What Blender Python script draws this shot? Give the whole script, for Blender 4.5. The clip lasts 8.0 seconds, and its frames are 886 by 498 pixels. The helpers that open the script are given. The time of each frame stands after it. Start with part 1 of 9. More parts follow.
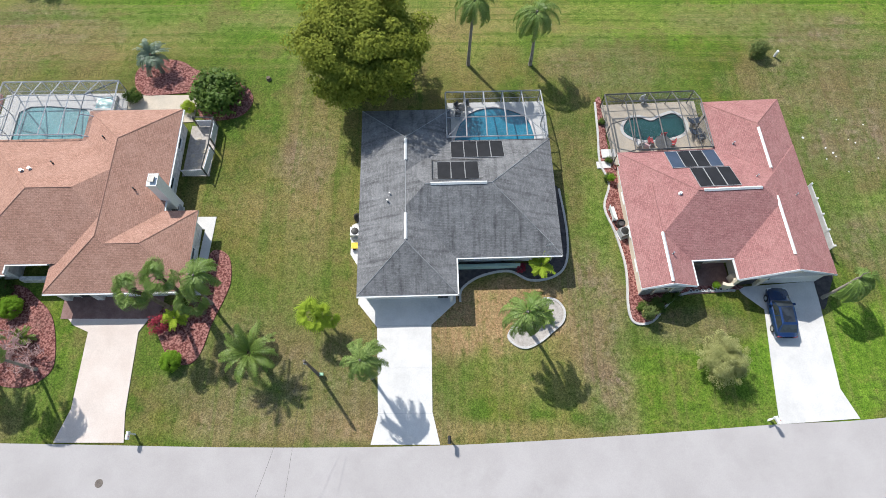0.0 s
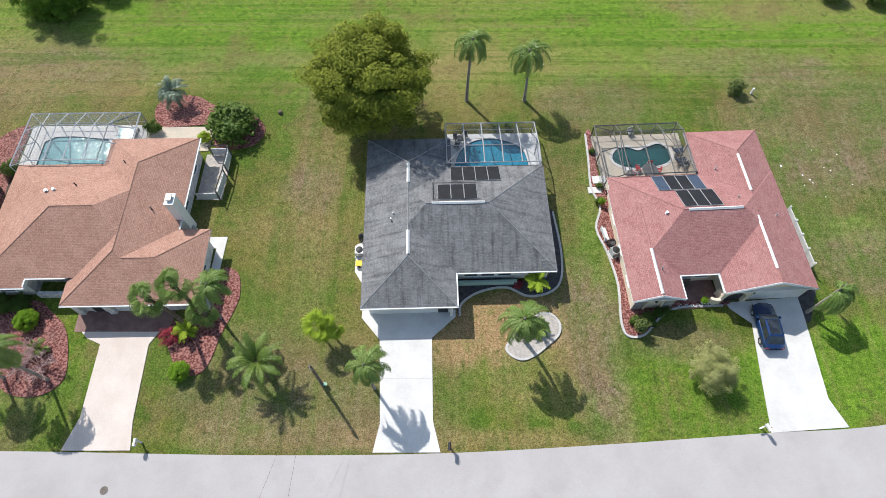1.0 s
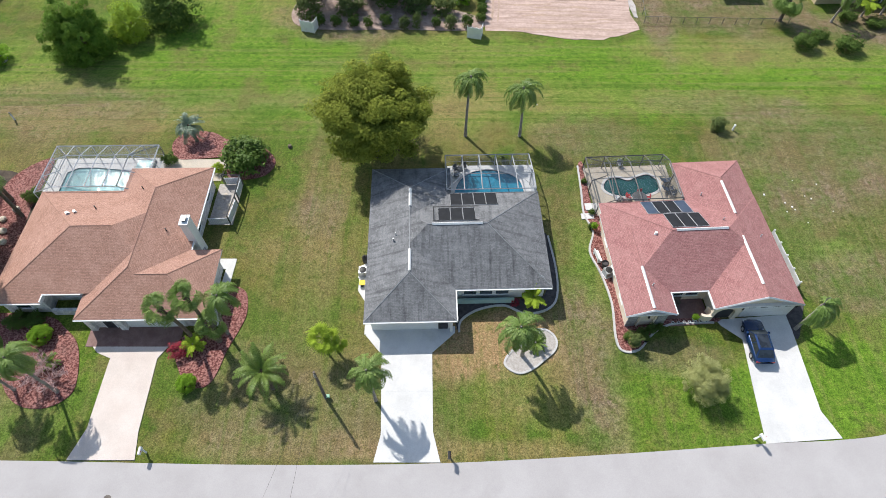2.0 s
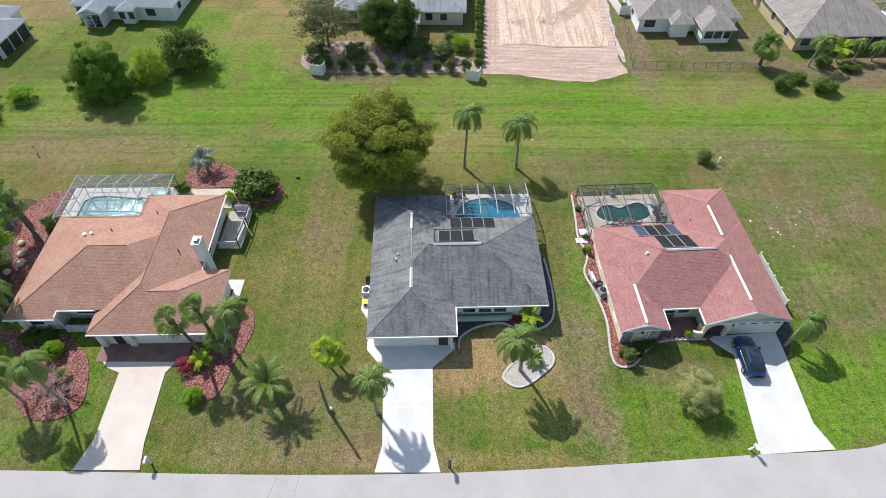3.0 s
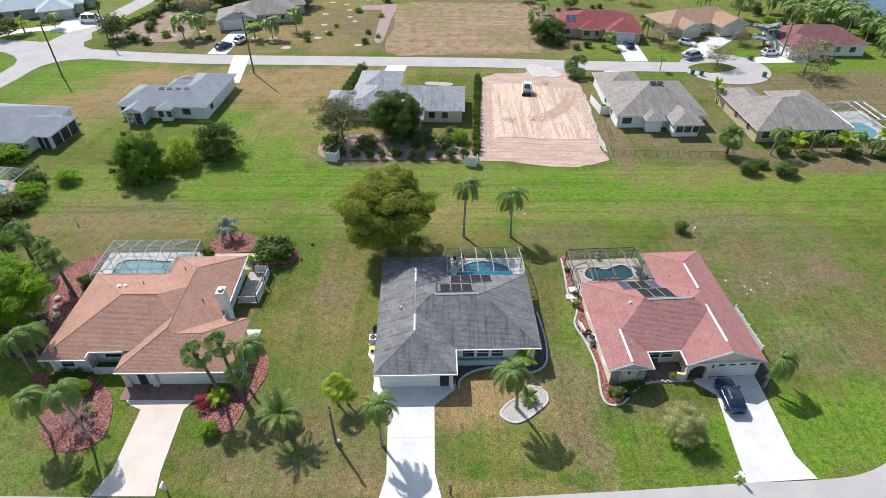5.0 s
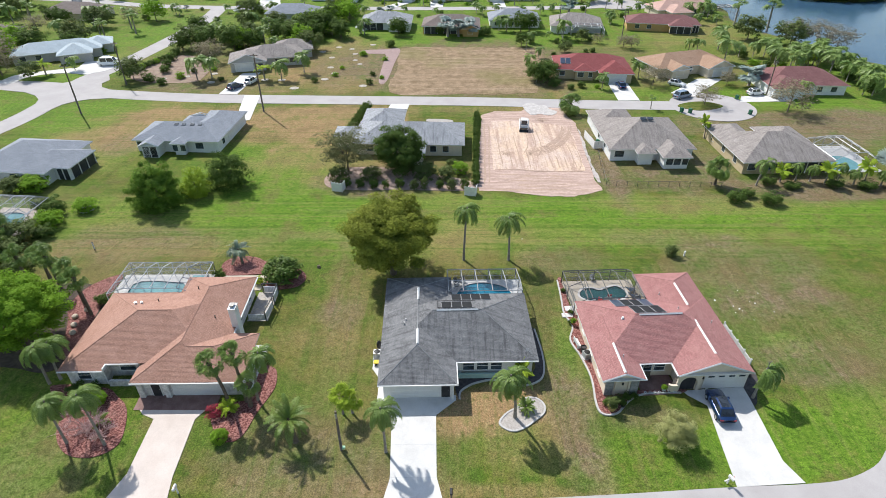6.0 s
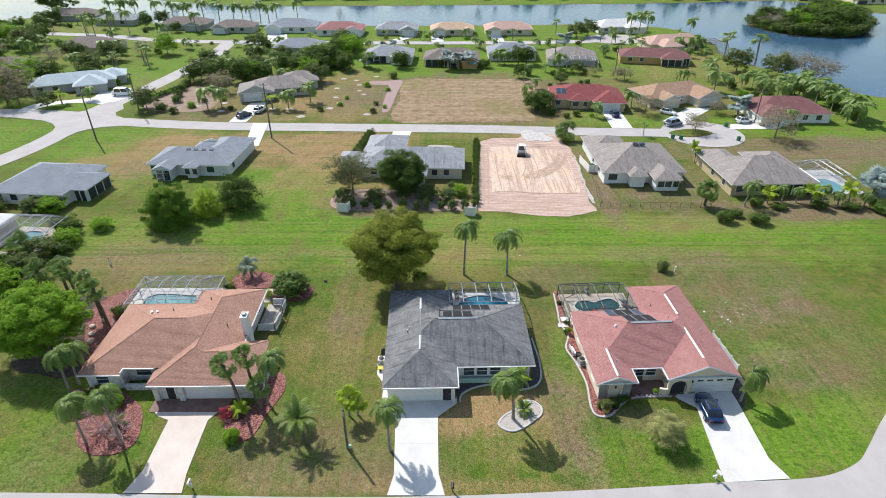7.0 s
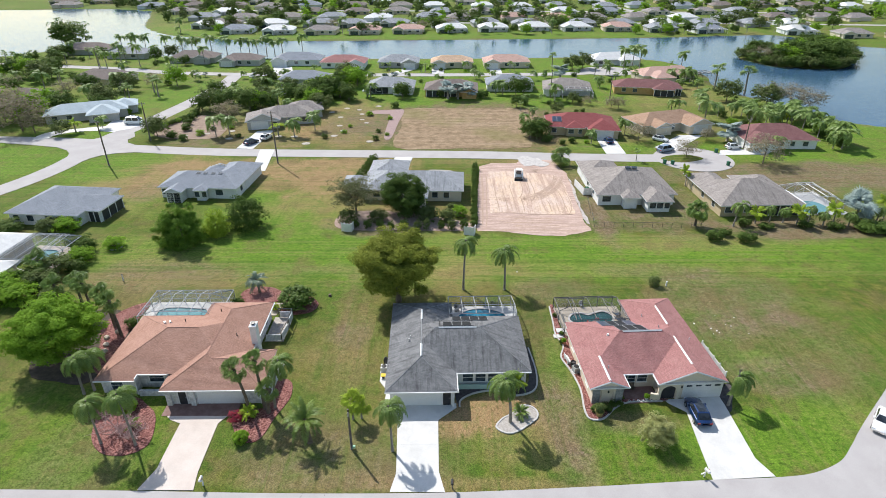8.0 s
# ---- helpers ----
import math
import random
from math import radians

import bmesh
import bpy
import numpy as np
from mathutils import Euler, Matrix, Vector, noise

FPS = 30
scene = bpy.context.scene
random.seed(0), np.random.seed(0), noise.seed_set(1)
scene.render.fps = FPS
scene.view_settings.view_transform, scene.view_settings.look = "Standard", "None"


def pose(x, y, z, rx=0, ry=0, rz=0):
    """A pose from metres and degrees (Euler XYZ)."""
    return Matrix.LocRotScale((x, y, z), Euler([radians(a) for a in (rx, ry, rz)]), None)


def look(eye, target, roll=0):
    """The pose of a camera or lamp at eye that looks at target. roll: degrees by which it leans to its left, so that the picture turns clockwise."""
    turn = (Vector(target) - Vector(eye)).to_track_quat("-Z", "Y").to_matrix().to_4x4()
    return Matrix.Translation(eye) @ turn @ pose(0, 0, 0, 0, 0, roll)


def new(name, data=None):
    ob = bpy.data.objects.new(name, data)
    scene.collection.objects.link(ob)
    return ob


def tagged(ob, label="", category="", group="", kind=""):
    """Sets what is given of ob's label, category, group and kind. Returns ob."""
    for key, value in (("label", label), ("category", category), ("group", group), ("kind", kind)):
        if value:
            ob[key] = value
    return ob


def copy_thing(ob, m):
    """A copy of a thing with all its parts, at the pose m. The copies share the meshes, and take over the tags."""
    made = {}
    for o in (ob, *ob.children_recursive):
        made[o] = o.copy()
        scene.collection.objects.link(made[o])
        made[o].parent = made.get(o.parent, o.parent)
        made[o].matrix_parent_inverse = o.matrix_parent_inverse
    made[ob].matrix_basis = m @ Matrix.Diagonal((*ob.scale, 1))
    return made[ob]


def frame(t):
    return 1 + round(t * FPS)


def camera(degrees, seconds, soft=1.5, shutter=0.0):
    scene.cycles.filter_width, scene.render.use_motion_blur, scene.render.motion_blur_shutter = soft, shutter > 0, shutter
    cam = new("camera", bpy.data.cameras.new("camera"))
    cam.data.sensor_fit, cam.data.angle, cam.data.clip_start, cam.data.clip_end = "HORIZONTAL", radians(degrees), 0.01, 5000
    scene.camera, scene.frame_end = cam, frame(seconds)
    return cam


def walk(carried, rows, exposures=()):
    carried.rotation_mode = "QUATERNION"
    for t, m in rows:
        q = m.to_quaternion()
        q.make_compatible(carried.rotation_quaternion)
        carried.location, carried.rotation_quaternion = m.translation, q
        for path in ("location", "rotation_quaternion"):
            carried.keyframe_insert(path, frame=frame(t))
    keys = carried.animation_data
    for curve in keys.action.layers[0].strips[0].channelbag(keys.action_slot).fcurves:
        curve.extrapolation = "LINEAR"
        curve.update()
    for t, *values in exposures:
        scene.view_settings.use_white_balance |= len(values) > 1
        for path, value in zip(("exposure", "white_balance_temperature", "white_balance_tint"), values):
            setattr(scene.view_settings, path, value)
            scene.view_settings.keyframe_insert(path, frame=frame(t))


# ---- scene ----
cam = camera(75.48, 8.0, 0.5)
# seconds, eye x, y, z, yaw, pitch, roll
ROWS = [
    (0, 0.267, -1.680, 49.493, 0.056, -67.196, -0.115),
    (0.5, 0.153, -4.040, 49.808, -0.186, -64.218, 0.147),
    (1, 0.057, -6.229, 50.249, -0.368, -61.436, 0.333),
    (1.5, 0.139, -8.728, 50.280, -0.192, -58.238, 0.196),
    (3, 0.128, -15.385, 50.126, -0.102, -49.824, 0.141),
    (3.5, 0.118, -17.626, 50.054, -0.051, -46.986, 0.123),
    (4, 0.129, -19.946, 50.018, -0.007, -44.113, 0.078),
    (4.5, 0.131, -22.253, 49.976, 0.033, -41.251, 0.063),
    (6, 0.030, -29.190, 49.861, 0.119, -34.385, 0.029),
    (6.5, -0.007, -31.503, 49.833, 0.161, -32.714, -0.023),
    (7, -0.114, -33.883, 49.914, 0.136, -31.195, 0.021),
    (7.5, -0.083, -36.255, 49.836, 0.166, -29.596, -0.017),
    (8, -0.064, -38.453, 49.788, 0.172, -28.084, -0.040),
]


def aim(x, y, z, yaw, pitch, roll):
    a, b = radians(yaw), radians(pitch)
    ahead = Vector((-math.sin(a) * math.cos(b), math.cos(a) * math.cos(b), math.sin(b)))
    eye = Vector((x, y, z))
    return look(eye, eye + ahead, roll)


walk(cam, [(t, aim(*rest)) for t, *rest in ROWS])

# ---- light ----
SUN_FROM = Vector((-0.6, 0.8, 1.04)).normalized()
sun = new("sun", bpy.data.lights.new("sun", "SUN"))
sun.data.energy, sun.data.angle, sun.data.color = 4.7, radians(0.53), (1.0, 0.968, 0.92)
sun.matrix_world = look((0, 0, 60), Vector((0, 0, 60)) - SUN_FROM)
world = bpy.data.worlds.new("sky")
scene.world = world
world.use_nodes = True
sky = world.node_tree.nodes.new("ShaderNodeTexSky")
sky.sky_type, sky.sun_disc = "NISHITA", False
sky.sun_elevation, sky.sun_rotation = math.asin(SUN_FROM.z), math.atan2(SUN_FROM.x, SUN_FROM.y)
back = world.node_tree.nodes["Background"]
world.node_tree.links.new(sky.outputs[0], back.inputs[0])
back.inputs[1].default_value = 0.13
sky.dust_density, sky.ozone_density, sky.air_density = 1.1, 1.0, 1.35
scene.view_settings.exposure = 0.3


# ---- materials ----
class Mat:
    """A node material under construction."""

    def __init__(self, name, rough=0.85, metal=0.0, spec=0.3):
        self.m = bpy.data.materials.new(name)
        self.m.use_nodes = True
        self.n, self.l = self.m.node_tree.nodes, self.m.node_tree.links
        self.b = self.n["Principled BSDF"]
        self.b.inputs["Roughness"].default_value = rough
        self.b.inputs["Metallic"].default_value = metal
        self.b.inputs["Specular IOR Level"].default_value = spec
        self.geo = self.n.new("ShaderNodeNewGeometry")

    def link(self, a, b):
        self.l.new(a, b)
        return self

    def noise(self, scale, detail=4.0, rough=0.55, stretch=None, vec=None):
        t = self.n.new("ShaderNodeTexNoise")
        t.inputs["Scale"].default_value, t.inputs["Detail"].default_value = scale, detail
        t.inputs["Roughness"].default_value = rough
        source = vec or self.geo.outputs["Position"]
        if stretch:
            v = self.n.new("ShaderNodeVectorMath")
            v.operation = "MULTIPLY"
            v.inputs[1].default_value = stretch
            self.l.new(source, v.inputs[0])
            source = v.outputs[0]
        self.l.new(source, t.inputs["Vector"])
        return t.outputs["Fac"]

    def ramp(self, fac, lo, hi):
        r = self.n.new("ShaderNodeMapRange")
        r.inputs["From Min"].default_value, r.inputs["From Max"].default_value = lo, hi
        self.l.new(fac, r.inputs["Value"])
        return r.outputs["Result"]

    def mix(self, fac, a, b, mode="MIX"):
        x = self.n.new("ShaderNodeMix")
        x.data_type, x.blend_type = "RGBA", mode
        socks = [s for s in x.inputs if s.enabled]
        for value, socket in zip((fac, a, b), socks):
            if isinstance(value, bpy.types.NodeSocket):
                self.l.new(value, socket)
            elif isinstance(value, (int, float)):
                socket.default_value = value
            else:
                socket.default_value = (*value, 1)
        return [s for s in x.outputs if s.enabled][0]

    def calc(self, op, a, b=None):
        x = self.n.new("ShaderNodeMath")
        x.operation = op
        for value, socket in ((a, x.inputs[0]), (b, x.inputs[1])):
            if isinstance(value, bpy.types.NodeSocket):
                self.l.new(value, socket)
            elif value is not None:
                socket.default_value = value
        return x.outputs[0]

    def color(self, c):
        if isinstance(c, bpy.types.NodeSocket):
            self.l.new(c, self.b.inputs["Base Color"])
        else:
            self.b.inputs["Base Color"].default_value = (*c, 1)
        return self

    def bump(self, height, strength=0.4, distance=0.02):
        x = self.n.new("ShaderNodeBump")
        x.inputs["Strength"].default_value, x.inputs["Distance"].default_value = strength, distance
        self.l.new(height, x.inputs["Height"])
        self.l.new(x.outputs[0], self.b.inputs["Normal"])
        return self


def plain(name, a, b, scale=3.0, fine=30.0, rough=0.8, metal=0.0, spec=0.3, bump=0.25, lo=0.35, hi=0.65, dirt=0.0, grain=0.35):
    """Two tones in blotches, with a fine grain over them."""
    k = Mat(name, rough, metal, spec)
    big, small = k.noise(scale), k.noise(fine, 3)
    c = k.mix(k.ramp(big, lo, hi), a, b)
    c = k.mix(grain, c, k.mix(k.ramp(small, 0.3, 0.7), (0.35, 0.35, 0.35), (1, 1, 1)), "MULTIPLY")
    if dirt:
        c = k.mix(k.calc("MULTIPLY", k.ramp(k.noise(0.35, 5, 0.7), 0.5, 0.75), dirt), c, (0.10, 0.085, 0.07))
    return k.color(c).bump(small, bump, 0.01).m


def shingle(name, a, b, c2, stain=0.3, streak=(0.6, 0.6, 0.6), row=0.145):
    """Asphalt shingles in courses, blotched and streaked by age."""
    k = Mat(name, 0.92, 0, 0.15)
    uv = k.n.new("ShaderNodeUVMap")
    br = k.n.new("ShaderNodeTexBrick")
    br.inputs["Scale"].default_value = 1.0
    br.inputs["Brick Width"].default_value, br.inputs["Row Height"].default_value = 0.34, row
    br.inputs["Mortar Size"].default_value, br.inputs["Mortar Smooth"].default_value = 0.012, 0.3
    br.inputs["Bias"].default_value = 0.1
    br.inputs["Color1"].default_value, br.inputs["Color2"].default_value = (*a, 1), (*b, 1)
    br.inputs["Mortar"].default_value = (*[v * 0.55 for v in a], 1)
    k.l.new(uv.outputs[0], br.inputs["Vector"])
    col = k.mix(k.calc("MULTIPLY", k.ramp(k.noise(0.6, 6, 0.7), 0.42, 0.68), 0.55), br.outputs["Color"], c2)
    grain = k.noise(26, 3, 0.7)
    col = k.mix(0.55, col, k.mix(k.ramp(grain, 0.3, 0.7), (0.30, 0.30, 0.30), (1.45, 1.45, 1.45)), "MULTIPLY")
    col = k.mix(0.35, col, k.mix(k.ramp(k.noise(5.5, 5, 0.75), 0.36, 0.64), (0.45, 0.45, 0.46), (1.35, 1.35, 1.34)), "MULTIPLY")
    tracks = k.noise(1.0, 4, 0.6, (2.2, 0.22, 1), uv.outputs[0])
    col = k.mix(k.calc("MULTIPLY", k.ramp(tracks, 0.48, 0.7), stain), col, k.mix(0.8, col, streak, "MULTIPLY"))
    return k.color(col).bump(br.outputs["Fac"], -0.22, 0.012).m


def leafy(name, a, b, c, light=0.36, rough=0.7, gloss=0.08):
    """Leaves: each leaf its own tone, some light through them."""
    k = Mat(name, rough, 0, gloss)
    isl = k.geo.outputs["Random Per Island"]
    info = k.n.new("ShaderNodeObjectInfo")
    col = k.mix(k.ramp(isl, 0, 1), a, b)
    col = k.mix(k.ramp(k.noise(0.55, 3), 0.4, 0.65), col, c)
    col = k.mix(k.calc("MULTIPLY", info.outputs["Random"], 0.35), col, b)
    k.color(col)
    tr = k.n.new("ShaderNodeBsdfTranslucent")
    k.l.new(col, tr.inputs["Color"])
    mixer = k.n.new("ShaderNodeMixShader")
    mixer.inputs[0].default_value = light
    k.l.new(k.b.outputs[0], mixer.inputs[1])
    k.l.new(tr.outputs[0], mixer.inputs[2])
    k.l.new(mixer.outputs[0], k.n["Material Output"].inputs["Surface"])
    return k.m


def screen_material(name, tone, clear):
    k = Mat(name, 0.7, 0, 0.2)
    k.color(tone)
    tr = k.n.new("ShaderNodeBsdfTransparent")
    mixer = k.n.new("ShaderNodeMixShader")
    mixer.inputs[0].default_value = clear
    k.l.new(k.b.outputs[0], mixer.inputs[1])
    k.l.new(tr.outputs[0], mixer.inputs[2])
    k.l.new(mixer.outputs[0], k.n["Material Output"].inputs["Surface"])
    return k.m


def pool_water(name, tint):
    """Rippled pool water over its plaster: nets of refracted sunlight painted into the tint, with a glossy surface."""
    k = Mat(name, 0.05, 0, 0.5)
    painted_caustics = k.n.new("ShaderNodeTexVoronoi")
    painted_caustics.feature = "DISTANCE_TO_EDGE"
    painted_caustics.inputs["Scale"].default_value = 1.7
    k.l.new(k.geo.outputs["Position"], painted_caustics.inputs["Vector"])
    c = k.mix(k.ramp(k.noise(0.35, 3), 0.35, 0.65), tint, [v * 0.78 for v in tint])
    c = k.mix(k.calc("MULTIPLY", k.ramp(painted_caustics.outputs["Distance"], 0.09, 0.0), 0.22), c, [min(1.0, v * 1.7 + 0.05) for v in tint])
    return k.color(c).bump(k.noise(2.6, 4, 0.6), 0.5, 0.05).m


def lake_material():
    k = Mat("lake_water", 0.07, 0, 0.5)
    k.b.inputs["IOR"].default_value = 1.33
    k.color(k.mix(k.ramp(k.noise(0.02, 4), 0.35, 0.65), (0.030, 0.075, 0.13), (0.045, 0.10, 0.165)))
    return k.bump(k.noise(0.7, 5, 0.65, (0.5, 1.6, 1)), 0.45, 0.10).m


def lawn_material():
    """Mown grass: lush, thin, straw-dry or bare, with the mower's passes on it."""
    k = Mat("lawn", 0.95, 0, 0.1)
    cover = k.n.new("ShaderNodeAttribute")
    cover.attribute_name = "cover"
    split = k.n.new("ShaderNodeSeparateColor")
    k.l.new(cover.outputs["Color"], split.inputs[0])
    tan, brown, lush = split.outputs
    mow = cover.outputs["Alpha"]
    fine, tuft, patch, drift = k.noise(8.5, 6, 0.78), k.noise(1.6, 5, 0.65), k.noise(0.35, 5, 0.6), k.noise(0.06, 4)
    green = k.mix(k.ramp(patch, 0.38, 0.62), (0.056, 0.092, 0.014), (0.128, 0.130, 0.027))
    green = k.mix(k.ramp(drift, 0.42, 0.60), green, (0.086, 0.130, 0.022))
    green = k.mix(lush, green, k.mix(k.ramp(tuft, 0.3, 0.7), (0.078, 0.165, 0.014), (0.150, 0.250, 0.027)))
    straw = k.mix(k.ramp(tuft, 0.35, 0.65), (0.350, 0.205, 0.115), (0.265, 0.200, 0.100))
    soil = k.mix(k.ramp(tuft, 0.3, 0.7), (0.145, 0.098, 0.052), (0.225, 0.178, 0.130))
    worn = k.calc("ADD", tan, k.calc("MULTIPLY", k.calc("SUBTRACT", tuft, 0.5), k.calc("MULTIPLY", tan, 1.8)))
    bare = k.calc("ADD", brown, k.calc("MULTIPLY", k.calc("SUBTRACT", patch, 0.5), k.calc("MULTIPLY", brown, 2.2)))
    c = k.mix(k.ramp(worn, 0.05, 0.95), green, straw)
    c = k.mix(k.ramp(bare, 0.05, 0.95), c, soil)
    rows, lanes = k.noise(1.0, 4, 0.6, (0.03, 1.15, 0)), k.noise(1.0, 4, 0.6, (1.15, 0.03, 0))
    still = k.calc("MULTIPLY", k.calc("SUBTRACT", 1.0, mow), 0.65)
    cut = k.calc("ADD", k.calc("MULTIPLY", k.ramp(rows, 0.52, 0.60), mow), k.calc("MULTIPLY", k.ramp(lanes, 0.52, 0.62), still))
    c = k.mix(k.calc("MULTIPLY", cut, 0.5), c, (0.188, 0.180, 0.065))
    deep = k.calc("ADD", k.calc("MULTIPLY", k.ramp(rows, 0.48, 0.40), mow), k.calc("MULTIPLY", k.ramp(lanes, 0.47, 0.38), still))
    c = k.mix(k.calc("MULTIPLY", deep, 0.55), c, (0.066, 0.122, 0.016))
    mottle = k.noise(0.8, 7, 0.72)
    c = k.mix(k.calc("MULTIPLY", k.ramp(mottle, 0.53, 0.64), 0.40), c, (0.168, 0.124, 0.048))
    c = k.mix(k.calc("MULTIPLY", k.ramp(mottle, 0.45, 0.34), 0.6), c, (0.055, 0.098, 0.015))
    age = k.noise(0.17, 6, 0.68)
    c = k.mix(k.calc("MULTIPLY", k.ramp(age, 0.51, 0.62), 0.42), c, (0.152, 0.108, 0.054))
    c = k.mix(k.calc("MULTIPLY", k.ramp(age, 0.46, 0.36), 0.45), c, (0.072, 0.140, 0.018))
    c = k.mix(0.6, c, k.mix(k.ramp(fine, 0.38, 0.62), (0.24, 0.27, 0.22), (1.62, 1.58, 1.62)), "MULTIPLY")
    clump = k.noise(5.2, 5, 0.8)
    c = k.mix(0.62, c, k.mix(k.ramp(clump, 0.37, 0.63), (0.42, 0.46, 0.40), (1.55, 1.5, 1.5)), "MULTIPLY")
    c = k.mix(0.35, c, k.mix(k.ramp(tuft, 0.3, 0.7), (0.6, 0.62, 0.6), (1.3, 1.3, 1.3)), "MULTIPLY")
    return k.color(c).bump(fine, 0.6, 0.05).m


def dirt_material(name="bare_sand", a=(0.66, 0.51, 0.39), b=(0.62, 0.50, 0.43), low=(0.50, 0.375, 0.30), graded=0.0):
    """Graded sand with clods and damp patches; graded: how strongly the blade's long passes show."""
    k = Mat(name, 0.95, 0, 0.1)
    clod, wide = k.noise(1.6, 6, 0.75), k.noise(0.12, 3)
    c = k.mix(k.ramp(wide, 0.4, 0.6), a, b)
    c = k.mix(k.calc("MULTIPLY", k.ramp(k.noise(0.5, 7, 0.7, (1.5, 0.5, 1)), 0.50, 0.64), 0.8), c, low)
    if graded:
        passes = k.noise(1.0, 5, 0.65, (0.62, 0.05, 0))
        c = k.mix(k.calc("MULTIPLY", k.ramp(passes, 0.50, 0.60), graded), c, (0.47, 0.335, 0.27))
        c = k.mix(k.calc("MULTIPLY", k.ramp(passes, 0.47, 0.38), graded * 0.6), c, (0.74, 0.56, 0.40))
        lines = k.noise(1.0, 6, 0.7, (2.6, 0.10, 0))
        c = k.mix(k.calc("MULTIPLY", k.ramp(lines, 0.54, 0.62), graded * 0.7), c, (0.40, 0.28, 0.22))
    c = k.mix(0.7, c, k.mix(k.ramp(clod, 0.3, 0.7), (0.58, 0.54, 0.52), (1.12, 1.12, 1.12)), "MULTIPLY")
    return k.color(c).bump(clod, 0.8, 0.12).m


def churned_sand():
    """Pinkish sand churned by long sweeping wheel ruts."""
    k = Mat("pinkish_sand", 0.95, 0, 0.1)
    w = k.n.new("ShaderNodeTexWave")
    w.inputs["Scale"].default_value, w.inputs["Distortion"].default_value = 0.28, 7.0
    w.inputs["Detail"].default_value, w.inputs["Detail Scale"].default_value = 3.0, 0.12
    m = k.n.new("ShaderNodeMapping")
    m.inputs["Rotation"].default_value = (0, 0, radians(93))
    k.l.new(k.geo.outputs["Position"], m.inputs["Vector"])
    k.l.new(m.outputs[0], w.inputs["Vector"])
    clod = k.noise(1.8, 6, 0.75)
    c = k.mix(k.ramp(k.noise(0.5, 5, 0.65, (0.4, 1.6, 1)), 0.4, 0.62), (0.56, 0.42, 0.36), (0.43, 0.315, 0.262))
    c = k.mix(k.calc("MULTIPLY", k.ramp(w.outputs["Fac"], 0.7, 1.0), 0.4), c, (0.31, 0.215, 0.175))
    c = k.mix(0.6, c, k.mix(k.ramp(clod, 0.3, 0.7), (0.6, 0.57, 0.56), (1.12, 1.12, 1.12)), "MULTIPLY")
    return k.color(c).bump(clod, 0.9, 0.12).m


def glass_pane(name, tint=(0.03, 0.04, 0.05)):
    k = Mat(name, 0.06, 0, 0.7)
    return k.color(k.mix(k.ramp(k.noise(1.3, 2), 0.4, 0.6), tint, [v * 2.2 for v in tint])).m


LAWN, SAND = lawn_material(), dirt_material(graded=0.75)
ASPHALT = plain("pale_asphalt", (0.385, 0.362, 0.355), (0.425, 0.402, 0.395), 0.25, 14, 0.9, spec=0.2, dirt=0.10, grain=0.14)
CONCRETE = plain("white_concrete", (0.655, 0.642, 0.62), (0.575, 0.566, 0.55), 0.5, 12, 0.85, dirt=0.16, grain=0.2)
PINK_CONCRETE = plain("pink_tinted_concrete", (0.585, 0.50, 0.445), (0.635, 0.56, 0.505), 0.5, 12, 0.85, dirt=0.12, grain=0.2)
GREY_CONCRETE = plain("grey_concrete", (0.42, 0.43, 0.44), (0.50, 0.50, 0.51), 0.6, 12, 0.85, dirt=0.2)
PATIO = plain("patio_paving", (0.50, 0.44, 0.36), (0.58, 0.50, 0.40), 0.8, 12, 0.85, dirt=0.25)
PAVER = plain("reddish_brown_pavers", (0.20, 0.115, 0.10), (0.27, 0.17, 0.15), 1.2, 9, 0.8)
CURBING = plain("curbing", (0.48, 0.47, 0.45), (0.56, 0.54, 0.52), 1.5, 12, 0.85, dirt=0.25)
DECK = plain("pool_deck", (0.52, 0.52, 0.52), (0.62, 0.62, 0.61), 0.7, 12, 0.8, dirt=0.15)
MULCH = plain("red_mulch", (0.135, 0.040, 0.034), (0.400, 0.190, 0.165), 5.5, 9, 0.95, bump=0.9, lo=0.42, hi=0.60, dirt=0.35, grain=0.6)
DARK_MULCH = plain("dark_mulch", (0.055, 0.05, 0.055), (0.10, 0.09, 0.09), 2.5, 9, 0.95, bump=0.9)
GRAVEL = plain("grey_gravel", (0.36, 0.33, 0.30), (0.48, 0.44, 0.40), 3.0, 11, 0.95, bump=0.9)
GREY_SHINGLE = shingle("grey_shingles", (0.215, 0.217, 0.222), (0.150, 0.152, 0.157), (0.290, 0.293, 0.300), 0.95, (0.42, 0.42, 0.43))
RED_SHINGLE = shingle("dusty_red_shingles", (0.400, 0.200, 0.188), (0.325, 0.152, 0.145), (0.430, 0.232, 0.216), 0.05)
BROWN_SHINGLE = shingle("reddish_brown_shingles", (0.425, 0.248, 0.190), (0.345, 0.194, 0.146), (0.470, 0.288, 0.226), 0.1)
WHITE_TRIM = plain("white_painted_trim", (0.83, 0.83, 0.82), (0.77, 0.77, 0.76), 1.5, 20, 0.5, dirt=0.1)
WHITE_STUCCO = plain("white_stucco", (0.84, 0.84, 0.83), (0.80, 0.80, 0.79), 0.7, 25, 0.9, dirt=0.05)
CREAM_STUCCO = plain("cream_stucco", (0.70, 0.61, 0.48), (0.76, 0.67, 0.54), 0.7, 25, 0.9, dirt=0.06)
STONE_WALL = plain("white_stone_facing", (0.78, 0.77, 0.75), (0.50, 0.49, 0.485), 2.2, 9, 0.9, bump=0.8)
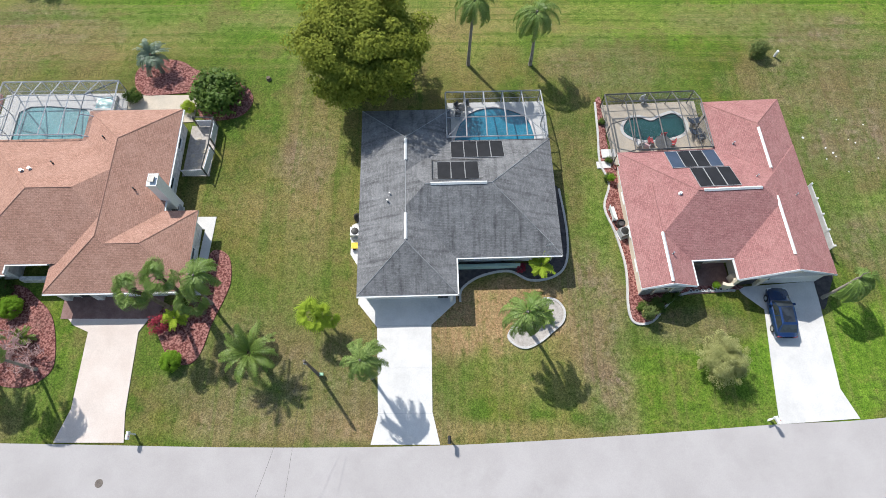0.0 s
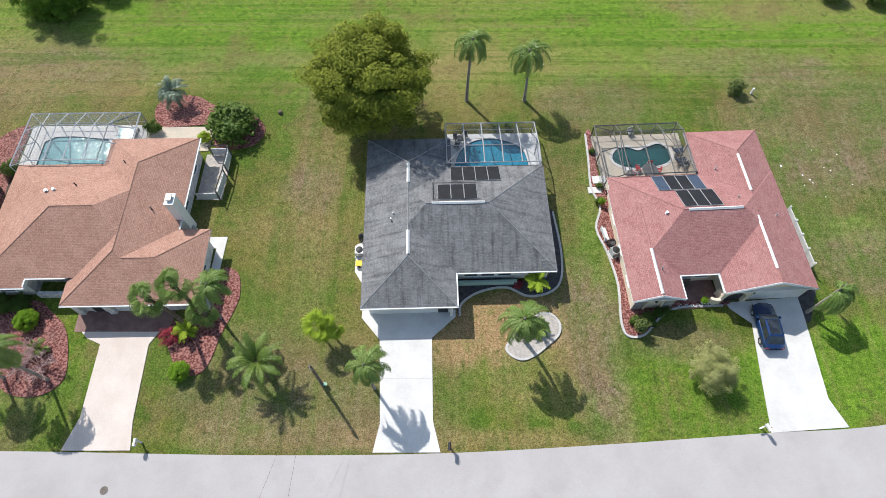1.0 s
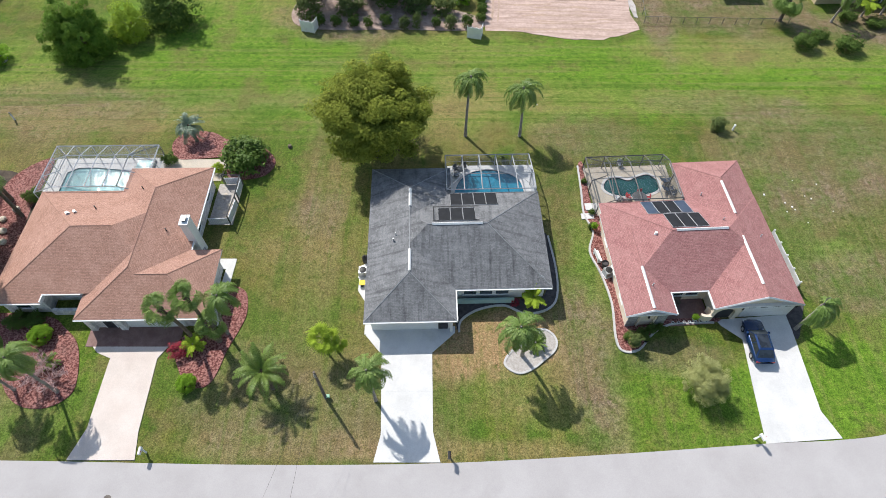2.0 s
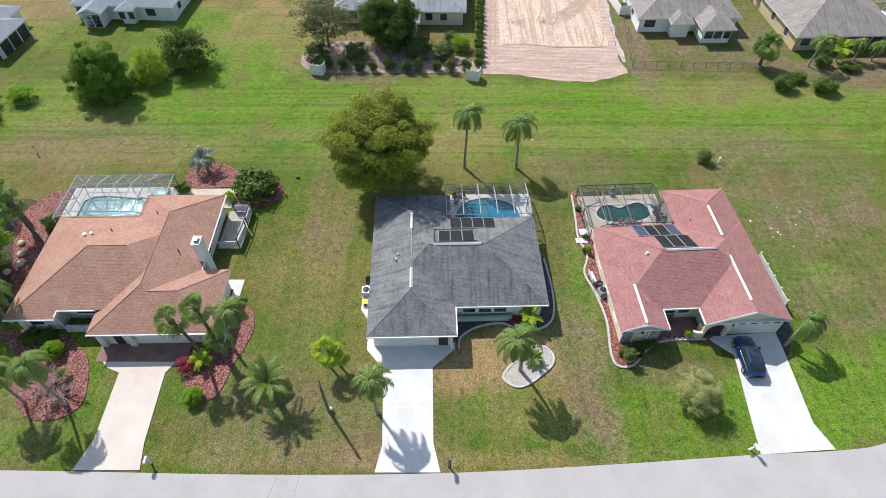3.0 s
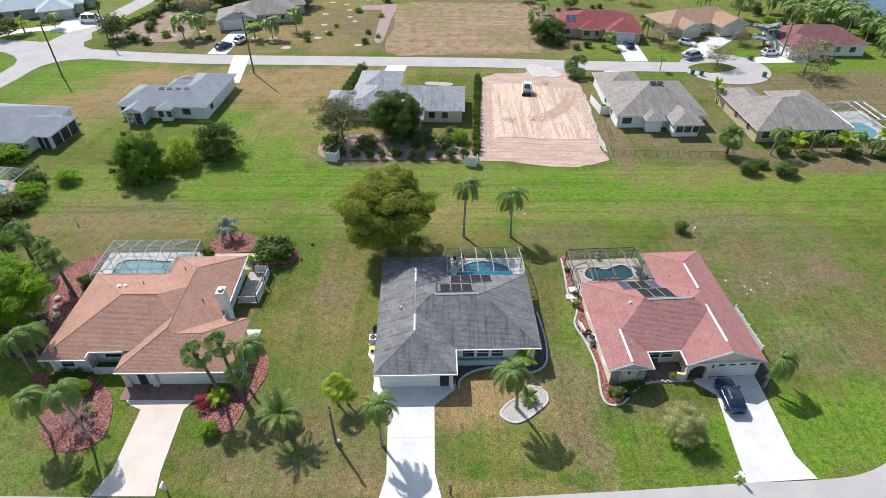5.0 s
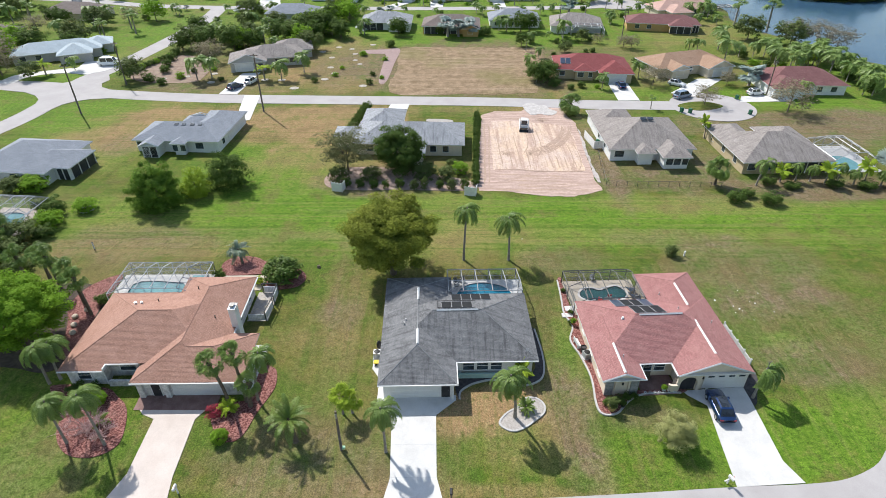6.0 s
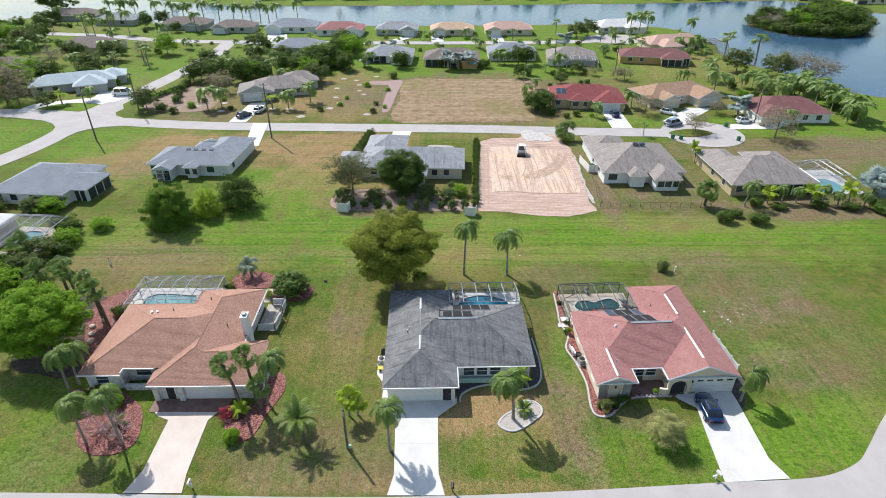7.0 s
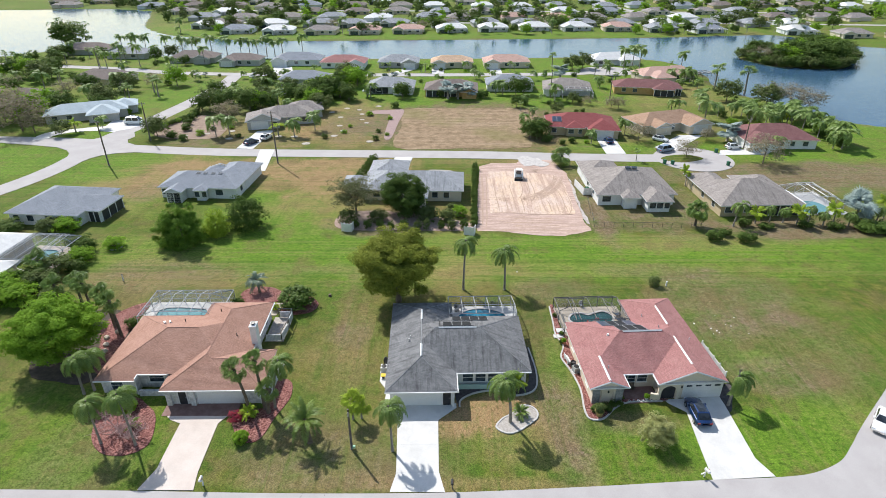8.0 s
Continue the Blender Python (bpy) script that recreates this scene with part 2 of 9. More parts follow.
GREEN_STONE = plain("grey_stone_facing", (0.22, 0.23, 0.23), (0.38, 0.38, 0.37), 2.6, 9, 0.9, bump=0.8)
DOOR_WHITE = plain("white_garage_door", (0.80, 0.80, 0.79), (0.75, 0.75, 0.74), 0.8, 20, 0.45)
DARK_FRAME = plain("bronze_aluminium", (0.12, 0.118, 0.115), (0.17, 0.165, 0.16), 1.5, 20, 0.45, 0.4)
PALE_FRAME = plain("white_aluminium", (0.62, 0.62, 0.63), (0.52, 0.53, 0.54), 1.5, 20, 0.4, 0.1)
GREY_FRAME = plain("grey_aluminium", (0.40, 0.41, 0.42), (0.34, 0.35, 0.36), 1.5, 20, 0.8, 0.0)
SCREEN = screen_material("insect_screen", (0.16, 0.168, 0.182), 0.77)
CLEAR_SCREEN = screen_material("fine_insect_screen", (0.10, 0.105, 0.112), 0.87)
DARK_SCREEN = screen_material("dark_insect_screen", (0.07, 0.074, 0.08), 0.80)
GLASS = glass_pane("window_glass")
POOL_BLUE = plain("pool_plaster_blue", (0.05, 0.46, 0.60), (0.08, 0.52, 0.66), 0.6, 8, 0.6)
POOL_TEAL = plain("pool_plaster_teal", (0.03, 0.30, 0.29), (0.05, 0.36, 0.34), 0.6, 8, 0.6)
POOL_PALE = plain("pool_plaster_pale", (0.14, 0.58, 0.64), (0.20, 0.64, 0.70), 0.6, 8, 0.6)
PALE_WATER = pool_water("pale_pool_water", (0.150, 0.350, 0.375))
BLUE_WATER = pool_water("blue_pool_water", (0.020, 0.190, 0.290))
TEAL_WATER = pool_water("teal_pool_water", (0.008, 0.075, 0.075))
LAKE = lake_material()
SOLAR = plain("black_solar_mat", (0.010, 0.011, 0.014), (0.018, 0.019, 0.024), 1.2, 14, 0.6, spec=0.25)
BLUE_SOLAR = plain("dark_blue_solar_mat", (0.03, 0.05, 0.09), (0.045, 0.065, 0.11), 1.2, 14, 0.35, spec=0.5)
METAL = plain("galvanised_metal", (0.45, 0.46, 0.47), (0.55, 0.56, 0.57), 3, 20, 0.45, 0.7)
BARK = plain("bark", (0.125, 0.095, 0.07), (0.19, 0.155, 0.12), 3, 12, 0.95, bump=0.9)
PALM_BARK = plain("grey_palm_bark", (0.24, 0.21, 0.18), (0.33, 0.30, 0.26), 2.5, 10, 0.95, bump=0.8)
POLE_WOOD = plain("weathered_pole_wood", (0.13, 0.11, 0.095), (0.20, 0.17, 0.15), 3, 14, 0.9)
RUBBER = plain("tyre_rubber", (0.018, 0.018, 0.018), (0.03, 0.03, 0.03), 3, 20, 0.8)
BLACK = plain("black_paint", (0.02, 0.02, 0.02), (0.035, 0.035, 0.035), 3, 20, 0.5)
TERRACOTTA = plain("terracotta", (0.38, 0.17, 0.10), (0.45, 0.22, 0.13), 3, 20, 0.8)
OAK_LEAF = leafy("oak_leaves", (0.060, 0.092, 0.012), (0.330, 0.360, 0.058), (0.170, 0.210, 0.030), 0.36)
GREEN_LEAF = leafy("bright_leaves", (0.135, 0.255, 0.022), (0.300, 0.480, 0.050), (0.200, 0.350, 0.032), 0.5)
DARK_LEAF = leafy("dark_leaves", (0.050, 0.095, 0.022), (0.135, 0.195, 0.045), (0.085, 0.145, 0.030))
OLIVE_LEAF = leafy("olive_leaves", (0.085, 0.125, 0.038), (0.175, 0.220, 0.075), (0.125, 0.160, 0.052))
GREY_LEAF = leafy("grey_green_leaves", (0.120, 0.135, 0.060), (0.205, 0.220, 0.105), (0.160, 0.160, 0.080), 0.35)
YELLOW_LEAF = leafy("yellow_green_leaves", (0.17, 0.27, 0.020), (0.42, 0.52, 0.065), (0.27, 0.38, 0.038))
PALM_LEAF = leafy("palm_fronds", (0.080, 0.165, 0.026), (0.370, 0.470, 0.150), (0.150, 0.250, 0.050), 0.4, 0.45, 0.3)
PALE_OLIVE = leafy("pale_olive_leaves", (0.190, 0.210, 0.062), (0.500, 0.500, 0.235), (0.330, 0.350, 0.130), 0.4)
SILVER_LEAF = leafy("silver_palm_fronds", (0.190, 0.255, 0.235), (0.340, 0.410, 0.375), (0.250, 0.320, 0.290), 0.2, 0.5, 0.3)
GLOSSY_LEAF = leafy("glossy_broad_leaves", (0.050, 0.100, 0.018), (0.160, 0.240, 0.045), (0.095, 0.165, 0.028), 0.4, 0.5, 0.16)
RED_LEAF = leafy("red_leaves", (0.286, 0.039, 0.058), (0.468, 0.078, 0.104), (0.234, 0.033, 0.065))
TWIG = plain("pinkish_twigs", (0.42, 0.27, 0.26), (0.52, 0.36, 0.34), 3, 12, 0.95)


# ---- building meshes ----
class Shape:
    """Collects vertices and faces (and, for roofs, their run in metres)."""

    def __init__(self):
        self.v, self.f, self.uv = [], [], {}

    def face(self, *pts, uv=None):
        k = len(self.v)
        self.v += [tuple(p) for p in pts]
        if uv:
            self.uv[len(self.f)] = uv
        self.f.append(tuple(range(k, k + len(pts))))
        return self

    def box(self, x0, y0, z0, x1, y1, z1, taper=0.0):
        t = taper
        k = len(self.v)
        self.v += [(x0, y0, z0), (x1, y0, z0), (x1, y1, z0), (x0, y1, z0), (x0 + t, y0 + t, z1), (x1 - t, y0 + t, z1), (x1 - t, y1 - t, z1), (x0 + t, y1 - t, z1)]
        self.f += [tuple(k + i for i in q) for q in ((0, 3, 2, 1), (4, 5, 6, 7), (0, 1, 5, 4), (1, 2, 6, 5), (2, 3, 7, 6), (3, 0, 4, 7))]
        return self

    def prism(self, poly, z0, z1):
        """A slab over a closed outline, counter-clockwise."""
        k, n = len(self.v), len(poly)
        self.v += [(x, y, z0) for x, y in poly] + [(x, y, z1) for x, y in poly]
        self.f += [tuple(range(k + n - 1, k - 1, -1)), tuple(range(k + n, k + 2 * n))]
        self.f += [(k + i, k + (i + 1) % n, k + n + (i + 1) % n, k + n + i) for i in range(n)]
        return self

    def tube(self, pts, radii, n=8, cap=True):
        pts = [Vector(p) for p in pts]
        k = len(self.v)
        for i, p in enumerate(pts):
            d = (pts[min(i + 1, len(pts) - 1)] - pts[max(i - 1, 0)]).normalized()
            side = d.cross(Vector((0, 0, 1)) if abs(d.z) < 0.95 else Vector((1, 0, 0))).normalized()
            up = side.cross(d)
            r = radii[i] if isinstance(radii, (list, tuple)) else radii
            self.v += [tuple(p + side * r * math.cos(2 * math.pi * j / n) + up * r * math.sin(2 * math.pi * j / n)) for j in range(n)]
        for i in range(len(pts) - 1):
            a = k + i * n
            self.f += [(a + j, a + (j + 1) % n, a + n + (j + 1) % n, a + n + j) for j in range(n)]
        if cap:
            self.f += [tuple(range(k, k + n)), tuple(range(k + len(pts) * n - 1, k + (len(pts) - 1) * n - 1, -1))]
        return self

    def bar(self, a, b, w):
        return self.tube([a, b], w / 1.414, 4)

    def lathe(self, profile, n=14, at=(0, 0, 0)):
        """A turned shape from (radius, height) pairs."""
        return self.tube_rings([(at[0], at[1], at[2] + z, r) for r, z in profile], n)

    def tube_rings(self, rings, n):
        k = len(self.v)
        for x, y, z, r in rings:
            self.v += [(x + r * math.cos(2 * math.pi * j / n), y + r * math.sin(2 * math.pi * j / n), z) for j in range(n)]
        for i in range(len(rings) - 1):
            a = k + i * n
            self.f += [(a + j, a + (j + 1) % n, a + n + (j + 1) % n, a + n + j) for j in range(n)]
        self.f += [tuple(range(k + n - 1, k - 1, -1)), tuple(range(k + (len(rings) - 1) * n, k + len(rings) * n))]
        return self

    def mesh(self, name, material, smooth=False):
        me = bpy.data.meshes.new(name)
        me.from_pydata(self.v, [], self.f)
        if self.uv:
            layer = me.uv_layers.new(name="run")
            for poly in me.polygons:
                for li, uv in zip(poly.loop_indices, self.uv.get(poly.index, ())):
                    layer.data[li].uv = uv
        me.materials.append(material)
        if smooth:
            me.polygons.foreach_set("use_smooth", [True] * len(me.polygons))
        me.update()
        return me


def part(name, shape, material, parent, label="", smooth=False):
    me = shape.mesh(name, material, smooth) if isinstance(shape, Shape) else shape
    ob = new(name, me)
    ob.parent = parent
    return tagged(ob, label)


def thing(name, label, category, x=0.0, y=0.0, z=0.0, yaw=0.0, group="", kind=""):
    ob = new(name)
    ob.matrix_basis = pose(x, y, z, 0, 0, yaw)
    return tagged(ob, label, category, group, kind)


def single(name, shape, material, label, category, m=None, group="", kind="", smooth=False):
    ob = new(name, shape.mesh(name, material, smooth) if isinstance(shape, Shape) else shape)
    if m:
        ob.matrix_basis = m
    return tagged(ob, label, category, group, kind)


def smooth_line(pts, per=8, closed=False):
    """A Catmull-Rom curve through plan points."""
    out, n = [], len(pts)
    p = [Vector((*q[:2], 0)) for q in pts]
    for i in range(n if closed else n - 1):
        if closed:
            a, b, c, d = (p[(i + j) % n] for j in (-1, 0, 1, 2))
        else:
            a, b, c, d = p[max(i - 1, 0)], p[i], p[i + 1], p[min(i + 2, n - 1)]
        for s in range(per):
            t = s / per
            q = 0.5 * (2 * b + (c - a) * t + (2 * a - 5 * b + 4 * c - d) * t * t + (3 * b - a - 3 * c + d) * t ** 3)
            out.append((q.x, q.y))
    if not closed:
        out.append(tuple(p[-1][:2]))
    return out


def ccw(poly):
    area = sum(a[0] * b[1] - b[0] * a[1] for a, b in zip(poly, poly[1:] + poly[:1]))
    return poly if area > 0 else poly[::-1]


def strip(shape, line, width, z, thick=0.05):
    """A ribbon of even width along a plan line."""
    p = [Vector((x, y, 0)) for x, y in line]
    closed = len(p) > 3 and p[-2] == p[0] and p[-1] == p[1]
    if closed:
        p = p[:-2]
    rows, n = [], len(p)
    for i, q in enumerate(p):
        d = (p[(i + 1) % n] - p[i - 1] if closed else p[min(i + 1, n - 1)] - p[max(i - 1, 0)]).normalized()
        s = Vector((-d.y, d.x, 0)) * width / 2
        rows.append((q + s, q - s))
    if closed:
        rows.append(rows[0])
    for (a, b), (c, d) in zip(rows, rows[1:]):
        up, dn = Vector((0, 0, z)), Vector((0, 0, z - thick))
        shape.face(b + up, d + up, c + up, a + up)
        shape.face(a + up, c + up, c + dn, a + dn)
        shape.face(d + up, b + up, b + dn, d + dn)
    return shape


# ---- ground ----
LAKE_FAR = [(420, 240), (330, 268), (238, 286), (217, 312), (205, 334), (189, 336), (140, 327), (87, 322), (4, 317), (-88, 313), (-129, 318), (-171, 337), (-206, 378), (-246, 470), (-300, 497), (-380, 488), (-520, 480)]
LAKE_NEAR = [(-520, 240), (-300, 256), (-223, 262), (-214, 273), (-192, 281), (-165, 274), (-138, 261), (-86, 256), (-38, 255), (20, 256), (74, 259), (100, 252), (111, 236), (112, 211), (108, 197), (110, 181), (116, 170), (120, 158), (126, 145), (140, 135), (200, 120), (420, 110)]
LAKE_POLY = np.array(smooth_line(LAKE_FAR + LAKE_NEAR, 5, True))
ISLAND = np.array(smooth_line([(147, 262), (149, 238), (160, 230), (176, 228), (190, 238), (205, 262), (218, 292), (205, 300), (180, 282)], 6, True))


def signed_distance(x, y, poly):
    """Distance of points to an outline, positive inside."""
    inside, best = np.zeros(x.shape, bool), np.full(x.shape, 1e9)
    for (ax, ay), (bx, by) in zip(poly, np.roll(poly, -1, 0)):
        cross = ((ay > y) != (by > y)) & (x < (bx - ax) * (y - ay) / (by - ay + 1e-12) + ax)
        inside ^= cross
        dx, dy = bx - ax, by - ay
        t = np.clip(((x - ax) * dx + (y - ay) * dy) / (dx * dx + dy * dy + 1e-12), 0, 1)
        best = np.minimum(best, np.hypot(x - ax - t * dx, y - ay - t * dy))
    return np.where(inside, best, -best)


def steps(*spans):
    out = []
    for a, b, s in spans:
        out.append(np.arange(a, b, s))
    return np.concatenate(out)


GX = steps((-3000, -600, 200), (-600, -240, 15), (-240, -72, 3.5), (-72, 72, 0.8), (72, 250, 3.5), (250, 600, 14), (600, 3001, 200))
GY = steps((-900, -60, 60), (-60, -8, 4), (-8, 66, 0.8), (66, 120, 1.5), (120, 350, 3.5), (350, 620, 9), (620, 3001, 200))


def value_noise(x, y, scale, seed):
    rng = np.random.RandomState(seed)
    g = rng.rand(64, 64)
    fx, fy = x / scale, y / scale
    ix, iy = np.floor(fx).astype(int), np.floor(fy).astype(int)
    tx, ty = fx - ix, fy - iy
    tx, ty = tx * tx * (3 - 2 * tx), ty * ty * (3 - 2 * ty)
    a, b = g[ix % 64, iy % 64], g[(ix + 1) % 64, iy % 64]
    c, d = g[ix % 64, (iy + 1) % 64], g[(ix + 1) % 64, (iy + 1) % 64]
    return (a * (1 - tx) + b * tx) * (1 - ty) + (c * (1 - tx) + d * tx) * ty


# worn ground: centre, half widths, strength
STRAW = [(5.0, 13.0, 4.8, 2.6, 1.1), (1.2, 10.8, 2.2, 1.7, 0.9), (9.0, 9.0, 5, 4, 0.35), (-14, 3.2, 9, 1.2, 0.4), (-9, 9, 4, 4, 0.2), (4, 2.6, 9, 1.0, 0.45), (13, 14, 2.5, 5, 0.3), (-30, 92, 14, 8, 0.55), (-66, 94, 6, 12, 0.55), (-45, 100, 30, 4, 0.35), (0, 103, 30, 2, 0.4)]
STRAW_FAR = [(-20, 86, 13, 16, 0.4), (-36, 97, 22, 6, 0.35), (-76, 80, 9, 14, 0.3), (46, 58, 20, 2.5, 0.3), (20, 47, 40, 2.0, 0.12), (-45, 44, 20, 2.5, 0.3), (-20, 77, 14, 5, 0.2), (10, 48, 30, 3, 0.12), (30, 130, 3, 20, 0.4), (-55, 130, 14, 16, 0.45), (-30, 140, 14, 22, 0.6), (4, 45, 5, 6, 0.15), (68, 135, 20, 12, 0.3), (58, 158, 14, 8, 0.25), (85, 175, 16, 16, 0.4), (-75, 85, 6, 6, 0.4)]
BARE = [(-15, 24, 5, 17, 0.10), (-9, 7, 12, 5, 0.22), (-40, 6, 5, 8, 0.3), (-12, 6, 9, 4, 0.25), (-67, 82, 4, 5, 0.5), (66, 64, 9, 3.6, 0.9), (80, 64, 10, 3.6, 0.9), (93, 64, 7, 3.6, 0.9), (14, 22, 3, 14, 0.25), (22, 11.5, 4.5, 1.5, 0.5), (-13.5, 28.5, 2.6, 2.6, 0.4), (14.5, 12, 2.6, 6, 0.4), (18, 41, 6, 3.5, 0.4), (44, 38, 10, 7, 0.52), (47, 25, 10, 8, 0.3), (36, 47, 8, 2.5, 0.36), (44, 20, 6, 3, 0.3), (14, 5, 2.5, 3.5, 0.3), (-50, 45, 10, 5, 0.4), (-12, 55, 8, 1, 0.2), (40, 74, 12, 4.5, 0.4), (31.5, 78, 2.0, 16, 0.7), (42, 66, 10, 3.5, 0.6), (53, 74, 3, 12, 0.5), (58, 60, 14, 2.0, 0.35), (-36, 47, 20, 2.5, 0.25)]
BARE_FAR = [(7, 137, 25, 21, 1.25), (-28, 138, 9, 16, 0.45), (-62, 120, 16, 5, 0.5), (85, 92, 28, 8, 0.75), (100, 95, 24, 7, 0.6), (-70, 150, 14, 26, 0.4), (-12, 66, 8, 5, 0.9), (62, 107, 8, 5, 0.3), (58, 127, 10, 6, 0.3), (45, 150, 12, 8, 0.4)]
LUSH = [(24, 6, 10, 4, 0.55), (15.5, 21, 1.4, 7, 0.7), (42.5, 23, 2.2, 1.8, 0.8), (7, 7, 7, 4, 0.3), (44, 9, 12, 5, 0.85), (-12, 34, 7, 24, 0.1), (48, 28, 16, 16, 0.12), (-118, 100, 16, 14, 1.0), (-84, 100, 8, 8, 0.9), (-10, 51, 76, 7, 0.85), (10, 56, 70, 3.5, 0.9), (0, 85, 110, 26, 0.12), (16, 48, 14, 4, 0.55), (30, 56, 26, 2.2, 0.8), (-34, 70, 13, 12, 0.9), (-74, 90, 16, 18, 0.75), (-45, 12, 12, 9, 0.55)]
LUSH_FAR = [(4, 176, 60, 16, 1.2), (-100, 200, 120, 60, 0.35), (80, 170, 50, 60, 0.4), (0, 238, 80, 22, 1.2), (0, 334, 130, 14, 0.6), (-170, 345, 40, 30, 0.7), (88, 110, 30, 6, 0.9), (46, 116, 14, 5, 0.8), (125, 115, 30, 25, 0.7), (-120, 105, 14, 8, 0.9), (-100, 155, 10, 30, 0.6), (-110, 128, 14, 5, 0.5)]


def build_ground():
    x, y = np.meshgrid(GX, GY, indexing="ij")
    lake = np.minimum(signed_distance(x, y, LAKE_POLY), -signed_distance(x, y, ISLAND))
    z = np.where(lake > -6, -np.clip((lake + 2.5) * 0.16, 0, 1.6), 0.0)
    z += np.where(lake < -6, (value_noise(x, y, 9, 3) - 0.5) * 0.05 * (np.hypot(x, y) > 0), 0)
    z = np.where((y > -8) & (y < 40) & (np.abs(x) < 60), z - 0.03, z)
    # the ground is dug out under the pool decks
    for x0, y0, x1, y1 in ((1.8, 29.8, 10.2, 36.0), (18.1, 29.6, 26.0, 35.5), (-44.8, 30.2, -35.0, 36.0)):
        z = np.where((x > x0) & (x < x1) & (y > y0) & (y < y1), -2.2, z)
    verts = np.stack([x, y, z], -1).reshape(-1, 3)
    nx, ny = x.shape
    idx = np.arange(nx * ny).reshape(nx, ny)
    faces = np.stack([idx[:-1, :-1], idx[1:, :-1], idx[1:, 1:], idx[:-1, 1:]], -1).reshape(-1, 4)
    me = bpy.data.meshes.new("ground")
    me.from_pydata(verts.tolist(), [], faces.tolist())
    cover = np.zeros((nx, ny, 4))
    cover[..., 3] = 1
    wob = value_noise(x, y, 3.2, 11) - 0.5 + 0.6 * (value_noise(x, y, 1.3, 12) - 0.5)
    for ch, blobs in enumerate((STRAW + STRAW_FAR, BARE + BARE_FAR, LUSH + LUSH_FAR)):
        for cx, cy, rx, ry, s in blobs:
            d = np.hypot((x - cx) / rx, (y - cy) / ry) + 0.55 * wob
            cover[..., ch] += s * np.clip(1.5 - d, 0, 0.6) / 0.6
    # mower passes up and down between the houses
    lane = value_noise(x, y * 0.05, 0.9, 41) - 0.5
    side = np.clip(1 - np.abs(x + 14) / 7, 0, 1) * np.clip(1 - np.abs(y - 30) / 22, 0, 1)
    cover[..., 0] += np.clip(side * (0.08 + lane * 0.9), 0, 0.5)
    cover[..., 1] += np.clip(side * (0.06 + lane * 0.6), 0, 0.3)
    # mower passes along the open strip behind the houses
    band = np.clip(1.6 - np.abs(y - 51) / 9, 0, 1) * np.clip(1.4 - np.abs(x) / 110, 0, 1)
    cover[..., 3] = np.clip(band + np.clip((y - 58) / 40, 0, 0.6), 0, 1)
    # the tangle at the water's edge and the strip of bare bank
    cover[..., 1] += np.clip(1 - np.abs(lake + 1.5) / 1.6, 0, 1) * 0.9
    cover[..., 0] += np.clip(value_noise(x, y, 24, 31) - 0.55, 0, 1) * 0.8 + np.clip(value_noise(x, y, 6, 32) - 0.6, 0, 1) * 0.6
    far = np.clip((np.hypot(x, y) - 150) / 100, 0, 1)
    cover[..., 2] += 0.5 * far
    layer = me.color_attributes.new("cover", "FLOAT_COLOR", "POINT")
    layer.data.foreach_set("color", np.clip(cover, 0, 1).ravel())
    me.polygons.foreach_set("use_smooth", [True] * len(me.polygons))
    me.materials.append(LAWN)
    return tagged(new("ground", me), "mown lawn and open grass, green with dry straw patches", "lawn", kind="structure")


build_ground()
water = Shape().face((-700, 90, -0.32), (700, 90, -0.32), (700, 520, -0.32), (-700, 520, -0.32))
single("water", water, LAKE, "calm blue lake behind the houses", "lake", kind="structure")

# ---- streets ----
NEAR_ROAD = smooth_line([(-220, -0.4), (-120, -0.8), (-60, -1.0), (-36, -1.15), (-16, -1.48), (0, -1.35), (15, -0.6), (28, 0.28), (35, 0.62), (40, 1.3), (44.6, 3.2), (47.8, 5.9), (50.6, 8.6), (57, 14.3), (75, 30), (130, 70)], 8)
single("road", strip(Shape(), NEAR_ROAD, 6.0, 0.035), ASPHALT, "pale worn asphalt residential street", "road", kind="structure")
STREETS = [
    ([(-100, 117.0), (-86, 113.6), (-60, 110.4), (-29, 109.3), (9, 108.2), (38, 106.2), (60, 105.5)], 5.9, 0.050),
    ([(-118, 40), (-110, 68), (-101.5, 84), (-97.5, 98), (-97, 112), (-97.5, 122), (-93.5, 142), (-90, 168), (-88.5, 195), (-90, 216)], 6.2, 0.056),
    ([(-260, 130), (-160, 123), (-126, 121.5), (-108, 120), (-94, 117)], 5.8, 0.062),
    ([(-330, 262), (-207, 238), (-150, 228), (-118, 218), (-75, 214.5), (0, 213.7), (52, 216), (75, 222)], 6.0, 0.068),
    ([(-170, 400), (-120, 400), (-60, 398), (60, 395), (200, 392), (420, 370)], 6.5, 0.05),
    ([(-190, 480), (-60, 480), (160, 470), (420, 450)], 6.5, 0.05),
    ([(120, 395), (160, 440), (150, 520), (160, 620)], 6.5, 0.06),
]
for pts, w, z in STREETS:
    single("road", strip(Shape(), smooth_line(pts, 8), w, z), ASPHALT, "pale asphalt side street between lawns", "road", kind="structure")
turning = [(65 + 10 * math.cos(a * math.pi / 20), 105 + 9.5 * math.sin(a * math.pi / 20)) for a in range(40)]
single("road", Shape().prism(turning, -0.04, 0.075), ASPHALT, "round asphalt turning circle at the street's end", "road", kind="structure")
turn3 = [(72 + 12 * math.cos(a * math.pi / 20), 222 + 10 * math.sin(a * math.pi / 20)) for a in range(40)]
single("road", Shape().prism(turn3, -0.04, 0.08), ASPHALT, "round asphalt turning circle near the lake", "road", kind="structure")
wob = random.Random(12)


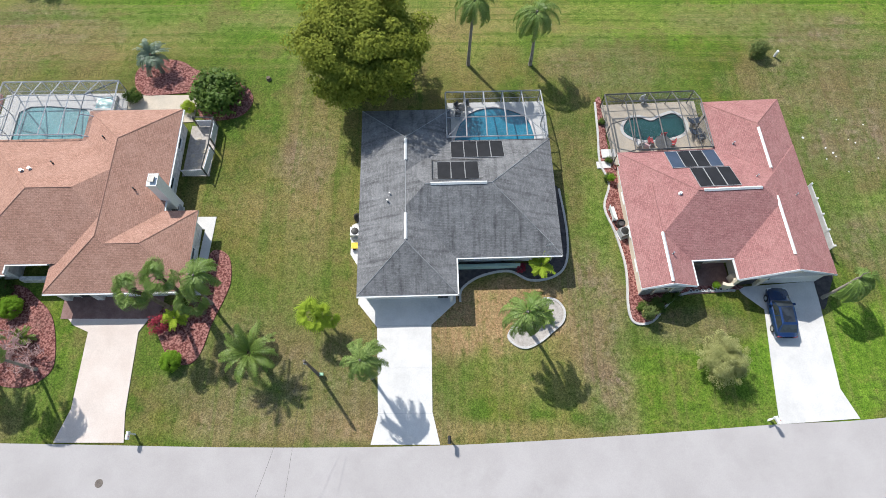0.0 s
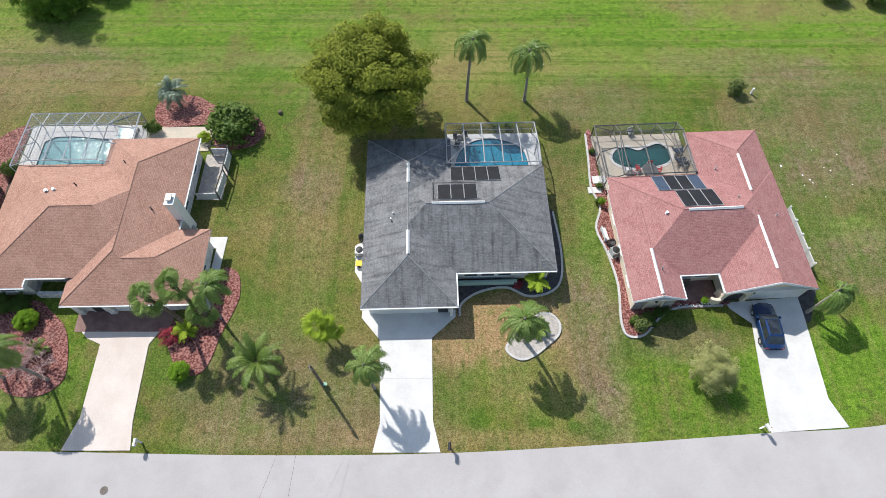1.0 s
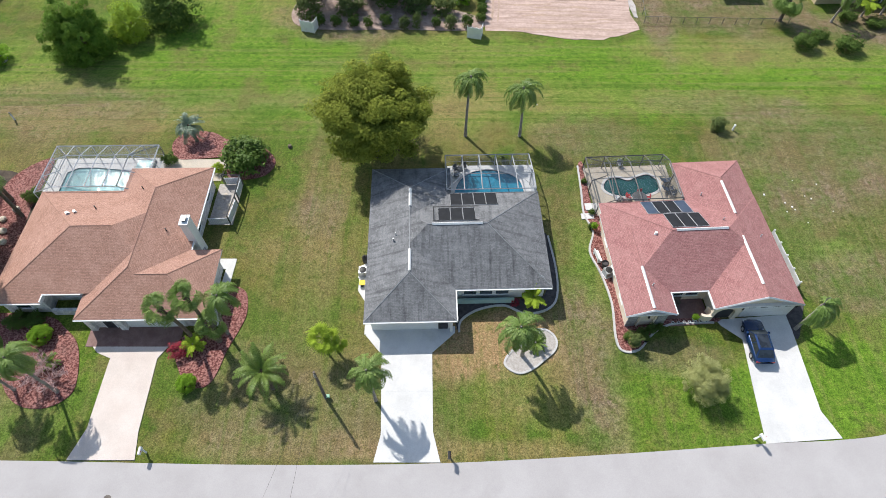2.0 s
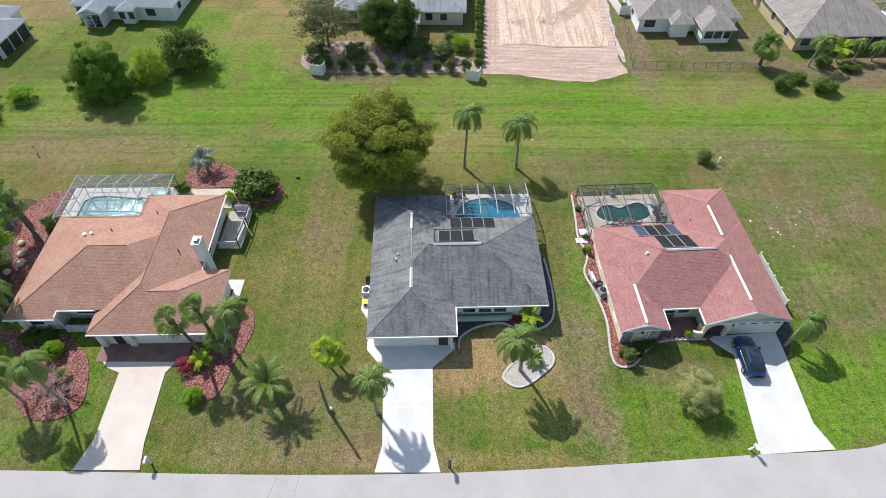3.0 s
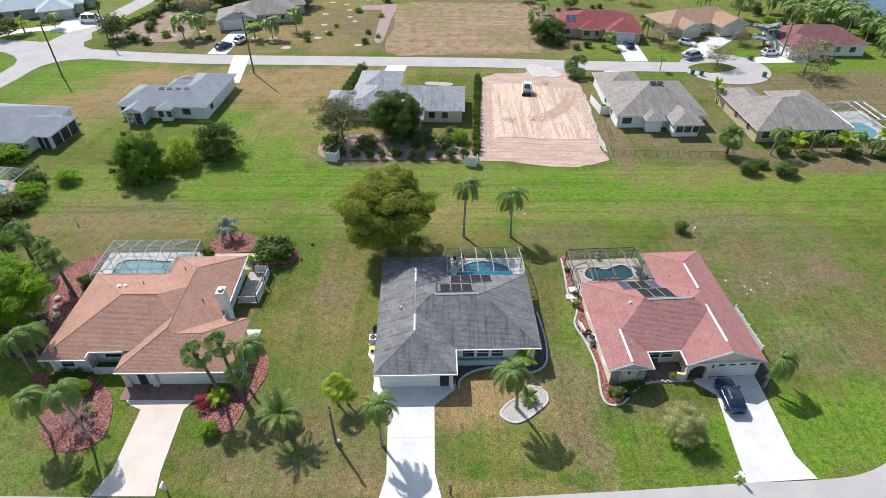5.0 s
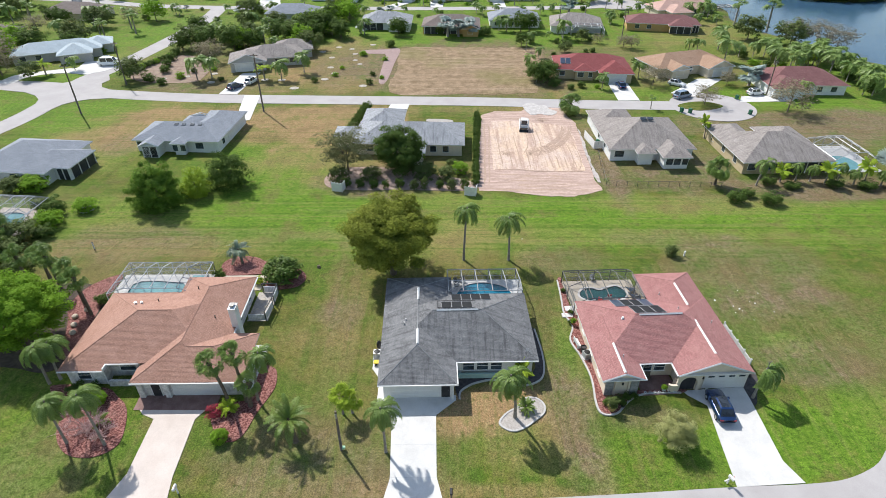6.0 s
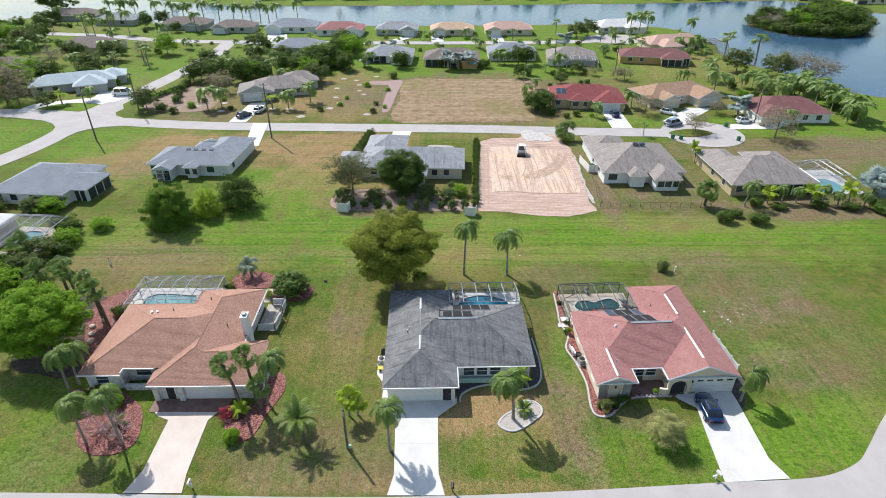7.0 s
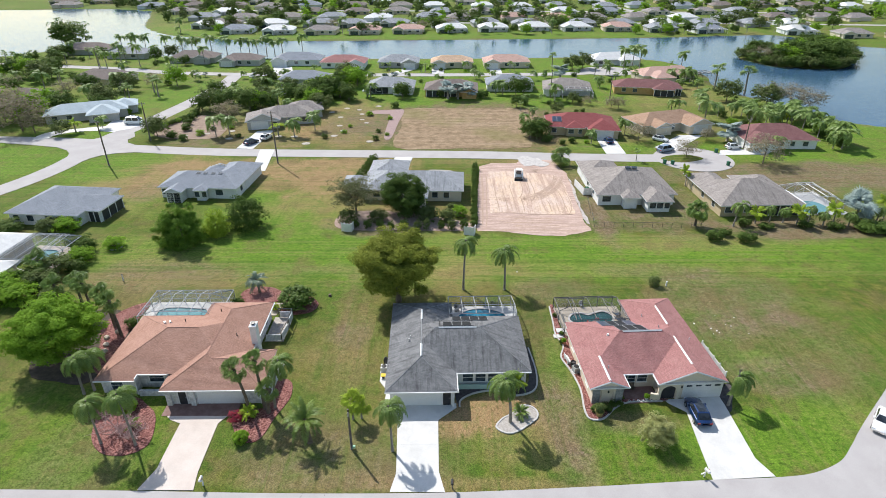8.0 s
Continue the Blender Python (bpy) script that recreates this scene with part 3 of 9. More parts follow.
def field_material():
    """Dry unmown grass: brown, straw and some green, streaked by old mowing."""
    k = Mat("dry_brown_field", 0.95, 0, 0.1)
    wide, mid, fine = k.noise(0.045, 4, 0.6), k.noise(0.45, 7, 0.72), k.noise(3.0, 5, 0.75)
    c = k.mix(k.ramp(mid, 0.40, 0.60), (0.190, 0.135, 0.082), (0.320, 0.230, 0.150))
    c = k.mix(k.calc("MULTIPLY", k.ramp(wide, 0.50, 0.64), 0.55), c, (0.175, 0.165, 0.060))
    c = k.mix(k.calc("MULTIPLY", k.ramp(k.noise(1.0, 4, 0.6, (0.04, 0.7, 0)), 0.52, 0.62), 0.45), c, (0.360, 0.275, 0.190))
    c = k.mix(0.6, c, k.mix(k.ramp(fine, 0.36, 0.64), (0.45, 0.45, 0.43), (1.45, 1.45, 1.45)), "MULTIPLY")
    return k.color(c).bump(fine, 0.7, 0.08).m


FIELD = field_material()
field = ccw(smooth_line([(-13.6, 114.6), (-13.2, 135), (-12.9, 155.5), (2, 157), (15, 156.6), (27.6, 156), (30.0, 148), (29.6, 138), (24.6, 131), (24.2, 121), (23.0, 115), (6, 113.6)], 9, True))
single("ground_field", Shape().prism([(x + wob.uniform(-0.45, 0.45), y + wob.uniform(-0.6, 0.6)) for x, y in field], -0.15, 0.04), FIELD, "dry brown unmown field across the side street", "field", kind="structure")
planter = smooth_line([(56.6, 105), (60, 107.5), (64.5, 108), (67.7, 105.2), (64, 102.8), (60, 102.3)], 5, True)
single("traffic_island", Shape().prism(ccw(planter), 0.0, 0.16), LAWN, "brown grassy island in the turning circle", "traffic island", kind="structure")
PINK_SAND = churned_sand()
rough_edge = lambda line, k: [(x + wob.uniform(-k, k), y + wob.uniform(-k, k)) for x, y in line]


def sides(points, step=1.2):
    """A closed outline with straight sides, cut into short runs."""
    run = []
    for (ax, ay), (bx, by) in zip(points, points[1:] + points[:1]):
        n = max(1, round(math.hypot(bx - ax, by - ay) / step))
        run += [(ax + (bx - ax) * q / n, ay + (by - ay) * q / n) for q in range(n)]
    return run


lot = sides([(6.4, 62.4), (6.4, 67.7), (7.2, 80), (8.5, 93), (8.7, 99.2), (11.8, 101.6), (18.2, 101.6), (20, 104.6), (28.2, 104.9), (28.6, 99), (29.8, 94), (29.3, 84), (28.7, 74.4), (28.3, 66.4), (28.9, 62.6), (25.4, 61.2), (23.1, 60.2), (18, 60.4), (14.5, 61.3), (11.0, 62.2)])
single("ground_lot", Shape().prism(ccw(rough_edge(lot, 0.16)), -0.2, 0.036), PINK_SAND, "cleared building lot of churned pinkish sand", "building lot", kind="structure")
graded = sides([(9.6, 70.9), (14, 71.1), (18.5, 70.4), (22.5, 70.2), (27.2, 70.5), (27.6, 78), (28.0, 86), (27.6, 92.5), (22, 94.5), (15, 95.6), (10.6, 95.4), (9.9, 85)])
single("graded_sand", Shape().prism(ccw(rough_edge(graded, 0.17)), -0.1, 0.044), SAND, "smooth golden graded sand in the middle of the lot", "building lot", kind="structure")
spoil = sides([(28.5, 65.6), (28.6, 74), (29.2, 84), (29.7, 91), (29.9, 90.8), (29.7, 84), (29.15, 74), (29.25, 69), (29.2, 65.4)])
single("spoil_edge", Shape().prism(ccw(rough_edge(spoil, 0.16)), -0.1, 0.07), plain("pale_crushed_lime", (0.37, 0.325, 0.30), (0.52, 0.475, 0.45), 0.8, 7, 0.95, bump=0.8), "pale crushed limestone along the lot's edge", "gravel", kind="structure")
rng = random.Random(77)
tracks = Shape()


def rut(line, w, lift):
    """One wheel rut: a narrow ribbon that fades in width at its ends."""
    line = smooth_line(line, 6)
    p = [Vector((a, b, lift)) for a, b in line]
    edge = []
    for i, q in enumerate(p):
        d = (p[min(i + 1, len(p) - 1)] - p[max(i - 1, 0)]).normalized()
        k = w * 0.5 * min(1.0, 0.15 + 0.3 * min(i, len(p) - 1 - i)) * rng.uniform(0.6, 1.25)
        edge.append((q + Vector((-d.y, d.x, 0)) * k, q - Vector((-d.y, d.x, 0)) * k))
    for (a, b), (c, d) in zip(edge, edge[1:]):
        tracks.face(b, d, c, a)


lift = 0.05


def wheel_pass(line, strands=3, gap=0.34, wheels=1.5):
    """A machine's two wheel marks, each of a few close parallel grooves."""
    global lift
    line = smooth_line(line, 4)
    for side in (0, wheels):
        for k in range(strands):
            off = side + k * gap
            moved = []
            for i, (x, y) in enumerate(line):
                a, b = line[max(i - 1, 0)], line[min(i + 1, len(line) - 1)]
                d = math.hypot(b[0] - a[0], b[1] - a[1])
                moved.append((x - (b[1] - a[1]) / d * off + rng.uniform(-0.05, 0.05), y + (b[0] - a[0]) / d * off + rng.uniform(-0.05, 0.05)))
            lift += 0.0004
            rut(moved[::3], rng.uniform(0.14, 0.24), lift)


# sweeping turns between the entrance and the lot's middle
for i in range(5):
    a, b = rng.uniform(-0.4, 0.4), rng.uniform(-0.5, 0.5)
    wheel_pass([(26.4 + a, 93.6 - 1.2 * i), (25.2 + a - 0.2 * i, 88.6 - 0.7 * i), (22.6 - 0.3 * i + b, 83.4 - 0.6 * i), (19.2 - 0.5 * i + b, 80.4 - 0.4 * i)], 2, 0.42)
for x, y in ((17.4, 92.0), (18.6, 91.0), (25.6, 84.5)):
    wheel_pass([(x, y), (x + 0.5 + rng.uniform(-0.3, 0.3), y - 5), (x + 0.2, y - 10), (x - 1.2, y - 14)], 1)
for cx, cy, r in ((12.8, 76.6, 2.0), (17.6, 77.6, 1.5), (22.4, 94.6, 2.0)):
    wheel_pass([(cx + r * math.cos(a * 0.5 + 0.4), cy + 1.3 * r * math.sin(a * 0.5 + 0.4)) for a in range(6)], 3, 0.4, 1.0)
# the grader's straight passes leave a thin ridge between them
for x in (11.6, 13.4, 15.3, 17.0, 21.4, 22.6, 24.2, 25.9):
    lift += 0.0004
    top = rng.uniform(80, 93) if x < 18 else rng.uniform(75, 79)
    rut([(x + rng.uniform(-0.12, 0.12) - 0.02 * (y - 71), y) for y in np.linspace(71.5, top, 6)], rng.uniform(0.16, 0.26), lift)
# the crumbling edge of the graded ground
lift += 0.0004
rut([(x, y - 0.18 + rng.uniform(-0.1, 0.1)) for x, y in ((9.8, 71.0), (12, 71.1), (14, 71.0), (16.4, 70.7), (18.5, 70.4), (22.5, 70.2), (25, 70.3), (27.2, 70.5))], 0.42, lift)
# long passes in the darker sand round it
lift = 0.038
for i in range(7):
    y = 62.8 + 1.05 * i + rng.uniform(-0.4, 0.4)
    x = 8.0 + rng.uniform(0, 9)
    lift += 0.0003
    rut([(x + (27 - x) * j / 6, y + rng.uniform(-0.3, 0.3)) for j in range(rng.randint(3, 7))], rng.uniform(0.25, 0.6), lift)
for x in (7.4, 8.3):
    lift += 0.0003
    rut([(x + 0.06 * (y - 64) + rng.uniform(-0.2, 0.2), y) for y in range(64, 96, 5)], 0.3, lift)
for x, y in ((15.5, 97.5), (10.5, 97.2), (13, 99.4)):
    lift += 0.0003
    rut([(x + 1.8 * j, y + rng.uniform(-0.4, 0.4)) for j in range(6)], 0.3, lift)
single("tyre_tracks", tracks, dirt_material("rutted_sand", (0.47, 0.345, 0.265), (0.435, 0.325, 0.26), (0.39, 0.285, 0.225)), "looping tyre tracks pressed into the sand", "tyre tracks", kind="stuff")


# ---- houses: roofs, walls, openings ----
EAVE, PITCH, OVER = 2.62, 0.4167, 0.55


def slope(shape, a, b, c, d, course):
    """One roof plane from its eave a-b up to d-c, laid in courses, each lapping the one below."""
    a, b, c, d = (Vector(p) for p in (a, b, c, d))
    along = (b - a).normalized()
    up = ((d - a) - along * (d - a).dot(along))
    length = up.length
    up = up.normalized() if length else Vector((0, 0, 1))
    lift = along.cross(up).normalized() * (0.009 if course else 0.0)
    n = max(1, round(length / course)) if course else 1
    run = lambda p: ((p - a).dot(along), (p - a).dot(up))
    for i in range(n):
        s, t = i / n, (i + 1) / n
        p, q, r, o = a.lerp(d, s), b.lerp(c, s), b.lerp(c, t), a.lerp(d, t)
        low = [p + lift, q + lift]
        top = [r, o] if (r - o).length > 1e-4 else [r]
        shape.face(*low, *top, uv=[run(v) for v in (*low, *top)])
        if course:
            shape.face(p, q, *low[::-1], uv=[run(v) for v in (p, q, q, p)])


def roof_block(shape, x0, y0, x1, y1, z, gables="", course=0.0, pitch=PITCH, thick=0.17):
    """A hipped or gabled roof over a rectangle, the ridge along its longer side. Returns the ridge's ends."""
    w, d = x1 - x0, y1 - y0
    if w >= d:
        h, ym = d / 2, (y0 + y1) / 2
        ra = Vector((x0 if "W" in gables else x0 + h, ym, z + h * pitch))
        rb = Vector((x1 if "E" in gables else x1 - h, ym, z + h * pitch))
        c = [Vector((x0, y0, z)), Vector((x1, y0, z)), Vector((x1, y1, z)), Vector((x0, y1, z))]
        slope(shape, c[0], c[1], rb, ra, course)
        slope(shape, c[2], c[3], ra, rb, course)
        if "E" not in gables:
            slope(shape, c[1], c[2], rb, rb, course)
        if "W" not in gables:
            slope(shape, c[3], c[0], ra, ra, course)
    else:
        h, xm = w / 2, (x0 + x1) / 2
        ra = Vector((xm, y0 if "S" in gables else y0 + h, z + h * pitch))
        rb = Vector((xm, y1 if "N" in gables else y1 - h, z + h * pitch))
        c = [Vector((x0, y0, z)), Vector((x1, y0, z)), Vector((x1, y1, z)), Vector((x0, y1, z))]
        slope(shape, c[1], c[2], rb, ra, course)
        slope(shape, c[3], c[0], ra, rb, course)
        if "S" not in gables:
            slope(shape, c[0], c[1], ra, ra, course)
        if "N" not in gables:
            slope(shape, c[2], c[3], rb, rb, course)
    return ra, rb


def fascia(shape, x0, y0, x1, y1, z, thick=0.17):
    """The eaves board and soffit under a roof."""
    shape.box(x0, y0, z - thick, x1, y1, z - 0.004)


def hip_caps(shape, x0, y0, x1, y1, z, ra, rb, corners):
    lift = Vector((0, 0, 0.012))
    ends = [(Vector((x0, y0, z)), "SW"), (Vector((x1, y0, z)), "SE"), (Vector((x1, y1, z)), "NE"), (Vector((x0, y1, z)), "NW")]
    shape.bar(ra + lift, rb + lift, 0.06)
    for c, sides in ends:
        if sides not in corners:
            continue
        to = ra if (c - ra).length < (c - rb).length else rb
        shape.bar(c + lift, to + lift, 0.05)


def window(parent, x, y, z, w, h, face="S", frame=None, sill=True):
    """A window with its frame, sash bar, sill and pane; face is the wall's outward side."""
    turn = {"S": 0, "E": 90, "N": 180, "W": 270}[face] if isinstance(face, str) else face
    f = Shape()
    t = 0.07
    for d in (-0.05, 0.02):
        f.v += [(-w / 2 - t, d, -t), (w / 2 + t, d, -t), (w / 2 + t, d, h + t), (-w / 2 - t, d, h + t), (-w / 2, d, 0), (w / 2, d, 0), (w / 2, d, h), (-w / 2, d, h)]
    for i in range(4):
        j = (i + 1) % 4
        f.f += [(i, j, 4 + j, 4 + i), (8 + j, 8 + i, 12 + i, 12 + j), (i, 8 + i, 8 + j, j), (4 + i, 4 + j, 12 + j, 12 + i)]
    ob = part("window", f, frame or WHITE_TRIM, parent)
    ob.matrix_basis = pose(x, y, z, 0, 0, turn)
    if sill:
        part("bar", Shape().box(-w / 2, -0.04, h / 2 - 0.025, w / 2, 0.01, h / 2 + 0.025), frame or WHITE_TRIM, ob)
        part("sill", Shape().box(-w / 2 - 0.12, -0.11, -t - 0.06, w / 2 + 0.12, 0.02, -t - 0.003), frame or WHITE_TRIM, ob)
    part("pane", Shape().box(-w / 2, -0.012, 0, w / 2, 0.012, h), GLASS, ob)
    return ob


def garage_door(parent, x, y, w, h=2.15, face="S", material=None, lights=False):
    turn = {"S": 0, "E": 90, "N": 180, "W": 270}[face]
    base = part("garage_door", Shape().box(-w / 2 - 0.12, -0.03, 0, -w / 2, 0.03, h + 0.12).box(w / 2, -0.03, 0, w / 2 + 0.12, 0.03, h + 0.12).box(-w / 2, -0.03, h, w / 2, 0.03, h + 0.12), WHITE_TRIM, parent)
    base.matrix_basis = pose(x, y, 0.03, 0, 0, turn)
    for i in range(4):
        z0, z1 = i * h / 4, (i + 1) * h / 4 - 0.015
        s = Shape().box(-w / 2, -0.018, z0, w / 2, 0.03, z1)
        n = max(2, round(w / 1.1))
        for j in range(n):
            u0, u1 = -w / 2 + (j + 0.12) * w / n, -w / 2 + (j + 0.88) * w / n
            s.box(u0, -0.028, z0 + 0.1, u1, -0.018, z1 - 0.1, 0.004)
        panel = part("panel", s, material or DOOR_WHITE, base)
        if lights and i == 3:
            g = Shape()
            for j in range(n):
                u0, u1 = -w / 2 + (j + 0.2) * w / n, -w / 2 + (j + 0.8) * w / n
                g.box(u0, -0.034, z0 + 0.15, u1, -0.029, z1 - 0.13)
            part("pane", g, GLASS, base, "row of small garage door lights")
    return base


def door(parent, x, y, w=0.95, h=2.05, face="S", material=None):
    turn = {"S": 0, "E": 90, "N": 180, "W": 270}[face]
    d = part("door", Shape().box(-w / 2, -0.03, 0, w / 2, 0.03, h), material or WHITE_TRIM, parent)
    d.matrix_basis = pose(x, y, 0.03, 0, 0, turn)
    part("frame", Shape().box(-w / 2 - 0.1, -0.05, 0, -w / 2, 0.02, h + 0.1).box(w / 2, -0.05, 0, w / 2 + 0.1, 0.02, h + 0.1).box(-w / 2, -0.05, h, w / 2, 0.02, h + 0.1), WHITE_TRIM, d)
    part("handle", Shape().box(w / 2 - 0.14, -0.07, 0.98, w / 2 - 0.08, -0.03, 1.05), METAL, d)
    return d


def roofed(parent, blocks, roof, wall, course=0.0, trim=None, eave=EAVE, caps=None, gable_wall=None, inset=OVER, joined=False):
    """Walls and roofs over eave rectangles (x0, y0, x1, y1, gable sides)."""
    whole = {"wall": Shape(), "roof": Shape(), "fascia": Shape()} if joined else None
    for k, (x0, y0, x1, y1, gables, *hips) in enumerate(blocks):
        e = eave - 0.011 * k
        i = inset + 0.016 * k
        ix = {s: (0.35 if s in gables else i) for s in "SENW"}
        walls, r, board = (whole["wall"], whole["roof"], whole["fascia"]) if joined else (Shape(), Shape(), Shape())
        walls.box(x0 + ix["W"], y0 + ix["S"], -0.1, x1 - ix["E"], y1 - ix["N"], e - 0.1)
        ra, rb = roof_block(r, x0, y0, x1, y1, e, gables, course)
        fascia(board, x0, y0, x1, y1, e)
        if not joined:
            part("wall", walls, wall, parent)
            part("roof", r, roof, parent)
            part("fascia", board, trim or WHITE_TRIM, parent)
        if caps:
            s = Shape()
            hip_caps(s, x0, y0, x1, y1, e, ra, rb, hips[0] if hips else "")
            part("ridge_cap", s, caps, parent)
        for g in gables:
            s = Shape()
            if g in "SN":
                yy = y0 + 0.34 if g == "S" else y1 - 0.34
                a, b, t = Vector((x0 + 0.3, yy, e - 0.02)), Vector((x1 - 0.3, yy, e - 0.02)), Vector(((x0 + x1) / 2, yy, ra.z - 0.14))
                off = Vector((0, 0.12 if g == "S" else -0.12, 0))
            else:
                xx = x0 + 0.34 if g == "W" else x1 - 0.34
                a, b, t = Vector((xx, y0 + 0.3, e - 0.02)), Vector((xx, y1 - 0.3, e - 0.02)), Vector((xx, (y0 + y1) / 2, ra.z - 0.14))
                off = Vector((0.12 if g == "W" else -0.12, 0, 0))
            s.face(a, b, t).face(b + off, a + off, t + off)
            part("gable", s, gable_wall or wall, parent)
            v = Shape()
            edge = {"S": y0, "N": y1, "W": x0, "E": x1}[g]
            for c in (a, b):
                lo = Vector((c.x, edge, e - 0.1)) if g in "SN" else Vector((edge, c.y, e - 0.1))
                if g in "SN":
                    lo.x += -0.3 if c is a else 0.3
                    hi = Vector((t.x, edge, ra.z - 0.07))
                else:
                    lo.y += -0.3 if c is a else 0.3
                    hi = Vector((edge, t.y, ra.z - 0.07))
                v.bar(lo, hi, 0.16)
            part("bargeboard", v, trim or WHITE_TRIM, parent)
    if joined:
        part("wall", whole["wall"], wall, parent)
        part("roof", whole["roof"], roof, parent)
        part("fascia", whole["fascia"], trim or WHITE_TRIM, parent)


def ridge_vent(parent, a, b, w=0.3):
    a, b = Vector(a), Vector(b)
    d = (b - a).normalized()
    s = Vector((-d.y, d.x, 0)) * w / 2
    up = Vector((0, 0, 0.09))
    dn = Vector((0, 0, -0.05))
    sh = Shape()
    sh.face(a + s + dn, a + up, b + up, b + s + dn).face(a + up, a - s + dn, b - s + dn, b + up).face(a + s + dn, a - s + dn, a + up).face(b - s + dn, b + s + dn, b + up)
    return part("ridge_vent", sh, WHITE_TRIM, parent, "white metal ridge vent")


def vent_pipe(parent, x, y, z, r=0.06, h=0.35, material=None):
    return part("vent_pipe", Shape().lathe([(r * 1.8, -0.1), (r * 1.6, 0.06), (r, 0.08), (r, h), (r * 1.5, h), (r * 1.4, h + 0.06)], 8, (x, y, z)), material or METAL, parent, "small grey roof vent pipe")


def solar_panel(m, w, length, label, material, cells=0):
    ob = thing("solar_panel", label, "solar panel", group="solar pool heating panels on the roofs")
    ob.matrix_basis = m
    part("mat", Shape().box(0.03, 0.03, 0.05, w - 0.03, length - 0.03, 0.075), material, ob)
    f = Shape()
    f.box(0, 0, 0.03, w, 0.03, 0.09).box(0, length - 0.03, 0.03, w, length, 0.09).box(0, 0, 0.03, 0.025, length, 0.09).box(w - 0.025, 0, 0.03, w, length, 0.09)
    part("frame", f, GREY_FRAME, ob)
    for u in (0.12, length - 0.2):
        part("bracket", Shape().box(0.1, u, -0.03, w - 0.1, u + 0.08, 0.04), METAL, ob)
    return ob


def air_conditioner(x, y, yaw=0.0, z=0.0):
    ob = thing("air_conditioner", "grey metal outdoor air conditioning unit beside the wall", "air conditioner", x, y, z, yaw, "outdoor air conditioners")
    part("casing", Shape().box(-0.42, -0.42, 0.08, 0.42, 0.42, 0.85), METAL, ob)
    part("base", Shape().box(-0.5, -0.5, -0.02, 0.5, 0.5, 0.08), CONCRETE, ob)
    part("fan_grille", Shape().lathe([(0.36, 0.85), (0.36, 0.89), (0.30, 0.90), (0.1, 0.93), (0.05, 0.93)], 16), BLACK, ob)
    sl = Shape()
    for i in range(7):
        sl.box(-0.435, -0.36, 0.16 + i * 0.09, 0.435, 0.36, 0.19 + i * 0.09)
    part("louvre", sl, GREY_FRAME, ob)
    return ob


def inside(poly, x, y):
    hit, n = False, len(poly)
    for i in range(n):
        (ax, ay), (bx, by) = poly[i], poly[(i + 1) % n]
        if (ay > y) != (by > y) and x < (bx - ax) * (y - ay) / (by - ay) + ax:
            hit = not hit
    return hit


def pool(name, deck, outline, plaster, label, deck_label, deck_mat, water, deck_name="pool_deck"):
    """A deck with a real opening, the basin below it, its coping and the water."""
    outline = ccw(outline)
    bm = bmesh.new()
    loops = []
    for poly in (deck, outline):
        vs = [bm.verts.new((x, y, 0.10)) for x, y in poly]
        loops += [bm.edges.new((vs[i], vs[(i + 1) % len(vs)])) for i in range(len(vs))]
    bmesh.ops.triangle_fill(bm, use_beauty=True, edges=loops)
    for f in list(bm.faces):
        c = f.calc_center_median()
        if inside(outline, c.x, c.y):
            bm.faces.remove(f)
    bmesh.ops.recalc_face_normals(bm, faces=bm.faces)
    if bm.faces and sum(f.normal.z for f in bm.faces) < 0:
        bmesh.ops.reverse_faces(bm, faces=bm.faces)
    rim = [e for e in bm.edges if len(e.link_faces) == 1]
    ext = bmesh.ops.extrude_edge_only(bm, edges=rim)
    for v in [g for g in ext["geom"] if isinstance(g, bmesh.types.BMVert)]:
        v.co.z = -0.12
    me = bpy.data.meshes.new(deck_name)
    bm.to_mesh(me)
    bm.free()
    me.materials.append(deck_mat)
    single(deck_name, me, deck_mat, deck_label, "pool deck")
    ob = thing(name, label, "swimming pool")
    b = Shape()
    n = len(outline)
    cx, cy = sum(p[0] for p in outline) / n, sum(p[1] for p in outline) / n
    low = [(cx + (x - cx) * 0.95, cy + (y - cy) * 0.95) for x, y in outline]
    for i in range(n):
        p, q, r, s = outline[i], outline[(i + 1) % n], low[(i + 1) % n], low[i]
        b.face((*p, 0.09), (*s, -0.55), (*r, -0.55), (*q, 0.09))
    b.face(*[(*p, -0.55) for p in low])
    part("basin", b, plaster, ob)
    c = Shape()
    strip(c, outline + outline[:2], 0.3, 0.135, 0.05)
    part("coping", c, CONCRETE, ob)
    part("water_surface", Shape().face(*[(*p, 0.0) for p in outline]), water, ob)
    return ob


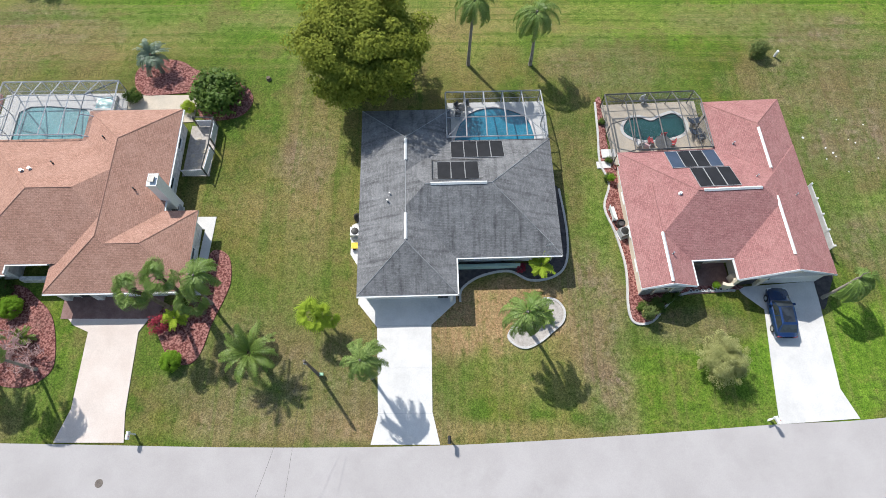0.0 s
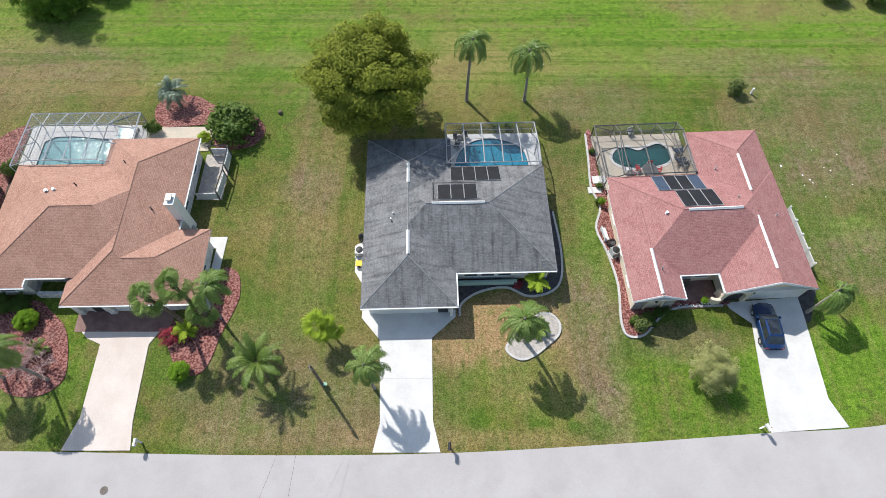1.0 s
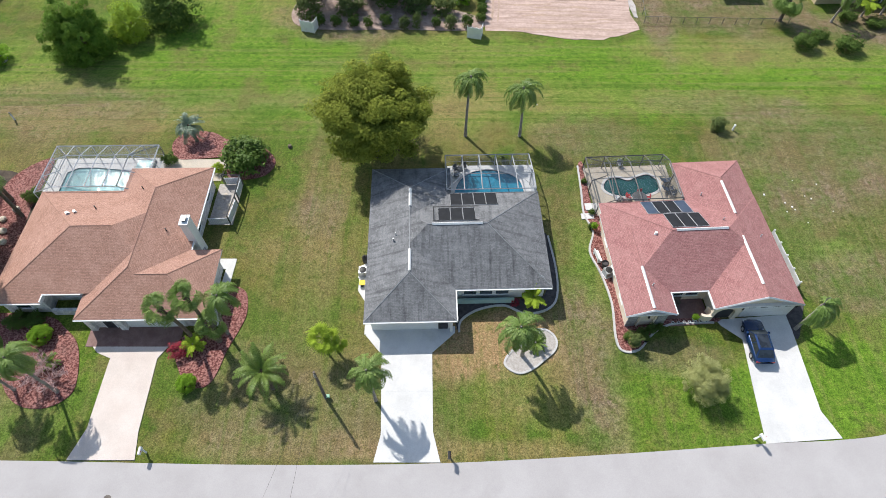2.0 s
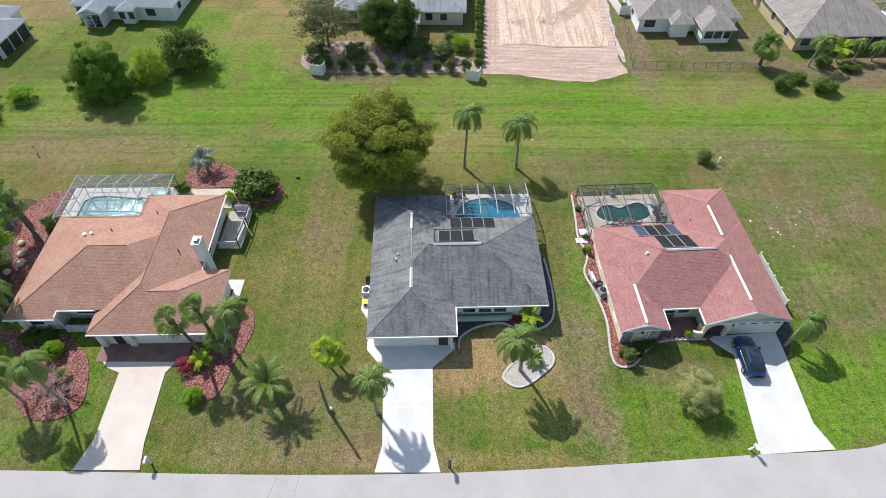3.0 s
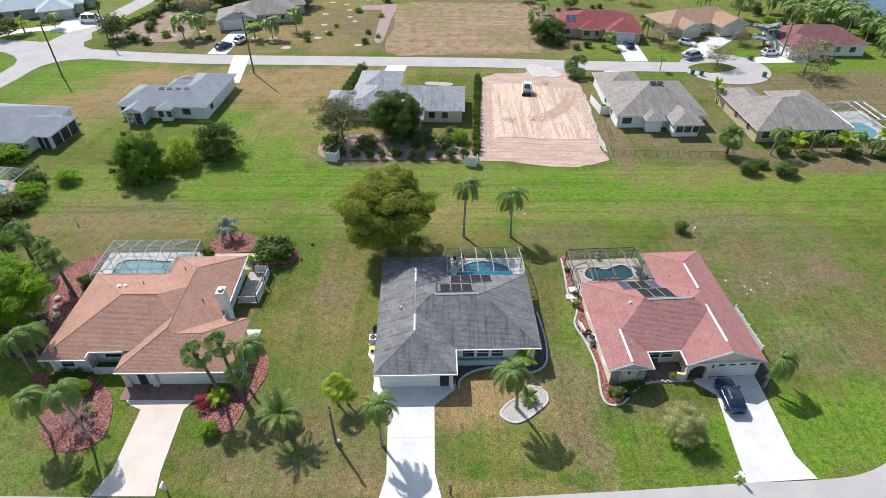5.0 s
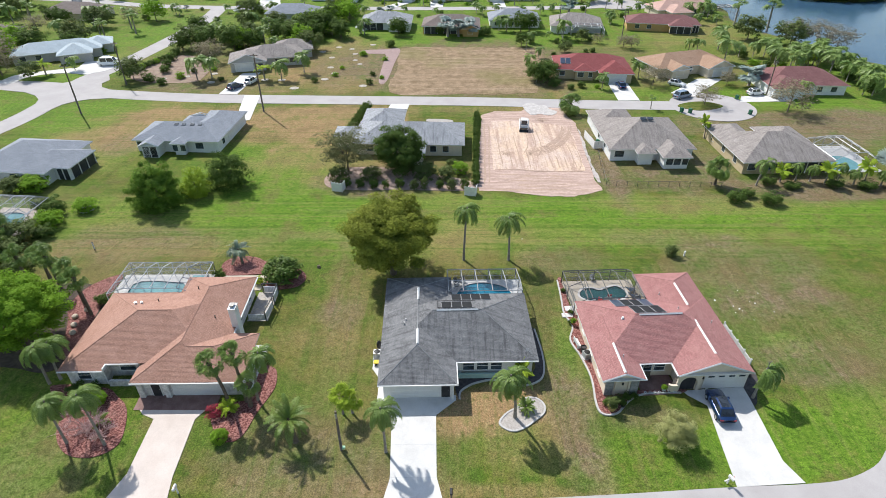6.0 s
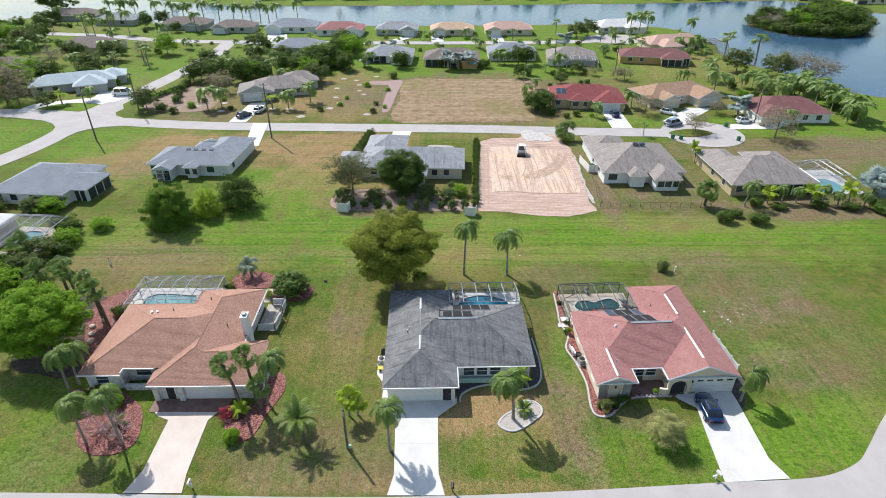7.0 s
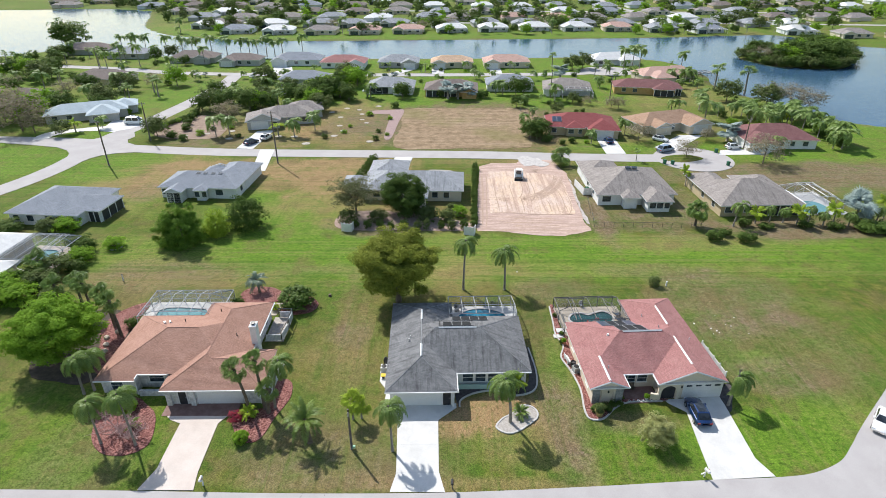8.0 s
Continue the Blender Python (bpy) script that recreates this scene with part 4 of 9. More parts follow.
def cage(label, x0, y0, x1, y1, yaw, origin, nx, ny, frame, mesh, wall_h=2.5, rise=0.8, inset=1.3, open_side="S", cross=True, hip=("N", "W", "E"), purlin=False):
    """A screened pool enclosure: posts, a sloping mansard, roof beams and a screen in each bay."""
    ob = thing("pool_enclosure", label, "pool enclosure", origin[0], origin[1], 0, yaw, "screened pool enclosures")
    xs = [x0 + (x1 - x0) * i / nx for i in range(nx + 1)]
    top = wall_h + rise
    lx = x0 + (inset if "W" in hip else 0)
    hx = x1 - (inset if "E" in hip else 0)
    hy = y1 - (inset if "N" in hip else 0)
    up = [min(max(x, lx), hx) for x in xs]
    s_z = lambda x: top
    W = 0.09

    def beam(name, a, b, w=W):
        part(name, Shape().bar(a, b, w), frame, ob)

    def pane(*pts):
        part("screen", Shape().face(*pts), mesh, ob)

    # back wall, bay by bay, with a rail
    for i, x in enumerate(xs):
        beam("post", (x, y1, 0.1), (x, y1, wall_h))
        beam("rafter", (x, y1, wall_h), (up[i], hy, top))
        beam("roof_beam", (up[i], hy, top), (up[i], y0, top))
    for (a, b), (c, d) in zip(zip(xs, xs[1:]), zip(up, up[1:])):
        pane((a, y1, 0.1), (b, y1, 0.1), (b, y1, wall_h), (a, y1, wall_h))
        pane((a, y1, wall_h), (b, y1, wall_h), (d, hy, top), (c, hy, top))
        if d - c > 0.05:
            pane((c, y0, top), (d, y0, top), (d, hy, top), (c, hy, top))
    beam("eave_beam", (x0, y1, wall_h), (x1, y1, wall_h), 0.12)
    beam("eave_beam", (lx, hy, top), (hx, hy, top))
    beam("rail", (x0, y1, 0.9), (x1, y1, 0.9), 0.06)
    beam("eave_beam", (lx, y0, top), (hx, y0, top), 0.1)
    if purlin:
        y = y0 + (hy - y0) * 0.5
        beam("purlin", (lx, y, top), (hx, y, top), 0.07)
    # the sides
    ys = [y0 + (y1 - y0) * i / ny for i in range(ny + 1)]
    for side, x, xi in (("W", x0, lx), ("E", x1, hx)):
        high = lambda y: wall_h if side in hip else top - (top - wall_h) * max(0.0, (y - hy) / max(y1 - hy, 0.01))
        for i, y in enumerate(ys):
            yu = min(y, hy)
            beam("post", (x, y, 0.1), (x, y, high(y)))
            if side in hip:
                beam("rafter", (x, y, wall_h), (xi, yu, top))
        for a, b in zip(ys, ys[1:]):
            pane((x, a, 0.1), (x, b, 0.1), (x, b, high(b)), (x, a, high(a)))
            if side in hip:
                pane((x, a, wall_h), (x, b, wall_h), (xi, min(b, hy), top), (xi, min(a, hy), top))
        if side in hip:
            beam("eave_beam", (x, y0, wall_h), (x, y1, wall_h), 0.12)
        beam("rail", (x, y0, 0.9), (x, y1, 0.9), 0.06)
    if cross:
        beam("brace", (up[0], y0, top), (up[1] if nx > 1 else up[0], hy, top), 0.06)
        beam("brace", (up[-1], y0, top), (up[-2], hy, top), 0.06)
    return ob


# ---- the grey-roofed house ----
def grey_house():
    h = thing("house", "single-storey white house with a worn grey shingle hip roof", "house", 0, 14, 0, 1.5, "houses along the near street")
    main = (-7.19, 3.15, 10.95, 15.35, "", "SE NE")
    wing = (-7.20, -0.2, 1.5, 19.0, "", "SW SE NE NW")
    roofed(h, [wing, main], GREY_SHINGLE, WHITE_STUCCO, 0.145, WHITE_TRIM, caps=GREY_SHINGLE_CAP)
    zr = EAVE + 4.35 * PITCH + 0.05
    ridge_vent(h, (-2.85, 4.3, zr), (-2.85, 6.8, zr))
    ridge_vent(h, (-2.85, 12.2, zr), (-2.85, 14.5, zr))
    zm = EAVE + 6.1 * PITCH + 0.04
    ridge_vent(h, (-0.6, 9.25, zm), (4.4, 9.25, zm))
    vent_pipe(h, -4.5, 8.3, EAVE + 2.7 * PITCH)
    vent_pipe(h, -4.3, 9.0, EAVE + 2.85 * PITCH, 0.05, 0.25)
    garage_door(h, -3.4, 0.335, 4.6)
    door(h, 0.25, 0.335, 0.95, 2.05, material=DARK_DOOR)
    part("post", Shape().box(0.9, -0.05, 0, 1.15, 0.2, EAVE - 0.1), WHITE_TRIM, h)
    for x in (3.0, 4.6, 6.2):
        window(h, x, 3.70, 0.75, 1.25, 1.3)
    window(h, 9.2, 3.70, 0.85, 1.2, 1.2)
    part("planter_wall", Shape().box(1.6, 3.0, 0, 7.4, 3.25, 0.72), PALE_GREEN, h, "pale green painted low wall")
    for y in (2.5, 7.0, 11.5, 16.0):
        window(h, -6.62, y, 0.9, 1.1, 1.2, "W")
    for y in (6.0, 9.5, 13.0):
        window(h, 10.4, y, 0.9, 1.2, 1.2, "E")
    part("sliding_door", Shape().box(3.0, 14.77, 0.05, 8.0, 14.82, 2.2), GLASS, h, "dark glass sliding doors")
    part("gutter", Shape().box(1.52, -0.3, EAVE - 0.14, 1.64, 3.15, EAVE - 0.02), WHITE_TRIM, h)
    part("gutter", Shape().box(-7.2, -0.32, EAVE - 0.14, 1.64, -0.2, EAVE - 0.02), WHITE_TRIM, h)
    part("gutter", Shape().box(1.66, 3.03, EAVE - 0.16, 10.9, 3.15, EAVE - 0.04), WHITE_TRIM, h)
    part("downpipe", Shape().box(1.42, 2.9, 0, 1.52, 3.0, EAVE - 0.1), WHITE_TRIM, h)
    return h


GREY_SHINGLE_CAP = plain("grey_ridge_shingles", (0.34, 0.35, 0.36), (0.28, 0.29, 0.30), 1.5, 12, 0.92, bump=0.5)
RED_SHINGLE_CAP = plain("red_ridge_shingles", (0.39, 0.20, 0.185), (0.34, 0.17, 0.155), 1.5, 12, 0.92, bump=0.5)
BROWN_SHINGLE_CAP = plain("brown_ridge_shingles", (0.43, 0.255, 0.197), (0.36, 0.206, 0.157), 1.5, 12, 0.92, bump=0.5)
DARK_DOOR = plain("dark_screen_door", (0.03, 0.03, 0.035), (0.05, 0.05, 0.055), 2, 15, 0.5)
PALE_GREEN = plain("pale_green_paint", (0.36, 0.52, 0.47), (0.42, 0.57, 0.52), 1, 15, 0.7)
grey_house()


def on_grey(x, y, side="N"):
    """A place on the grey roof's rear slope, its x axis along the eave and y up the slope."""
    tilt = math.degrees(math.atan(PITCH))
    z = EAVE - 0.011 + PITCH * (15.35 - y)
    return pose(0, 14, 0, 0, 0, 1.5) @ pose(x, y, z, -tilt, 0, 0)


for i in range(4):
    solar_panel(on_grey(1.35 + 1.25 * i, 12.65), 1.23, 2.65, "black solar pool heating panel on the grey shingle roof", SOLAR)
for i in range(3):
    solar_panel(on_grey(0.0 + 1.27 * i, 9.65), 1.24, 2.65, "black solar pool heating panel on the grey shingle roof", SOLAR)
hp = Shape()
for y in (9.7, 12.3):
    m = on_grey(-0.5, y) if y < 10 else on_grey(-0.4, y)
    a, b = m @ Vector((0, 0, 0.12)), m @ Vector((4.6, 0, 0.12))
    hp.tube([a, b], 0.035, 6)
a, b = on_grey(-0.45, 9.7) @ Vector((0, 0, 0.12)), on_grey(-0.45, 12.4) @ Vector((0, 0, 0.12))
hp.tube([a, b], 0.035, 6)
single("pipe", hp, BLACK, "black plastic pipe feeding the solar panels on the roof", "pipe")

pool("swimming_pool", [(1.0, 29.0), (11.1, 29.0), (10.8, 35.9), (0.7, 35.7)], smooth_line([(1.6, 30.0), (1.75, 32.8), (3.3, 34.7), (5.9, 35.2), (8.5, 34.3), (9.5, 32.6), (9.3, 30.0), (5.5, 29.6)], 6, True), POOL_BLUE, "bright blue oval swimming pool with a pale rim", "pale concrete deck round the pool", DECK, BLUE_WATER)
cage("bronze and white framed screen cage over the oval pool", 1.05, 15.5, 10.75, 21.55, 1.5, (0, 14), 5, 2, GREY_FRAME, CLEAR_SCREEN, 2.0, 1.0, 3.8, hip=("N",))

# ---- the red-roofed house ----
def red_house():
    h = thing("house", "cream single-storey house with dusty red shingle roof and gables", "house", 17.5, 14.5, 0, 3.0, "houses along the near street")
    main = (0.1, 2.2, 17.15, 13.5, "", "NW")
    left = (-0.1, -0.2, 4.75, 12.0, "S")
    right = (8.55, 0.2, 17.18, 12.5, "S")
    rear = (9.4, 6.0, 17.13, 18.9, "", "NE NW")
    roofed(h, [main, left, right, rear], RED_SHINGLE, CREAM_STUCCO, 0.145, WHITE_TRIM, caps=RED_SHINGLE_CAP, gable_wall=CREAM_STUCCO)
    zl, zg, zm, zb = EAVE + 2.42 * PITCH + 0.05, EAVE + 4.31 * PITCH + 0.03, EAVE + 5.65 * PITCH + 0.05, EAVE + 3.86 * PITCH + 0.02
    ridge_vent(h, (2.32, 0.0, zl), (2.32, 4.6, zl))
    ridge_vent(h, (12.86, 1.6, zg), (12.86, 7.2, zg))
    ridge_vent(h, (6.2, 7.85, zm), (11.4, 7.85, zm))
    ridge_vent(h, (13.26, 10.2, zb), (13.26, 14.6, zb))
    garage_door(h, 14.3, 0.52, 4.7, lights=True)
    window(h, 6.0, 2.73, 0.95, 1.2, 1.1, frame=WHITE_TRIM)
    window(h, 7.5, 2.73, 0.95, 1.2, 1.1, frame=WHITE_TRIM)
    window(h, 5.35, 2.73, 0.6, 0.5, 1.6, frame=WHITE_TRIM)
    # the arched porch beside the garage
    arch = Shape()
    n = 12
    cx, r, base = 10.05, 0.95, 1.2
    pts = [(cx - 1.35, 0), (cx - r, 0)] + [(cx - r * math.cos(math.pi * i / n), base + r * math.sin(math.pi * i / n)) for i in range(n + 1)] + [(cx + r, 0), (cx + 1.35, 0), (cx + 1.35, 2.55), (cx - 1.35, 2.55)]
    for p, q in zip(pts, pts[1:] + pts[:1]):
        arch.face((p[0], 0.30, p[1]), (q[0], 0.30, q[1]), (q[0], 0.52, q[1]), (p[0], 0.52, p[1]))
    for y in (0.30, 0.52):
        for i in range(1, n + 2):
            p, q = pts[i], pts[i + 1]
            arch.face((p[0], y, p[1]), (q[0], y, q[1]), (q[0], y, 2.55), (p[0], y, 2.55)) if abs(p[0] - q[0]) > 1e-4 else None
        arch.face((pts[0][0], y, 0), (pts[1][0], y, 0), (pts[1][0], y, 2.55), (pts[0][0], y, 2.55))
        arch.face((cx + r, y, 0), (cx + 1.35, y, 0), (cx + 1.35, y, 2.55), (cx + r, y, 2.55))
    part("porch_arch", arch, CREAM_STUCCO, h, "cream stucco arch over the entrance")
    part("door", Shape().box(9.2, 0.535, 0.03, 10.9, 0.60, 2.3), DARK_DOOR, h)
    # the front gable with its stone panels
    part("stone_panel", Shape().box(0.45, 0.05, 0, 1.35, 0.14, 2.5), GREEN_STONE, h, "grey stone facing panel")
    part("stone_panel", Shape().box(3.3, 0.05, 0, 4.2, 0.14, 2.5), GREEN_STONE, h, "grey stone facing panel")
    part("pilaster", Shape().box(1.5, -0.02, 0, 1.68, 0.13, 2.55), CREAM_STUCCO, h)
    part("pilaster", Shape().box(2.97, -0.02, 0, 3.15, 0.13, 2.55), CREAM_STUCCO, h)
    part("wall_lamp", Shape().lathe([(0.05, 0), (0.11, 0.05), (0.11, 0.28), (0.04, 0.36)], 8, (2.32, -0.02, 1.7)), BLACK, h)
    part("wall_lamp", Shape().lathe([(0.05, 0), (0.11, 0.05), (0.11, 0.28), (0.04, 0.36)], 8, (11.55, 0.40, 1.7)), BLACK, h)
    part("wall_lamp", Shape().lathe([(0.05, 0), (0.11, 0.05), (0.11, 0.28), (0.04, 0.36)], 8, (16.85, 0.40, 1.7)), BLACK, h)
    for y in (2.6, 6.0, 9.5):
        window(h, 0.5, y, 0.95, 1.1, 1.1, "W")
    for y in (5.0, 9.0, 13.0, 16.5):
        window(h, 16.62, y, 0.95, 1.1, 1.1, "E")
    part("sliding_door", Shape().box(2.0, 12.95, 0.05, 7.5, 13.01, 2.2), GLASS, h, "dark glass sliding doors")
    part("gutter", Shape().box(4.75, 2.08, EAVE - 0.14, 8.55, 2.2, EAVE - 0.02), WHITE_TRIM, h)
    part("gutter", Shape().box(4.77, -0.2, EAVE - 0.16, 4.89, 2.2, EAVE - 0.03), WHITE_TRIM, h)
    part("gutter", Shape().box(8.40, 0.2, EAVE - 0.17, 8.52, 2.2, EAVE - 0.05), WHITE_TRIM, h)
    vent_pipe(h, 4.3, 7.9, EAVE + 4.2 * PITCH, 0.10, 0.2, WHITE_TRIM)
    vent_pipe(h, 11.6, 9.3, EAVE + 4.2 * PITCH, 0.05, 0.3)
    vent_pipe(h, 2.9, 2.6, EAVE + 1.85 * PITCH, 0.05, 0.3)
    vent_pipe(h, 15.3, 7.7, EAVE + 1.85 * PITCH, 0.05, 0.3)
    vent_pipe(h, 11.0, 13.5, EAVE + 1.6 * PITCH, 0.05, 0.3)
    return h


red_house()


def on_red(x, y):
    tilt = math.degrees(math.atan(PITCH))
    return pose(17.5, 14.5, 0, 0, 0, 3.0) @ pose(x, y, EAVE + PITCH * (13.5 - y), -tilt, 0, 0)


for i in range(4):
    solar_panel(on_red(4.5 + 1.2 * i, 10.85), 1.18, 2.55, "dark blue solar pool heating panel on the red roof" if i in (0, 3) else "black solar pool heating panel on the red roof", BLUE_SOLAR if i in (0, 3) else SOLAR)
for i in range(3):
    solar_panel(on_red(6.0 + 1.25 * i, 8.2), 1.22, 2.75, "black solar pool heating panel on the red roof", SOLAR)
pool("swimming_pool", [(17.4, 28.2), (26.9, 28.6), (26.6, 35.9), (16.7, 35.4)], smooth_line([(18.6, 32.4), (19.3, 33.7), (20.6, 34.0), (21.7, 33.6), (22.6, 34.0), (24.2, 34.5), (25.3, 33.4), (25.1, 32.0), (23.6, 31.2), (21.0, 30.9), (19.2, 31.4)], 6, True), POOL_TEAL, "dark teal kidney-shaped swimming pool", "pale tan concrete deck round the pool", PATIO, TEAL_WATER)
cage("bronze framed screen cage over the kidney pool", 0.25, 13.55, 9.35, 20.7, 3.0, (17.5, 14.5), 4, 2, DARK_FRAME, DARK_SCREEN, 2.1, 0.8, 1.6, hip=("N", "W"))

# ---- the brown-roofed house ----
def brown_house():
    h = thing("house", "low house with reddish brown shingle roof and white stone facing", "house", -32, 14, 0, 1.0, "houses along the near street")
    garage_block = (-2.27, -0.1, 6.86, 18.95, "", "SW NE NW")
    corner = (-0.9, -0.06, 10.0, 7.72, "", "SE NE")
    roofed(h, [garage_block, corner], BROWN_SHINGLE, STONE_WALL, 0.145, WHITE_TRIM, caps=BROWN_SHINGLE_CAP)
    # the long main roof, cut back over the porch: its upper part, then the lowest courses in pieces
    upper = (-10.24, 2.56, 6.04, 14.89)
    notch_z = EAVE + 0.81 * PITCH
    r = Shape()
    ra, rb = roof_block(r, *upper, notch_z, "", 0.145)
    part("roof", r, BROWN_SHINGLE, h)
    low = Shape()
    P = lambda x, y, up: Vector((x, y, notch_z if up else EAVE))
    slope(low, P(-11.05, 1.75, 0), P(-6.0, 1.75, 0), P(-6.0, 2.56, 1), P(-10.24, 2.56, 1), 0.145)
    slope(low, P(-11.05, 15.7, 0), P(-11.05, 1.75, 0), P(-10.24, 2.56, 1), P(-10.24, 14.89, 1), 0.145)
    slope(low, P(-0.6, 15.7, 0), P(-11.05, 15.7, 0), P(-10.24, 14.89, 1), P(-0.6, 14.89, 1), 0.145)
    part("roof", low, BROWN_SHINGLE, h)
    caps = Shape()
    hip_caps(caps, *upper, notch_z, ra, rb, "SW NW")
    for y0, y1 in ((1.75, 2.56), (15.7, 14.89)):
        caps.bar(P(-11.05, y0, 0) + Vector((0, 0, 0.012)), P(-10.24, y1, 1) + Vector((0, 0, 0.012)), 0.05)
    part("ridge_cap", caps, BROWN_SHINGLE_CAP, h)
    part("fascia", Shape().box(-11.05, 1.75, EAVE - 0.17, -6.0, 15.7, EAVE - 0.004), WHITE_TRIM, h)
    part("fascia", Shape().box(-6.0, 2.6, EAVE - 0.02, -2.2, 6.0, notch_z - 0.02), WHITE_TRIM, h)
    part("fascia", Shape().box(-5.99, 6.0, EAVE - 0.16, -1.0, 15.69, EAVE - 0.01), WHITE_TRIM, h)
    part("wall", Shape().box(-10.5, 2.3, -0.1, -6.4, 15.15, EAVE - 0.1), STONE_WALL, h)
    part("wall", Shape().box(-6.39, 3.6, -0.1, -1.5, 15.13, EAVE - 0.03), STONE_WALL, h)
    garage_door(h, 4.6, 0.44, 5.2, material=DOOR_WHITE)
    part("pier", Shape().box(1.1, 0.1, 0, 1.7, 0.5, EAVE - 0.1), STONE_WALL, h)
    part("pier", Shape().box(-1.8, 0.1, 0, -1.2, 0.5, EAVE - 0.1), STONE_WALL, h)
    part("low_wall", Shape().box(-6.0, 1.9, 0, -2.2, 2.25, 0.8), STONE_WALL, h, "low grey stone wall in front of the porch")
    window(h, -4.3, 3.59, 0.9, 1.8, 1.2)
    window(h, -8.6, 2.29, 0.9, 1.4, 1.2)
    door(h, 0.1, 0.44, 0.95, 2.05, material=DARK_DOOR)
    for y in (11.5, 16.0):
        window(h, 6.32, y, 0.9, 1.2, 1.2, "E")
    window(h, 9.44, 4.0, 0.9, 1.2, 1.2, "E")
    for y in (5.0, 11.0):
        window(h, -10.51, y, 0.9, 1.2, 1.2, "W")
    part("sliding_door", Shape().box(-9.5, 15.16, 0.05, -3.5, 15.22, 2.2), GLASS, h, "dark glass sliding doors")
    part("gutter", Shape().box(-2.27, -0.22, EAVE - 0.15, 10.0, -0.1, EAVE - 0.03), WHITE_TRIM, h)
    part("gutter", Shape().box(-11.05, 1.63, EAVE - 0.15, -6.0, 1.75, EAVE - 0.03), WHITE_TRIM, h)
    part("gutter", Shape().box(-6.0, 2.44, notch_z - 0.14, -2.3, 2.56, notch_z - 0.02), WHITE_TRIM, h)
    part("gutter", Shape().box(-6.0, 1.75, EAVE - 0.15, -5.88, 2.56, notch_z - 0.03), WHITE_TRIM, h)
    part("gutter", Shape().box(6.87, 7.75, EAVE - 0.2, 6.99, 18.95, EAVE - 0.05), WHITE_TRIM, h)
    part("downpipe", Shape().box(-6.35, 2.2, 0, -6.25, 2.3, EAVE - 0.1), WHITE_TRIM, h)
    # the chimney stands against the side wall
    ch = Shape().box(6.45, 8.75, 0, 7.25, 9.9, 5.4).box(6.39, 8.69, 5.4, 7.31, 9.96, 5.5)
    chimney = part("chimney", ch, WHITE_STUCCO, h, "tall white rendered chimney")
    part("cap", Shape().box(6.68, 9.1, 5.5, 7.02, 9.6, 5.66).box(6.6, 9.0, 5.7, 7.1, 9.7, 5.76), DARK_FRAME, chimney, "small dark metal chimney cap")
    top = lambda y: EAVE + (15.7 - y) * PITCH
    vent_pipe(h, -5.6, 11.0, top(11.0), 0.12, 0.22, METAL)
    vent_pipe(h, -5.0, 11.25, top(11.25), 0.10, 0.22, METAL)
    vent_pipe(h, -3.3, 12.0, top(12.0), 0.05, 0.35, BLACK)
    vent_pipe(h, 0.6, 14.9, EAVE + 2.87 * PITCH, 0.05, 0.35, BLACK)
    vent_pipe(h, 4.4, 9.4, EAVE + 2.46 * PITCH, 0.05, 0.35, BLACK)
    return h


brown_house()
pool("swimming_pool", [(-45.6, 29.4), (-34.4, 29.6), (-32.6, 33.0), (-32.9, 37.0), (-45.8, 36.8)], [(-43.8, 30.3), (-36.3, 30.4), (-36.2, 34.3), (-36.9, 35.1), (-40.9, 35.5), (-42.9, 35.4), (-44.0, 34.6)], POOL_PALE, "pale turquoise angular swimming pool with a spa", "white concrete deck round the pool", CONCRETE, PALE_WATER)
spa = thing("spa", "small raised square spa at the pool's corner", "spa")
part("tub", Shape().box(-36.1, 34.6, 0.10, -33.9, 36.5, 0.42, 0.02), CONCRETE, spa)
part("water_surface", Shape().box(-35.85, 34.85, 0.40, -34.15, 36.25, 0.43), PALE_WATER, spa, "pale blue spa water")
cage("white framed screen cage over the angular pool", -12.15, 15.75, -0.4, 22.8, 1.0, (-32, 14), 6, 3, PALE_FRAME, SCREEN, 2.4, 0.9, 2.4)


# ---- driveways, beds and walks ----
def slab(name, poly, z, material, label, category, kind="structure", smooth=0, low=-0.12):
    line = ccw(smooth_line(poly, smooth, True) if smooth else list(poly))
    return single(name, Shape().prism(line, low, z), material, label, category, kind=kind)


slab("driveway", [(-5.7, 1.72), (0.0, 1.72), (-0.65, 4.3), (-0.8, 11.8), (1.4, 13.9), (1.4, 14.6), (-7.2, 14.4), (-7.25, 13.6), (-5.6, 11.6), (-5.2, 4.1)], 0.03, CONCRETE, "white concrete driveway flaring to the street", "driveway")
for y in (4.2, 8.0, 11.75):
    single("joint", Shape().box(-5.3, y - 0.012, 0.0, -0.7, y + 0.012, 0.034), GREY_CONCRETE, "thin joint across the white driveway", "joint", kind="structure")
slab("driveway", [(-31.8, 1.9), (-26.0, 1.9), (-26.4, 4.3), (-26.7, 11.2), (-26.0, 12.4), (-33.2, 12.4), (-32.6, 11.8), (-31.15, 11.2), (-31.0, 4.6)], 0.03, PINK_CONCRETE, "pale pink concrete driveway flaring to the street", "driveway")
slab("driveway_apron", [(-33.9, 12.4), (-25.0, 12.4), (-25.0, 14.7), (-34.0, 14.7)], 0.036, PAVER, "reddish brown paver apron before the garage", "driveway")
slab("driveway", [(28.2, 3.3), (35.0, 3.75), (34.0, 6.2), (34.2, 14.0), (34.3, 15.9), (27.1, 15.3), (27.4, 14.7), (29.1, 13.2), (28.6, 8.0)], 0.03, CONCRETE, "white concrete driveway flaring to the street", "driveway")
